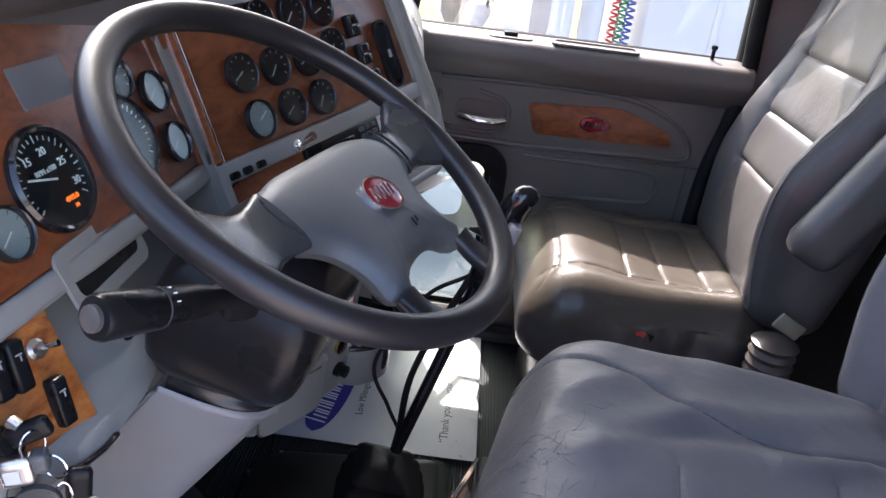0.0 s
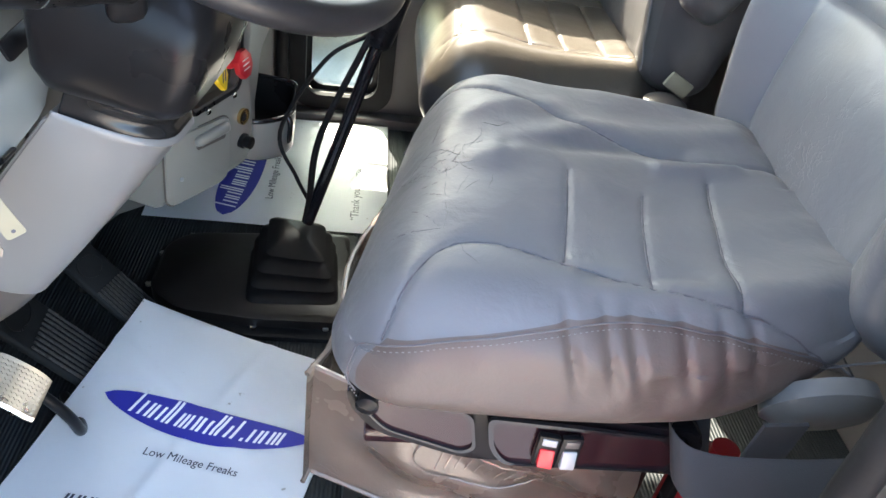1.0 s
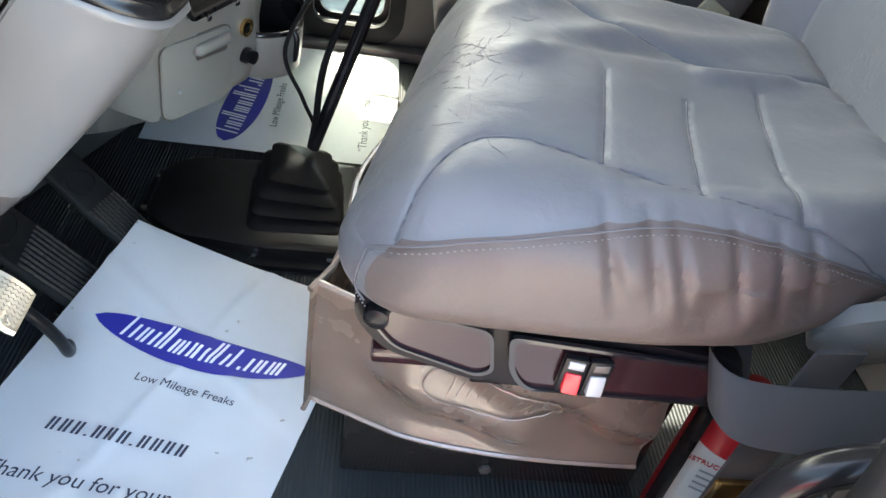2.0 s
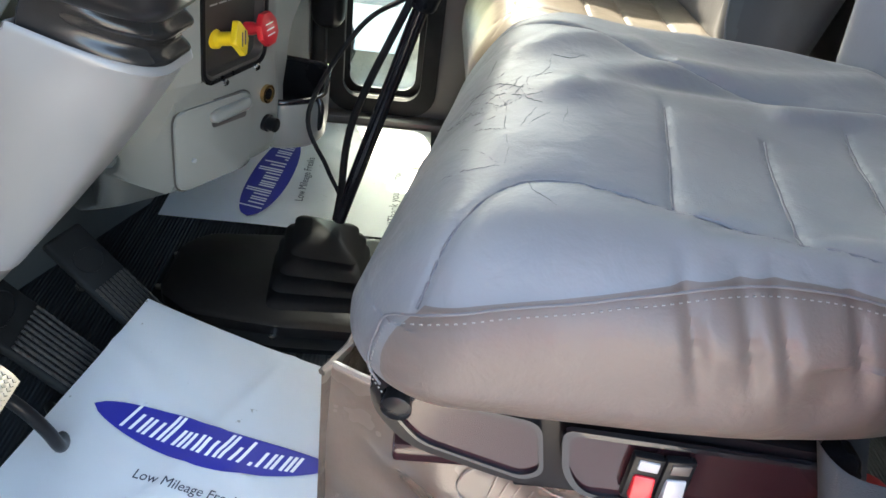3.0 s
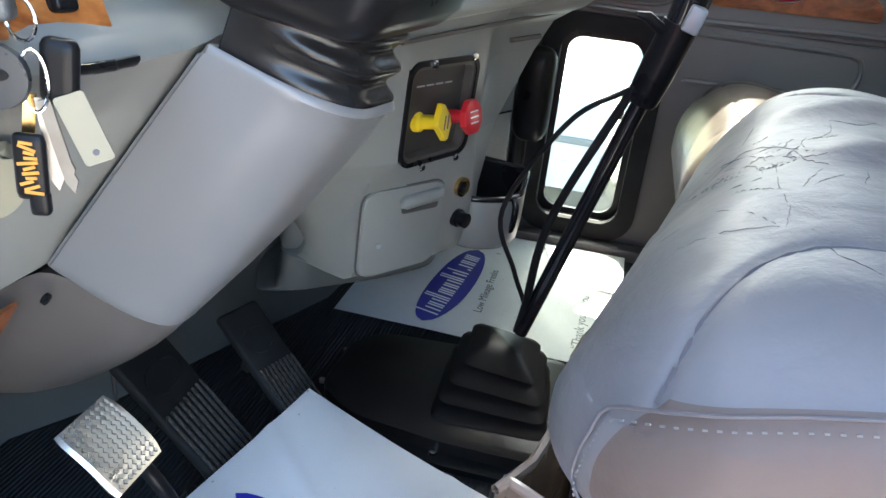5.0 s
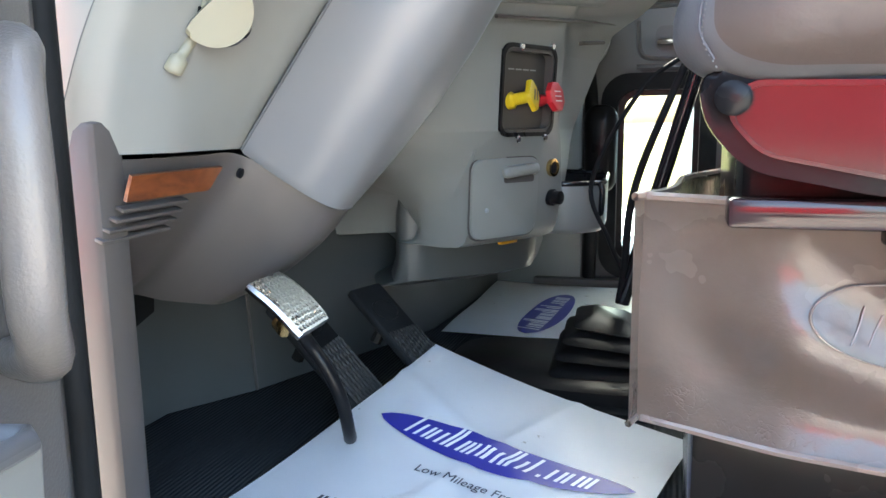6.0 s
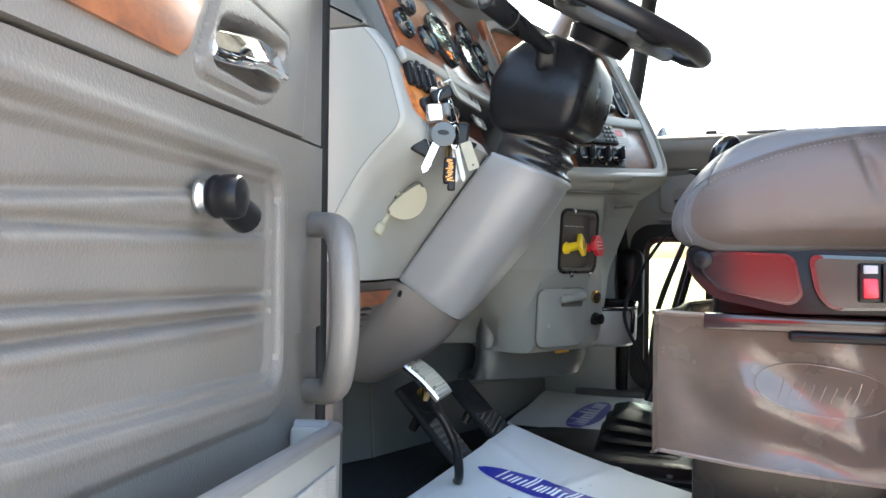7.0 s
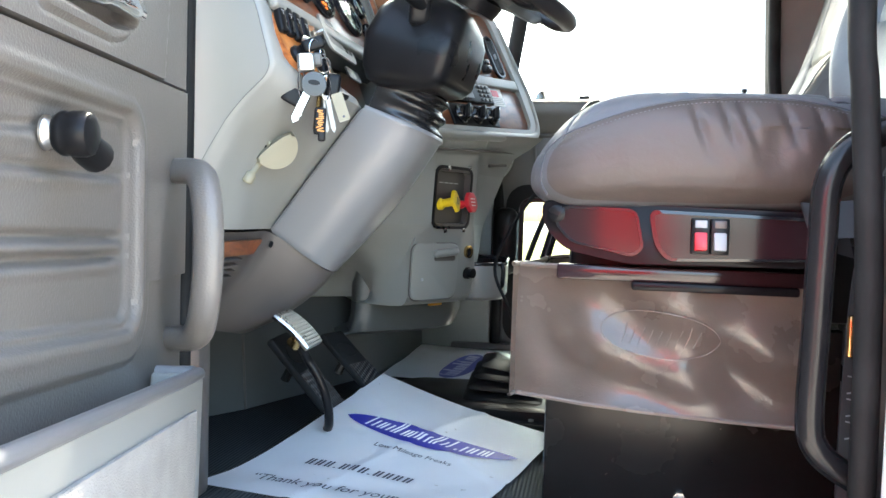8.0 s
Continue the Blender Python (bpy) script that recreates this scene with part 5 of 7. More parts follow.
# ---- dashboard ----
def gauge(parent, m, r, face, needle, ticks=9, mat_face=None):
    """A round instrument: bezel ring, dial, ticks and needle."""
    g = part("gauge", lathe([(r * 1.0, 0), (r * 1.13, 0.001), (r * 1.13, 0.007), (r * 1.06, 0.011), (r * 0.99, 0.009), (r * 0.97, 0.003), (r * 0.5, 0.003)], m, 30), GLOSS, parent, "round instrument with a black bezel")
    part("dial", plate(oval(r * 1.95, r * 1.95, 30), 0.0008, m @ Matrix.Translation((0, 0, 0.0032)), 0), face, g)
    b = None
    for i in range(ticks):
        a = radians(215 - 250 * i / (ticks - 1))
        b = box((r * (0.16 if ticks < 20 or i % 4 == 0 else 0.09), r * (0.035 if ticks < 20 else 0.022), 0.0004), m @ Matrix.Translation((r * 0.86 * math.cos(a), r * 0.86 * math.sin(a), 0.0043)) @ pose(0, 0, 0, 0, 0, math.degrees(a)), 0, 1, b)
    part("scale_marks", b, INK_WHITE if face is not DIAL_GREY else INK_DARK, g, "", False)
    part("needle", box((r * 0.8, r * 0.045, 0.0008), m @ Matrix.Translation((0, 0, 0.0055)) @ pose(0, 0, 0, 0, 0, needle) @ Matrix.Translation((r * 0.3, 0, 0)), 0), INK_WHITE, g, "white needle", False)
    gp = part("lens", plate(oval(r * 1.98, r * 1.98, 30), 0.001, m @ Matrix.Translation((0, 0, 0.0068)), 0), GLASS, g, "", False)
    gp.visible_shadow = False
    return g


DU = Vector((0.075, 0.997, 0)).normalized()
DN = Vector((0.90, -0.07, 0.42)).normalized()
DV = DN.cross(DU)
DP = axes((-0.054, 0.128, 0.854), DU, DV)            # instrument panel before the driver
MU = Vector((0.411, 0.908, 0.076)).normalized()
MP = axes((0.161, 0.705, 0.794), MU, (-0.405, 0.06, 0.905))      # angled middle panel


def dashboard():
    t = thing("dashboard", "grey truck dashboard with burl wood panels and round gauges", "dashboard")
    P = lambda m, x, y, z=0.0: m @ Matrix.Translation((x, y, z))
    # knee panel and end cheek of the driver's side
    prof = [(-0.084, 0.815), (-0.066, 0.795), (-0.046, 0.765), (-0.034, 0.725), (-0.024, 0.690), (-0.021, 0.674), (-0.026, 0.658), (-0.035, 0.642), (-0.046, 0.625), (-0.058, 0.603), (-0.070, 0.58), (-0.092, 0.525), (-0.108, 0.46), (-0.115, 0.422)]

    def swell(y, z):
        hollow = max(0.0, min(1.0, (y + 0.098) / 0.188)) ** 1.9
        shelf = 1 - (1 - max(0.0, min(1.0, (y + 0.100) / 0.120))) ** 2.2
        w = max(0.0, min(1.0, (z - 0.57) / 0.07))
        f = hollow + (shelf - hollow) * w * w * (3 - 2 * w)
        if z > 0.646:
            return 0.083 * f * max(0.0, 1.0 - (z - 0.646) / 0.048)
        x = next(x for x, h in prof if h == z)
        return f * max(0.0, 0.049 - 0.75 * (0.646 - z) - x)

    def rounding(y, z):
        """The outer edge falls back in a wide curve, wider toward the bottom."""
        u = max(0.0, min(1.0, (-0.015 - y) / 0.091))
        return (0.021 * min(1.0, max(0.0, 0.66 - z) / 0.05) + 0.20 * max(0.0, 0.61 - z)) * u ** 2.0

    rows = []
    for y, k in ((-0.112, 0.012), (-0.1105, 0.006), (-0.106, 0.001), (-0.098, -0.003), (-0.088, -0.004), (-0.078, -0.001), (-0.06, 0.0), (-0.04, 0.0), (-0.02, 0.0), (0.0, 0.0), (0.02, 0.0), (0.04, 0.0), (0.06, 0.0), (0.075, 0.0), (0.088, 0.0), (0.12, 0.004), (0.22, 0.03), (0.30, 0.06), (0.46, 0.08)):
        rows.append([Vector((x - k - rounding(y, z) + swell(y, z), y, z)) for x, z in prof] + [Vector((-0.40, y, 0.422)), Vector((-0.40, y, 0.815))])
    cap_line = smooth_path([Vector((x - 0.010 - rounding(-0.1118, z) + swell(-0.1118, z), -0.1118, z)) for x, z in prof], 3)
    part("knee_panel", loft(rows), GREY, t, "grey knee panel")
    part("cap_joint", tube(cap_line, 0.0006, 6), TAUPE_DARK, t, "thin joint round the end cap")
    cheek = [(p.x, p.y) for p in section([Vector((-0.40, 0.8175, 0)), Vector((-0.085, 0.8175, 0)), Vector((-0.104, 0.85, 0)), Vector((-0.170, 0.99, 0)), Vector((-0.40, 0.99, 0))], 0.008, 3)]
    part("upper_cheek", plate(cheek, 0.028, axes((0, -0.084, 0), (1, 0, 0), (0, 0, 1)), 0.007, 3), TAUPE_DARK, t, "dark taupe end cap")
    slit = [Vector((swell(y, 0.642) - 0.034, y, 0.644)) for y in (-0.040, -0.020, 0.0, 0.020)]
    part("coin_slit", tube(slit, 0.006, 8, None, False, 0.5), BLACK, t, "thin black slit")
    # instrument panel
    part("panel_backing", plate([(-0.212, -0.10), (0.300, -0.10), (0.300, 0.22), (-0.212, 0.22)], 0.05, P(DP, 0, 0, -0.058), 0.004), TAUPE_DARK, t)
    part("wood_panel", plate([(-0.215, -0.072), (0.266, -0.072), (0.266, 0.150), (-0.215, 0.150)], 0.006, P(DP, 0, 0, -0.006), 0.003), WOOD, t, "burl wood instrument panel")
    part("panel_rail", box((0.520, 0.026, 0.016), P(DP, 0.039, -0.086, -0.004), 0.006, 3), GREY, t)
    part("panel_end", box((0.026, 0.235, 0.018), P(DP, 0.281, 0.034, -0.007), 0.005, 3), WOOD, t, "burl wood end strip")
    part("panel_brow", loft([section([DP @ Vector((x, 0.150, -0.02)), DP @ Vector((x, 0.150, 0.020)), DP @ Vector((x, 0.162, 0.040)), DP @ Vector((x, 0.195, 0.040)), DP @ Vector((x, 0.24, -0.02))], 0.010, 3) for x in (-0.235, 0.03, 0.300)]), GREY_DARK, t, "dark grey brow over the gauges")
    part("bright_line", box((0.003, 0.230, 0.004), P(DP, 0.2955, 0.034, 0.002), 0.001), CHROME, t, "thin bright strip")
    g = gauge(t, P(DP, 0, 0), 0.0485, GLOSS, 165, 25)
    part("figures", text_mesh("15", 0.0115, P(DP, -0.022, 0.024, 0.0045)), INK_WHITE, g)
    part("figures", text_mesh("20", 0.0115, P(DP, 0.003, 0.028, 0.0045)), INK_WHITE, g)
    part("figures", text_mesh("25", 0.0115, P(DP, 0.023, 0.012, 0.0045)), INK_WHITE, g)
    part("figures", text_mesh("30", 0.0115, P(DP, 0.03, -0.011, 0.0045)), INK_WHITE, g)
    part("figures", text_mesh("RPM x100", 0.0075, P(DP, -0.004, 0.010, 0.0045)), INK_WHITE, g)
    part("figures", text_mesh("4915.0", 0.0075, P(DP, 0.012, -0.024, 0.0045)), ORANGE, g, "glowing orange odometer figures")
    part("figures", text_mesh("74", 0.006, P(DP, 0.014, -0.033, 0.0045)), ORANGE, g)
    gauge(t, P(DP, 0.138, 0.0), 0.0485, GLOSS, 200, 25)
    for x, y, f in ((-0.083, -0.024, DIAL_GREY), (-0.118, 0.040, GLOSS), (-0.06, 0.10, GLOSS), (0.172, 0.068, GLOSS), (0.233, 0.037, SILVER), (0.233, -0.030, SILVER), (-0.17, -0.02, GLOSS)):
        gauge(t, P(DP, x, y), 0.0235, f, 210)
    part("display", plate(rrect(0.082, 0.042, 0.003), 0.002, P(DP, 0.056, 0.088, 0.0), 0.001), LCD, t, "grey message display")
    # switch panel below, left of the column
    SP = axes((-0.013, -0.028, 0.713), (0.22, 0.975, -0.02), (-0.42, 0.06, 0.9))
    edge = section([Vector((-0.066, 0.070, 0)), Vector((-0.068, 0.010, 0)), Vector((-0.056, -0.026, 0)), Vector((-0.030, -0.058, 0)), Vector((0.062, -0.064, 0)), Vector((0.060, 0.072, 0))], 0.010, 3)
    part("switch_wood", plate([(p.x, p.y) for p in edge], 0.010, P(SP, 0, 0, -0.004), 0.002), WOOD_LIGHT, t, "amber burl wood switch panel")
    for i, (x, y) in enumerate(((-0.054, 0.034), (-0.034, 0.033), (-0.014, 0.030), (0.006, 0.027), (0.028, -0.022))):
        k = part("rocker", box((0.0175, 0.048, 0.014), P(SP, x, y, 0.011) @ pose(0, 0, 0, 8, 0, -3), 0.004, 3), BLACK, t, "black rocker switch")
        part("rocker_mark", box((0.007, 0.0016, 0.0006), P(SP, x, y + 0.010, 0.0195) @ pose(0, 0, 0, 8, 0, -3), 0), DIAL_GREY, k)
        part("rocker_mark", box((0.0016, 0.005, 0.0006), P(SP, x + 0.001, y + 0.006, 0.0190) @ pose(0, 0, 0, 8, 0, -3), 0), DIAL_GREY, k)
    tg = part("toggle_base", lathe([(0.010, 0), (0.010, 0.004), (0.006, 0.006), (0.006, 0.012), (0.001, 0.012)], P(SP, 0.032, 0.030, 0.005), 12), STEEL, t, "steel toggle switch")
    part("toggle_lever", tube([SP @ Vector((0.032, 0.030, 0.015)), SP @ Vector((0.038, 0.030, 0.030))], [0.002, 0.0034], 8), STEEL, tg)
    part("ignition", lathe([(0.016, 0), (0.016, 0.006), (0.012, 0.010), (0.012, 0.016), (0.001, 0.016)], P(SP, -0.036, -0.024, 0.005), 20), BLACK, t, "black ignition barrel")
    # storage slot beside the column
    SL = axes((-0.006, 0.085, 0.745), (0, 1, 0), (-0.42, 0, 0.9))
    part("slot_frame", ringplate(rrect(0.15, 0.070, 0.015), rrect(0.125, 0.040, 0.012), 0.004, P(SL, 0.06, 0.025, 0.0), None, 0.0015), GREY, t)
    part("slot", plate(rrect(0.128, 0.044, 0.012), 0.002, P(SL, 0.06, 0.025, 0.001), 0), BLACK, t, "dark storage slot")
    part("lower_slot", plate(rrect(0.075, 0.022, 0.006), 0.003, P(SL, 0.055, -0.048, 0.004), 0.001), BLACK, t, "black coin slot")
    # round plug cap on the knee panel
    sk = axes((-0.066, 0.0, 0.562), (0.2, 0.97, 0), (-0.42, 0, 0.9))
    part("plug_gap", lathe([(0.0345, -0.012), (0.0345, 0.002), (0.030, 0.003)], sk, 28), BLACK, t, "dark gap round the socket")
    cp = part("plug_socket", lathe([(0.032, -0.010), (0.032, 0.006), (0.030, 0.009), (0.024, 0.010), (0.001, 0.010)], sk, 28), CREAM, t, "cream round socket")
    LD = axes((-0.062, -0.020, 0.562), (-0.73, -0.26, -0.63), (0.42, 0.54, -0.71))
    lid = [(0.036 * math.cos(a), (0.036 if math.sin(a) > 0 else 0.007) * math.sin(a)) for a in (2 * math.pi * i / 40 for i in range(40))]
    part("plug_lid", plate(lid, 0.014, P(LD, 0, 0, 0.006), 0.005, 3), CREAM, cp, "cream hooded lid, half open")
    part("lid_tab", tube(smooth_path([(-0.080, -0.030, 0.532), (-0.086, -0.037, 0.520), (-0.089, -0.042, 0.512), (-0.092, -0.046, 0.504), (-0.095, -0.047, 0.498)], 3), [0.005] * 6 + [0.009] * 6 + [0.006], 10, None, False, 0.5), CREAM, cp)

    # ---- angled middle panel ----
    outer = [(p.x, p.y) for p in section([Vector((-0.345, -0.152, 0)), Vector((0.224, -0.152, 0)), Vector((0.236, 0.0, 0)), Vector((0.203, 0.235, 0)), Vector((-0.345, 0.235, 0))], 0.055, 7)]
    inner = [(p.x, p.y) for p in section([Vector((-0.330, -0.130, 0)), Vector((0.184, -0.130, 0)), Vector((0.192, 0.0, 0)), Vector((0.166, 0.216, 0)), Vector((-0.330, 0.216, 0))], 0.040, 7)]
    part("middle_backing", plate(outer, 0.085, P(MP, 0, 0, -0.095), 0.010, 3), GREY, t)
    part("middle_bezel", ringplate(outer, inner, 0.018, P(MP, 0, 0, -0.010), None, 0.006), GREY, t, "grey moulded bezel")
    part("middle_wood", plate([(p.x, p.y) for p in section([Vector((-0.328, 0.018, 0)), Vector((0.190, 0.018, 0)), Vector((0.165, 0.214, 0)), Vector((-0.328, 0.214, 0))], 0.012, 4)], 0.005, P(MP, 0, 0, -0.007), 0.002), WOOD, t, "burl wood gauge panel")
    part("middle_wood", plate([(p.x, p.y) for p in section([Vector((-0.328, -0.128, 0)), Vector((0.183, -0.128, 0)), Vector((0.191, -0.012, 0)), Vector((-0.328, -0.012, 0))], 0.025, 5)], 0.005, P(MP, 0, 0, -0.007), 0.002), WOOD, t, "burl wood radio panel")
    part("wood_moulding", box((0.017, 0.212, 0.020), P(MP, -0.3365, 0.124, 0.001), 0.006, 3), WOOD, t, "burl wood moulding between the panels")
    part("bright_line", box((0.0025, 0.206, 0.003), P(MP, -0.3275, 0.124, 0.008), 0.001), CHROME, t, "thin bright strip")
    part("middle_bar", box((0.526, 0.030, 0.014), P(MP, -0.070, 0.004, 0.000), 0.005, 3), GREY, t)
    for x, y in ((-0.236, 0.125), (-0.166, 0.120), (-0.092, 0.118), (-0.018, 0.124), (-0.158, 0.056), (-0.085, 0.054), (-0.166, 0.189), (-0.094, 0.188), (-0.022, 0.185)):
        gauge(t, P(MP, x, y), 0.0255, GLOSS, 196 + 260 * (x + y) % 40)
    gauge(t, P(MP, -0.231, 0.056), 0.0255, DIAL_GREY, 30)
    for x, y in ((0.045, 0.146), (0.053, 0.096), (0.063, 0.050)):
        k = part("rocker", box((0.030, 0.038, 0.014), P(MP, x, y, 0.004), 0.004, 3), BLACK, t, "black rocker switch")
        part("rocker_lobe", pillow((0.0125, 0.008, 0.004), 0.004, 6, None, P(MP, x, y + 0.009, 0.011)), GLOSS, k)
        part("rocker_lobe", pillow((0.0125, 0.008, 0.004), 0.004, 6, None, P(MP, x, y - 0.009, 0.011)), GLOSS, k)
        part("rocker_mark", box((0.012, 0.0025, 0.0006), P(MP, x, y, 0.0115), 0), DIAL_GREY, k)
    for x in (-0.318, -0.292, -0.264):
        part("bar_button", pillow((0.0095, 0.0055, 0.004), 0.0038, 6, None, P(MP, x, -0.002, 0.0075)), BLACK, t, "small black button")
    tg = part("toggle_base", lathe([(0.010, 0), (0.010, 0.004), (0.006, 0.006), (0.006, 0.010), (0.001, 0.010)], P(MP, -0.182, 0.0, 0.006), 14), CHROME, t, "chrome toggle switch")
    part("toggle_lever", tube([MP @ Vector((-0.182, 0.0, 0.014)), MP @ Vector((-0.180, 0.006, 0.030)), MP @ Vector((-0.179, 0.010, 0.044))], [0.003, 0.005, 0.0065], 10), CHROME, tg)
    VM = P(MP, 0.127, 0.083) @ pose(0, 0, 0, 0, 0, 3)
    vent = part("vent", ringplate(rrect(0.044, 0.122, 0.021), rrect(0.036, 0.112, 0.0175), 0.008, VM, None, 0.002), GLOSS, t, "tall black air vent")
    part("vent_back", plate(rrect(0.040, 0.116, 0.019), 0.002, VM, 0), GLOSS, vent)
    for i in range(5):
        part("vent_slat", box((0.0022, 0.096, 0.006), VM @ Matrix.Translation((-0.013 + 0.0065 * i, 0, 0.004)), 0), BLACK, vent)
    part("vent_tab", box((0.005, 0.014, 0.006), VM @ Matrix.Translation((0, 0, 0.008)), 0.001), DIAL_GREY, vent)
    # radio and climate controls
    rd = part("radio", box((0.200, 0.054, 0.014), P(MP, -0.066, -0.036, 0.000), 0.004, 3), BLACK, t, "black radio face")
    part("radio_slot", box((0.110, 0.006, 0.002), P(MP, -0.098, -0.024, 0.0072), 0.0008), GLOSS, rd)
    part("radio_display", plate(rrect(0.085, 0.016, 0.002), 0.0008, P(MP, -0.098, -0.044, 0.0068), 0), LCD, rd, "grey radio display")
    for i in range(3):
        for j in range(4):
            part("radio_key", box((0.0125, 0.0075, 0.005), P(MP, -0.020 + 0.0175 * i, -0.054 + 0.0118 * j, 0.008), 0.0018), PAD, rd, "grey radio key")
    st = part("warning_sticker", plate(rrect(0.062, 0.050, 0.003), 0.0006, P(MP, 0.070, -0.036, -0.0018), 0), WHITE, t, "white sticker with a red band")
    part("sticker_band", plate(rrect(0.032, 0.018, 0.001), 0.0004, P(MP, 0.066, -0.026, -0.0011), 0), RED, st)
    for i in range(4):
        part("sticker_line", box((0.050, 0.0022, 0.0004), P(MP, 0.070, -0.040 - 0.0052 * i, -0.0010), 0), DIAL_GREY, st)
    cl = part("climate_panel", box((0.200, 0.058, 0.010), P(MP, -0.076, -0.098, 0.000), 0.004, 3), BLACK, t, "black climate control panel")
    for x in (-0.140, -0.074, -0.009):
        k = part("climate_knob", lathe([(0.0235, 0), (0.0235, 0.005), (0.0200, 0.009), (0.0185, 0.016), (0.001, 0.017)], P(MP, x, -0.099, 0.004), 24), GLOSS, cl, "black rotary knob")
        part("knob_grip", box((0.040, 0.009, 0.014), P(MP, x, -0.099, 0.026) @ pose(0, 0, 0, 0, 0, 55), 0.004, 3), BLACK, cl)
        part("knob_mark", box((0.010, 0.0016, 0.0006), P(MP, x, -0.099, 0.0332) @ pose(0, 0, 0, 0, 0, 55) @ Matrix.Translation((0.012, 0, 0)), 0), INK_WHITE, cl)
    # dash top and the passenger side
    top = [Vector((-0.40, -0.11, 0.95)), Vector((-0.40, 1.39, 0.95)), Vector((0.02, 1.39, 0.93)), Vector((0.13, 0.95, 1.02)), Vector((0.015, 0.62, 1.03)), Vector((-0.085, 0.38, 1.03)), Vector((-0.15, -0.08, 1.00)), Vector((-0.17, -0.11, 0.98))]
    part("dash_top", loft([section([p + Vector((0, 0, -0.12)) for p in top], 0.03, 3), section([p + Vector((0.0, 0, -0.02)) for p in top], 0.03, 3), section([Vector((p.x * 0.97 - 0.01, p.y, p.z)) for p in top], 0.03, 3)]), GREY_DARK, t, "dark grey dash top")
    prof2 = [(0.16, 0.93), (0.20, 0.86), (0.205, 0.74), (0.185, 0.62), (0.12, 0.56), (-0.40, 0.52), (-0.40, 0.95)]
    part("passenger_fascia", loft([section([Vector((x + (1.39 - y) * 0.10, y, z)) for x, z in prof2], 0.03, 4) for y in (0.905, 1.10, 1.385)]), GREY, t, "grey passenger fascia")
    vv = axes((0.206, 1.06, 0.889), (-0.10, 0.99, 0), (-0.5, 0, 0.87))
    part("side_vent", box((0.07, 0.05, 0.02), P(vv, 0.02, 0.0, 0.0), 0.006), GLOSS, t, "black side air vent")

    # ---- lower console under the middle panel ----
    out = Vector((0.905, -0.425, 0))
    base = [(-0.085, 0.345), (-0.020, 0.392), (0.040, 0.440), (0.080, 0.482), (0.1000, 0.5035), (0.1018, 0.5070), (0.1603, 0.6320), (0.1620, 0.6355), (0.170, 0.655), (0.1735, 0.668), (0.1715, 0.680)]
    low = [(-0.100, 0.640), (-0.050, 0.556), (-0.040, 0.534), (-0.008, 0.514), (0.056, 0.488), (0.058, 0.491), (0.142, 0.610), (0.146, 0.617), (0.163, 0.648), (0.1715, 0.666), (0.1715, 0.680)]
    rows = []
    for z, off, cut in ((0.652, 0.034, 0), (0.640, 0.030, 0), (0.622, 0.023, 0), (0.612, 0.012, 0), (0.600, 0.005, 0), (0.563, 0.002, 0), (0.560, 0.002, 1), (0.436, -0.006, 1), (0.433, -0.006, 0), (0.405, -0.008, 0), (0.370, -0.008, 0), (0.325, -0.008, 0), (0.268, -0.010, 0), (0.252, -0.018, 0), (0.244, -0.032, 0), (0.241, -0.070, 0)):
        line = []
        for i, (x, y) in enumerate(base):
            deep = 0.020 if cut and 5 <= i <= 6 else 0.0
            k = max(0.0, min(1.0, (0.43 - z) / (0.03 if i > 3 else 0.15)))
            x, y = x + (low[i][0] - x) * k, y + (low[i][1] - y) * k
            line.append(Vector((x, y, z)) + out * (off * (1 - k if z > 0.27 else 1) - deep))
        if z > 0.605:
            k = (z - 0.605) / 0.06
            line += [Vector((0.205 + 0.055 * k, 0.735 + 0.02 * k, z)) + out * off, Vector((0.255 + 0.05 * k, 0.83, z)) + out * off]
        elif z > 0.355:
            k = (z - 0.355) / 0.255
            line += [Vector((0.150 + 0.052 * k ** 2, 0.715 + 0.02 * k, z)), Vector((0.165 + 0.085 * k ** 2, 0.80 + 0.03 * k, z))]
        else:
            line += [Vector((0.150, 0.715, z)), Vector((0.160, 0.790, z))]
        line += [Vector((0.02 if z < 0.355 else -0.02, 0.84, z)), Vector((-0.25, 0.60, z))]
        if z > 0.59:
            line = [p + Vector((0, 0, 0.075 * (p.y - 0.62) * min(1.0, (z - 0.59) / 0.02))) for p in line]
        rows.append(line)
    part("console", loft(rows), GREY, t, "grey lower console")
    part("console_groove", tube([Vector((0.104, 0.455, 0.604)), Vector((0.186, 0.646, 0.616)), Vector((0.250, 0.795, 0.625))], 0.0032, 8), GREY_DARK, t)
    lip = smooth_path([(-0.335, -0.150, 0.0), (-0.10, -0.151, 0.0), (0.120, -0.151, 0.0), (0.185, -0.146, 0.0), (0.216, -0.118, 0.0), (0.228, -0.070, 0.0), (0.231, 0.0, 0.0), (0.205, 0.18, 0.0)], 6)
    part("console_lip", tube([MP @ p for p in lip], 0.0125, 12), GREY, t, "rounded lip under the middle panel")
    part("bracket_groove", tube([Vector((0.196, 0.715, 0.585)), Vector((0.232, 0.765, 0.590))], 0.004, 8), GREY_DARK, t)
    CN = axes((0.1315, 0.571, 0.4985), (0.424, 0.906, 0), (0.06, -0.03, 1))
    fr = part("valve_frame", ringplate(rrect(0.150, 0.148, 0.022), rrect(0.138, 0.134, 0.018), 0.005, P(CN, 0, 0, -0.003), None, 0.002), BLACK, t, "black brake valve surround")
    part("valve_bezel", ringplate(rrect(0.139, 0.135, 0.018), rrect(0.129, 0.124, 0.014), 0.016, P(CN, 0, 0, -0.0165), None, 0.003), GREY_DARK, fr)
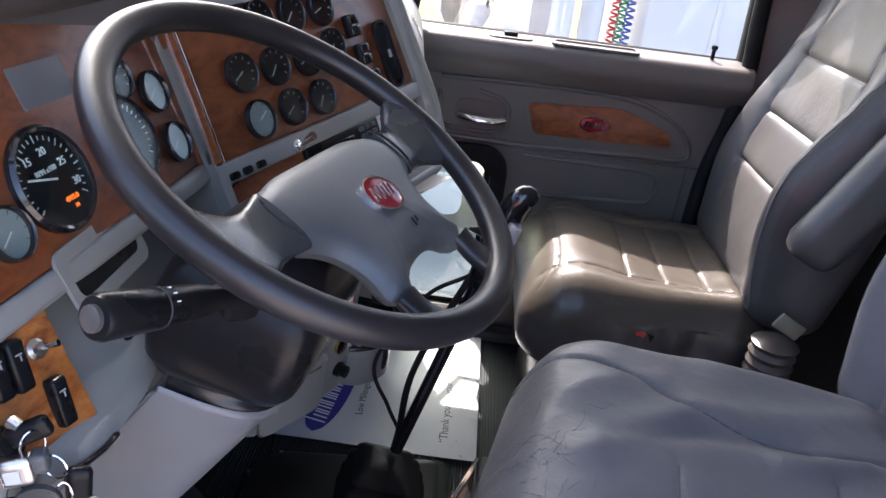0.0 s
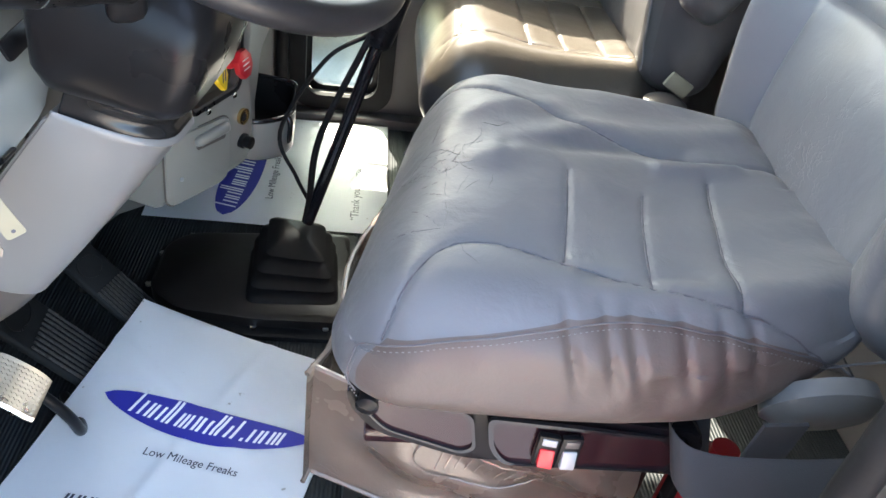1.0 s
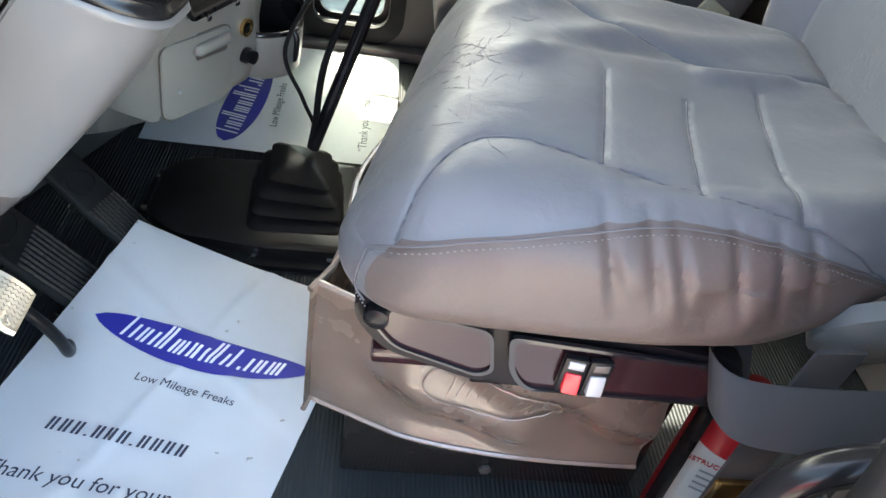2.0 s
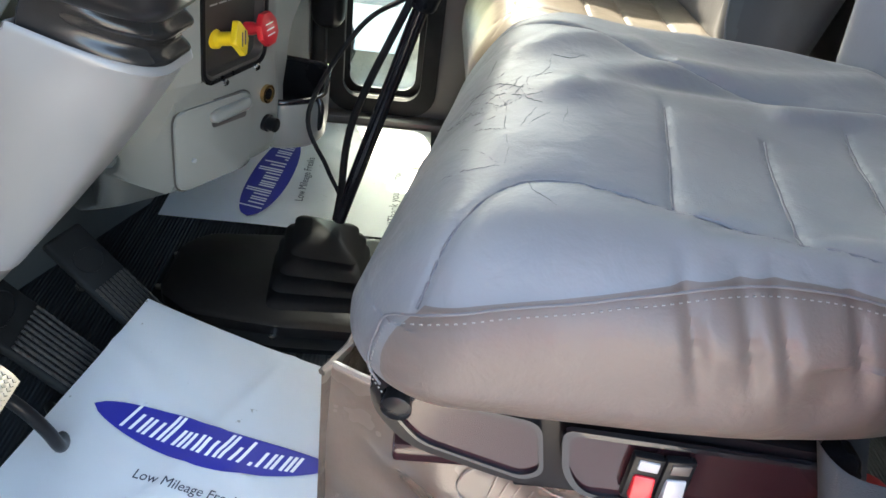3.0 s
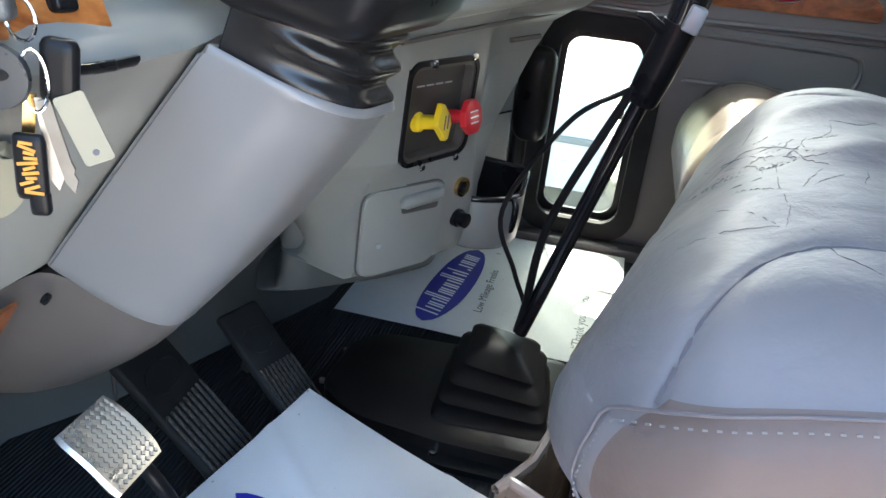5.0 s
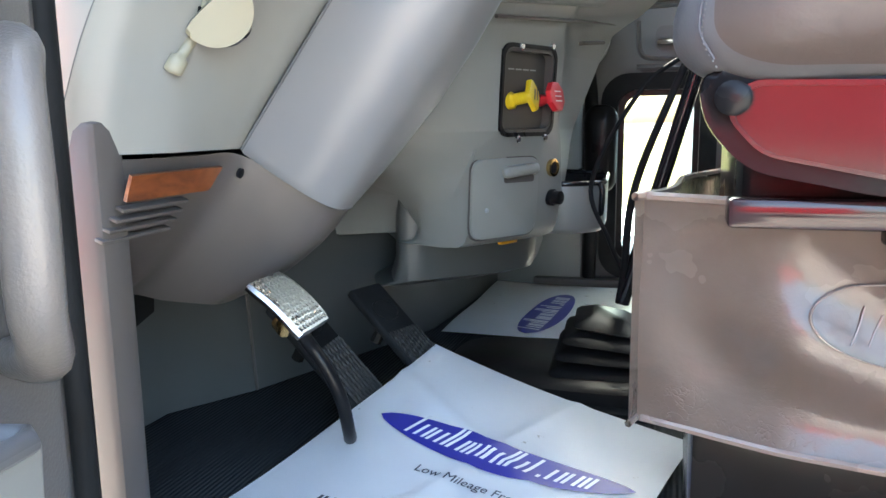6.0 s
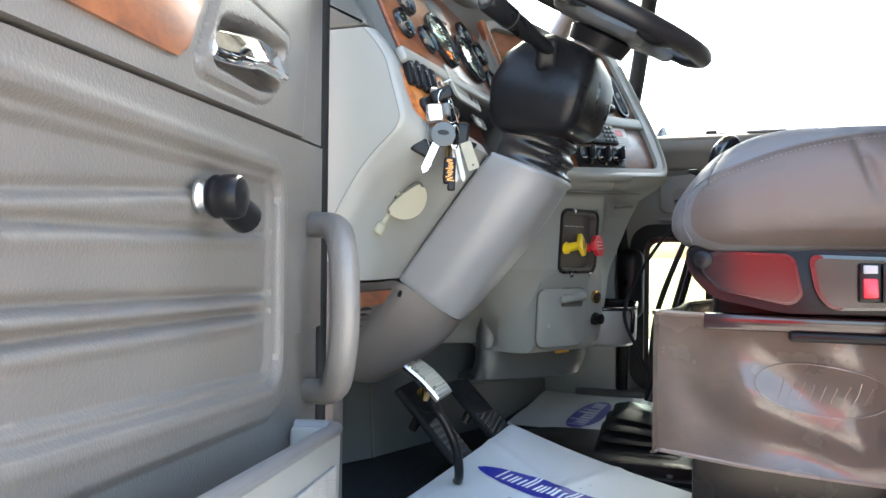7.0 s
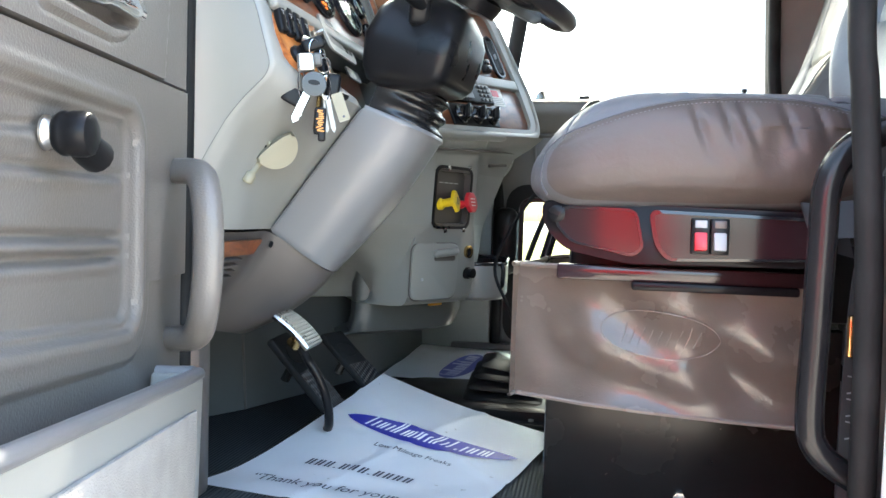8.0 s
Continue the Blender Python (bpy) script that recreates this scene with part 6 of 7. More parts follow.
    part("valve_plate", plate(rrect(0.132, 0.126, 0.015), 0.002, P(CN, 0, 0, -0.018), 0), BROWN_BLACK, fr, "dark recessed valve plate")
    for i in range(4):
        part("caption", box((0.016, 0.0022, 0.0004), P(CN, -0.030 + 0.020 * i, 0.034, -0.0158), 0), DIAL_GREY, fr)
    for p in ((0.129, 0.540, 0.567), (0.163, 0.619, 0.572), (0.148, 0.619, 0.422), (0.112, 0.552, 0.421)):
        q = CN.inverted() @ Vector(p)
        part("screw", lathe([(0.0062, 0), (0.0062, 0.003), (0.004, 0.005), (0.001, 0.005)], P(CN, q.x, q.y, 0.001), 12), CHROME, fr, "chrome screw")
    KY = axes((0.105, 0.554, 0.483), (0.2, 0.97, 0), (-0.2, 0, 1))
    yk = part("valve_stem", lathe([(0.014, -0.016), (0.014, 0.004), (0.010, 0.008), (0.010, 0.036)], KY, 14), YELLOW, fr, "yellow brake knob stem")
    part("yellow_knob", plate([(q.x, q.y) for q in section([Vector((0, 0.028, 0)), Vector((-0.023, 0, 0)), Vector((0, -0.028, 0)), Vector((0.023, 0, 0))], 0.006, 4)], 0.009, P(KY, 0, 0, 0.034), 0.003), YELLOW, yk, "yellow diamond brake knob")
    KR = axes((0.134, 0.616, 0.482), (0.3, 0.95, 0), (-0.2, 0, 1))
    rk = part("valve_stem", lathe([(0.010, -0.004), (0.010, 0.014), (0.008, 0.020), (0.008, 0.036)], KR, 14), RED, fr, "red brake knob stem")
    oct8 = [(0.026 * math.cos(radians(22.5 + 45 * i)), 0.026 * math.sin(radians(22.5 + 45 * i))) for i in range(8)]
    part("red_knob", plate(oct8, 0.010, P(KR, 0, 0, 0.034), 0.003), RED, rk, "red octagonal brake knob")
    for i in range(3):
        part("knob_caption", box((0.022, 0.0018, 0.0004), P(KR, 0, 0.008 - 0.008 * i, 0.0442), 0), WHITE, rk)
    for i in range(2):
        part("knob_caption", box((0.020, 0.0030, 0.0004), P(KY, 0.005 - 0.010 * i, 0, 0.0452) @ pose(0, 0, 0, 0, 0, 62), 0), INK_DARK, yk)
    # drawer, lighter and knob
    LN = axes((0.0995, 0.5495, 0.337), (0.576, 0.817, 0), (0.0, 0, 1))
    ol = [(p.x, p.y) for p in section([Vector((-0.080, 0.055, 0)), Vector((0.074, 0.055, 0)), Vector((0.062, -0.080, 0)), Vector((-0.086, -0.080, 0))], 0.024, 5)]
    part("drawer_gap", plate(ol, 0.002, P(LN, 0, 0, -0.0005), 0), GREY_DARK, t)
    dr = part("drawer_front", plate([(x * 0.972, y * 0.962) for x, y in ol], 0.006, P(LN, 0, 0, 0.000), 0.003, 3), GREY, t, "grey drawer front")
    part("drawer_grip", pillow((0.040, 0.010, 0.010), 0.009, 8, None, P(LN, 0.024, 0.032, 0.008) @ pose(0, 0, 0, -12, 0, 4)), GREY, dr)
    part("grip_slot", plate(rrect(0.068, 0.012, 0.005), 0.001, P(LN, 0.022, 0.018, 0.006), 0), GREY_DARK, dr, "dark hollow under the grip")
    part("drawer_screw", lathe([(0.004, 0), (0.004, 0.002), (0.001, 0.003)], P(LN, -0.050, -0.030, 0.006), 10), DIAL_GREY, dr)
    lm = axes((0.160, 0.641, 0.369), (0.424, 0.906, 0), (0, 0, 1))
    lg = part("lighter_socket", lathe([(0.0155, -0.004), (0.0155, 0.005), (0.0115, 0.006), (0.0115, -0.004), (0.001, -0.004)], P(lm, 0, 0, 0.0), 20), BRASS, t, "brass lighter socket")
    part("lighter_hole", plate(oval(0.019, 0.019, 20), 0.0006, P(lm, 0, 0, 0.0035), 0), GLOSS, lg)
    part("round_knob", lathe([(0.015, -0.006), (0.015, 0.004), (0.012, 0.006), (0.012, 0.018), (0.001, 0.019)], P(lm, 0.0, -0.052, 0.000), 18), BLACK, t, "small black knob")
    # open cup tray at the console's end: grey outside, black inside
    plan = [(0.120, 0.690), (0.176, 0.674), (0.226, 0.700), (0.246, 0.735), (0.240, 0.855), (0.120, 0.875)]

    def tray_ring(z, inset):
        c = Vector((0.185, 0.775, 0))
        return section([Vector((x, y, 0)) + (c - Vector((x, y, 0))).normalized() * inset + Vector((0, 0, z + 0.10 * max(0.0, y - 0.76) * (z > 0.3))) for x, y in plan], 0.022, 4)

    ch = part("cup_tray", loft([tray_ring(0.243, 0.030), tray_ring(0.246, 0.012), tray_ring(0.256, 0.003), tray_ring(0.328, 0.0), tray_ring(0.336, 0.002)], None, False), GREY, t, "grey cup tray")
    part("cup_well", loft([tray_ring(0.336, 0.0085), tray_ring(0.275, 0.012), tray_ring(0.262, 0.03), tray_ring(0.260, 0.06)], None, False), BLACK, ch, "black inside of the tray")
    part("cup_rim", tube(tray_ring(0.337, 0.004), 0.0052, 10, None, True), GLOSS, ch, "glossy black rim")
    part("cup_clip", tube(smooth_path([(0.236, 0.712, 0.338), (0.241, 0.708, 0.325), (0.240, 0.712, 0.300), (0.237, 0.722, 0.280), (0.228, 0.724, 0.276)], 5), 0.0055, 10), GLOSS, ch, "glossy black clip")
    part("under_lamp", box((0.010, 0.044, 0.006), Matrix.Translation((0.086, 0.616, 0.239)) @ pose(0, 0, 0, 0, 0, -28), 0.002), plain("amber_lens", (0.8, 0.35, 0.03), 0.3), t, "small amber courtesy lamp")
    # lower ducts behind the pedals
    foot = [(-0.095, 0.560), (-0.060, 0.570), (0.045, 0.665), (0.115, 0.755), (0.10, 0.95), (-0.16, 0.95), (-0.14, 0.66)]
    # heater box and kick board carry the footwell's shade in their colour
    part("lower_duct", loft([section([Vector((x - dx, y, z)) for x, y in foot], 0.03, 4) for z, dx in ((0.44, 0.0), (0.20, 0.005), (0.168, 0.015), (0.158, 0.05))]), TAUPE_DARK, t, "grey heater box, darkened for the shade under the dash")
    line = [(-0.392, -0.10), (-0.385, 0.27), (-0.306, 0.40), (-0.130, 0.85), (-0.10, 1.36)]
    wall = [Vector((x, y, 0)) for x, y in line] + [Vector((x - 0.02, y, 0)) for x, y in reversed(line)]
    part("kick_board", loft([[p + Vector((-0.06 * z, 0, z)) for p in wall] for z in (0.001, 0.24, 0.42)]), TAUPE_DARK, t, "grey kick board, darkened for the footwell shade")
    part("kick_seam", tube([Vector((-0.304, 0.402, 0.002)), Vector((-0.322, 0.402, 0.30))], 0.003, 6), GREY_DARK, t)


dashboard()


# ---- floor things ----
def shift_lever():
    t = thing("shift_lever", "black gear lever with folded rubber boot and air lines", "gear lever", "", (0.27, 0.62, 0))
    a, b = Vector((0.285, 0.655, 0.13)), Vector((0.425, 0.628, 0.640))
    pts = smooth_path([a, a.lerp(b, 0.5) + Vector((0, 0, 0.0)), b], 6)
    part("rod", tube(pts, 0.0125, 14), GLOSS, t, "black steel rod")
    d = (b - a).normalized()
    part("sleeve", tube([b - d * 0.105, b - d * 0.10, b - d * 0.06, b + d * 0.01], [0.020, 0.0225, 0.0245, 0.0245], 16), BLACK, t, "black plastic sleeve")
    k = smooth_path([b - d * 0.03, b + d * 0.020, b + d * 0.058 + Vector((-0.002, 0, 0)), b + d * 0.078 + Vector((0.010, 0.002, 0.001)), b + d * 0.072 + Vector((0.022, 0.004, 0))], 6)
    rs = [0.018 + 0.008 * math.sin(math.pi * min(1, i / (len(k) - 1)) ** 0.9) for i in range(len(k))]
    kn = part("knob", tube(k, rs, 16, None, False, 0.85), GLOSS, t, "glossy black shift knob")
    part("range_switch", box((0.022, 0.026, 0.034), Matrix.Translation(b + d * 0.02 + Vector((0.010, -0.026, 0))) @ pose(0, 0, 0, 0, 15, 0), 0.004), DIAL_GREY, kn, "grey range selector")
    part("splitter_tab", tube([b + d * 0.0 + Vector((-0.02, -0.012, 0)), b + d * 0.012 + Vector((-0.045, -0.022, 0.004)), b + d * 0.014 + Vector((-0.060, -0.026, 0.004))], [0.008, 0.007, 0.003], 10), BLACK, kn)
    for off, r in (((0.0, -0.013, 0.0), 0.006), ):
        l2 = smooth_path([b - d * 0.08 + Vector((-0.018, -0.008, 0)), a.lerp(b, 0.42) + Vector((-0.040, -0.006, 0)), a + d * 0.06 + Vector((-0.014, -0.004, 0)), a + Vector((-0.006, 0, 0))], 8)
        part("air_line", tube(l2, 0.0065, 10), RUBBER, t, "black air line")
    l3 = smooth_path([b - d * 0.085 + Vector((-0.020, -0.004, 0)), b - d * 0.15 + Vector((-0.080, 0.0, 0.0)), a.lerp(b, 0.42) + Vector((-0.115, -0.004, 0.0)), a.lerp(b, 0.22) + Vector((-0.055, -0.004, 0)), a + d * 0.05 + Vector((-0.012, 0, 0)), a], 8)
    part("air_line", tube(l3, 0.0040, 8), RUBBER, t, "thin looping air line")
    # boot of folded rubber
    rings = []
    n = 4
    ca, cb = Vector((0.264, 0.588, 0.034)), Vector((0.266, 0.642, 0.116))
    for i in range(n):
        for g, sc in ((0.0, 0.74), (0.06, 0.94), (0.17, 1.05), (0.38, 1.03), (0.66, 0.88), (0.98, 0.72)):
            f = (i + g) / n
            c = ca.lerp(cb, f)
            h = (0.088 - 0.020 * f - 0.030 * f ** 3) * sc
            ring = section([Vector((-h, -h, 0)), Vector((h, -h, 0)), Vector((h, h, 0)), Vector((-h, h, 0))], h * 0.26, 4)
            sag = 0.006 * sc * (1 - f)
            rings.append([c + pose(0, 0, 0, 5 * f, 10 * f, 4) @ (p + Vector((0, 0, -sag * max(0.0, 1 - min(abs(p.x), abs(p.y)) / (0.6 * h))))) for p in ring])
    part("boot", loft(rings), BOOT, t, "folded black rubber boot")


shift_lever()


def tunnel_cover():
    t = thing("tunnel_cover", "raised black gearbox cover plate with bolts on the floor", "cover plate", "", (0.15, 0.6, 0))
    poly = section([Vector((-0.030, 0.515, 0)), Vector((-0.028, 0.685, 0)), Vector((0.02, 0.742, 0)), Vector((0.40, 0.785, 0)), Vector((0.42, 0.435, 0)), Vector((0.215, 0.430, 0)), Vector((0.045, 0.450, 0))], 0.03, 4)
    pts = [(p.x, p.y) for p in poly]
    part("flange", plate(pts, 0.010, Matrix.Translation((0, 0, 0.0)), 0.003), RUBBER, t)
    c = (0.14, 0.60)
    sm = [((x - c[0]) * 0.90 + c[0], (y - c[1]) * 0.84 + c[1]) for x, y in pts]
    sm2 = [((x - c[0]) * 0.86 + c[0], (y - c[1]) * 0.78 + c[1]) for x, y in pts]
    part("raised_plate", loft([[Vector((x, y, 0.008)) for x, y in sm], [Vector((x, y, 0.030)) for x, y in sm], [Vector((x, y, 0.036)) for x, y in sm2]]), PLATE, t, "satin black raised plate")
    for x, y in ((0.085, 0.447), (0.20, 0.452), (0.34, 0.462), (-0.022, 0.56), (-0.018, 0.662), (0.03, 0.732), (0.2, 0.755)):
        part("bolt", lathe([(0.0065, 0), (0.0065, 0.005), (0.001, 0.006)], Matrix.Translation((x, y, 0.010)), 8), STEEL, t, "small steel bolt")


tunnel_cover()


def pedals():
    t = thing("clutch_pedal", "bright steel clutch pedal pad on a black arm", "pedal")
    m = axes((-0.050, 0.072, 0.246), (0.0, 1, 0.02), (-0.72, 0.03, 0.62))
    rows = []
    for j in range(9):
        v = -0.041 + 0.01025 * j
        k = 1 - 0.08 * (abs(v) / 0.041) ** 6
        rows.append([m @ Vector((u, v, 0.005 * (1 - (v / 0.044) ** 2) + dz)) for u, dz in ((-0.036 * k, -0.006), (-0.0385 * k, 0.0), (-0.035 * k, 0.004), (0.035 * k, 0.004), (0.0385 * k, 0.0), (0.036 * k, -0.006))])
    pad = part("pad", loft(rows), STEEL, t, "bright steel pad")
    b = None
    for i in range(9):
        for j in range(11):
            u, v = -0.028 + 0.007 * i, -0.035 + 0.007 * j
            b = box((0.0042, 0.0042, 0.002), m @ Matrix.Translation((u, v, 0.0045 + 0.005 * (1 - (v / 0.044) ** 2))) @ pose(0, 0, 0, 0, 0, 45), 0, 1, b)
    part("grip_studs", b, STEEL, pad, "", False)
    part("bracket", tube([m @ Vector((-0.018, -0.012, -0.004)), m @ Vector((-0.016, -0.018, -0.018)), m @ Vector((-0.006, -0.006, -0.022))], 0.009, 10), BRASS, t)
    part("arm", tube(smooth_path([m @ Vector((0, -0.010, -0.010)), Vector((-0.048, 0.112, 0.190)), Vector((-0.029, 0.120, 0.156)), Vector((-0.014, 0.127, 0.115)), Vector((-0.014, 0.145, 0.068)), Vector((-0.035, 0.190, 0.035)), Vector((-0.085, 0.26, 0.012))], 6), 0.0085, 12), BLACK, t, "black pedal arm")
    # brake and throttle treadles
    for name, lab, p0, p1, w in (("brake_pedal", "ribbed black rubber brake treadle", (-0.188, 0.300, 0.190), (-0.035, 0.310, 0.016), 0.105), ("throttle_pedal", "ribbed black rubber throttle treadle", (-0.128, 0.462, 0.176), (0.055, 0.400, 0.020), 0.075)):
        q = thing(name, lab, "pedal")
        a, c = Vector(p0), Vector(p1)
        d = (c - a).normalized()
        sd = Vector((-d.y, d.x, 0)).normalized()
        mm = axes((a + c) / 2, sd, -d)
        L = (c - a).length
        part("treadle", box((w, L, 0.016), mm, 0.006, 3), RUBBER, q)
        for i in range(9):
            part("rib", box((0.0042, L * 0.55, 0.005), mm @ Matrix.Translation((-w * 0.42 + w * 0.105 * i, -L * 0.18, 0.009)), 0.0015), PEDAL_RUBBER, q, "worn rubber rib")
        part("badge", ringplate(oval(w * 0.72, 0.045), oval(w * 0.64, 0.038), 0.002, mm @ Matrix.Translation((0, L * 0.27, 0.008))), RUBBER, q, "moulded oval")
        part("hinge", box((w * 0.7, 0.03, 0.03), Matrix.Translation(c + Vector((0.0, 0, -0.004))), 0.006), BLACK, q)
        part("bracket", tube([a.lerp(c, 0.25) + Vector((0, 0, -0.01)), a.lerp(c, 0.35) + Vector((-0.035, 0, -0.03))], 0.010, 8), METAL_BLACK, q)


pedals()


# ---- paper floor mats ----
def mat_sheet(t, corners, height, n=64):
    A, B, C, D = [Vector((*c, 0)) for c in corners]      # A to D along the print, A to B down the sheet

    def at(a, b, up=0.0):
        p = (A * (1 - a) + D * a) * (1 - b) + (B * (1 - a) + C * a) * b
        return Vector((p.x, p.y, height(p.x, p.y) + up))
    bm = bmesh.new()
    lo = [[bm.verts.new(at(i / n, j / n, 0.0)) for j in range(n + 1)] for i in range(n + 1)]
    for i in range(n):
        for j in range(n):
            bm.faces.new((lo[i][j], lo[i + 1][j], lo[i + 1][j + 1], lo[i][j + 1]))
    bmesh.ops.solidify(bm, geom=bm.faces[:], thickness=0.0012)
    sheet = part("sheet", bm, PAPER, t, "white coated paper sheet")
    return sheet, at


def print_shape(name, poly, at, mat, parent, up, label=""):
    """A printed area, given in the sheet's own coordinates."""
    bm = bmesh.new()
    vs = [bm.verts.new((a, b, 0)) for a, b in poly]
    bm.faces.new(vs)
    bmesh.ops.triangulate(bm, faces=bm.faces[:])
    bmesh.ops.subdivide_edges(bm, edges=bm.edges[:], cuts=3, use_grid_fill=True)
    for v in bm.verts:
        v.co = at(v.co.x, v.co.y, up)
    return part(name, bm, mat, parent, label)


def print_band(name, top, bot, at, mat, parent, up, label="", n=28):
    """A printed area between two curves over a."""
    bm = bmesh.new()
    rows = []
    for i in range(n + 1):
        a0, b0, b1 = top(i / n)[0], top(i / n)[1], bot(i / n)[1]
        rows.append([bm.verts.new(at(a0, b0 + (b1 - b0) * k / 4, up)) for k in range(5)])
    for p, q in zip(rows, rows[1:]):
        for k in range(4):
            bm.faces.new((p[k], q[k], q[k + 1], p[k + 1]))
    return part(name, bm, mat, parent, label)


STROKES = ((1, 1.3), (1, 0.8), (2, 0.8), (1, 0.8), (2, 1.3), (3, 0.8), (2, 0.8), (1, 0.8), (2, 1.3), (1, 0.8), (1, 1.2), (1, 0.2), (1, 0.8), (2, 0.8), (3, 0.8))


def letter_shapes(a0, a1, b_of, size, at, parent, up, mat, strokes=STROKES, lean=0.25):
    """Plain leaning bars in place of lettering, in clusters of so many strokes of one height."""
    total = sum(k + 0.55 for k, tall in strokes)
    step, pos = (a1 - a0) / total, 0.0
    for count, tall in strokes:
        for i in range(count):
            a = a0 + (pos + i + 0.5) * step
            h = size * tall
            b = b_of((a - a0) / (a1 - a0))
            w, k = step * 0.30, lean * h
            print_shape("print_bar", [(a - w - k * 0.5, b + size * 0.45), (a + w - k * 0.5, b + size * 0.45), (a + w + k * 0.5, b + size * 0.45 - h), (a - w + k * 0.5, b + size * 0.45 - h)], at, mat, parent, up)
        pos += count + 0.55


def print_text(body, size, at, a, b, along, down, parent, up, mat):
    """Lettering laid on a sheet; along and down are the sheet's side lengths."""
    bm = text_mesh(body, size, Matrix(), 0.0)
    for v in bm.verts:
        v.co = at(a + v.co.x / along, b - v.co.y / down, up)
    return part("print_text", bm, mat, parent, "", False)


def driver_mat():
    t = thing("paper_floor_mat", "white paper mat with blue oval logo in the driver's footwell", "floor mat", "paper floor mats", (0.1, 0.15, 0))

    def height(x, y):
        d = math.hypot(x - 0.015, y - 0.414)
        f = max(0.0, 1 - d / 0.44)
        fold = 0.0028 * math.exp(-((0.62 * (x - 0.16) + 0.78 * (y - 0.20)) / 0.010) ** 2) + 0.0022 * math.exp(-((0.88 * (x - 0.10) - 0.47 * (y - 0.10)) / 0.009) ** 2)
        return 0.006 + fold + 0.098 * f ** 1.35 + 0.004 * math.sin(x * 14 + y * 9) * (1 - f) * max(0, min(1, (y + 0.1) * 3))
    sheet, at = mat_sheet(t, ((0.015, 0.414), (-0.172, -0.060), (0.275, -0.125), (0.405, 0.350)), height)
    mid = lambda f: 0.365 + 0.040 * math.sin(math.pi * f) - 0.015 * f
    hw = lambda f: 0.064 * max(0, 1 - (2 * f - 1) ** 2) ** 0.68
    A = lambda f: 0.115 + 0.83 * f
    print_band("logo_oval", lambda f: (A(f), mid(f) - hw(f)), lambda f: (A(f), mid(f) + hw(f)), at, INK_BLUE, sheet, 0.0016, "blue oval logo")
    letter_shapes(A(0.16), A(0.88), lambda f: mid(0.16 + 0.72 * f), 0.066, at, sheet, 0.0026, INK_WHITE)
    print_text("Low Mileage Freaks", 0.019, at, 0.56, 0.53, 0.43, 0.50, sheet, 0.0018, INK_DARK)
    letter_shapes(0.23, 0.69, lambda f: 0.72, 0.044, at, sheet, 0.0018, INK_DARK, [(2, 0.9)] * 3 + [(1, 0.12)] + [(2, 0.9)] * 3 + [(1, 0.12)] + [(2, 0.9)] * 4, 0.1)
    print_text("\u201cThank you for your", 0.031, at, 0.42, 0.87, 0.43, 0.50, sheet, 0.0018, INK_DARK)
    return t


driver_mat()


def passenger_mat():
    t = thing("paper_floor_mat", "white paper mat with blue oval logo in the passenger footwell", "floor mat", "paper floor mats", (0.2, 1.0, 0))
    height = lambda x, y: 0.012 + 0.030 * max(0, (0.02 - x)) ** 1.2 + 0.002 * math.sin(x * 11 + y * 17)
    sheet, at = mat_sheet(t, ((-0.095, 0.790), (0.46, 0.790), (0.46, 1.315), (-0.095, 1.315)), height)
    L = 0.525
    A = lambda f: (0.815 + 0.378 * f - 0.79) / L
    mid = lambda f: (0.080 + 0.034 * f + 0.095) / 0.555
    hw = lambda f: 0.083 * math.sqrt(max(0, 1 - (2 * f - 1) ** 2))
    print_band("logo_oval", lambda f: (A(f), mid(f) - hw(f)), lambda f: (A(f), mid(f) + hw(f)), at, INK_BLUE, sheet, 0.0016, "blue oval logo")
    letter_shapes(A(0.10), A(0.90), lambda f: mid(0.1 + 0.8 * f), 0.078, at, sheet, 0.0026, INK_WHITE)
    print_text("Low Mileage Freaks", 0.025, at, 0.40, 0.485, L, 0.555, sheet, 0.0018, INK_DARK)
    print_text("\u201cThank you for your", 0.029, at, 0.32, 0.86, L, 0.555, sheet, 0.0018, INK_DARK)


passenger_mat()


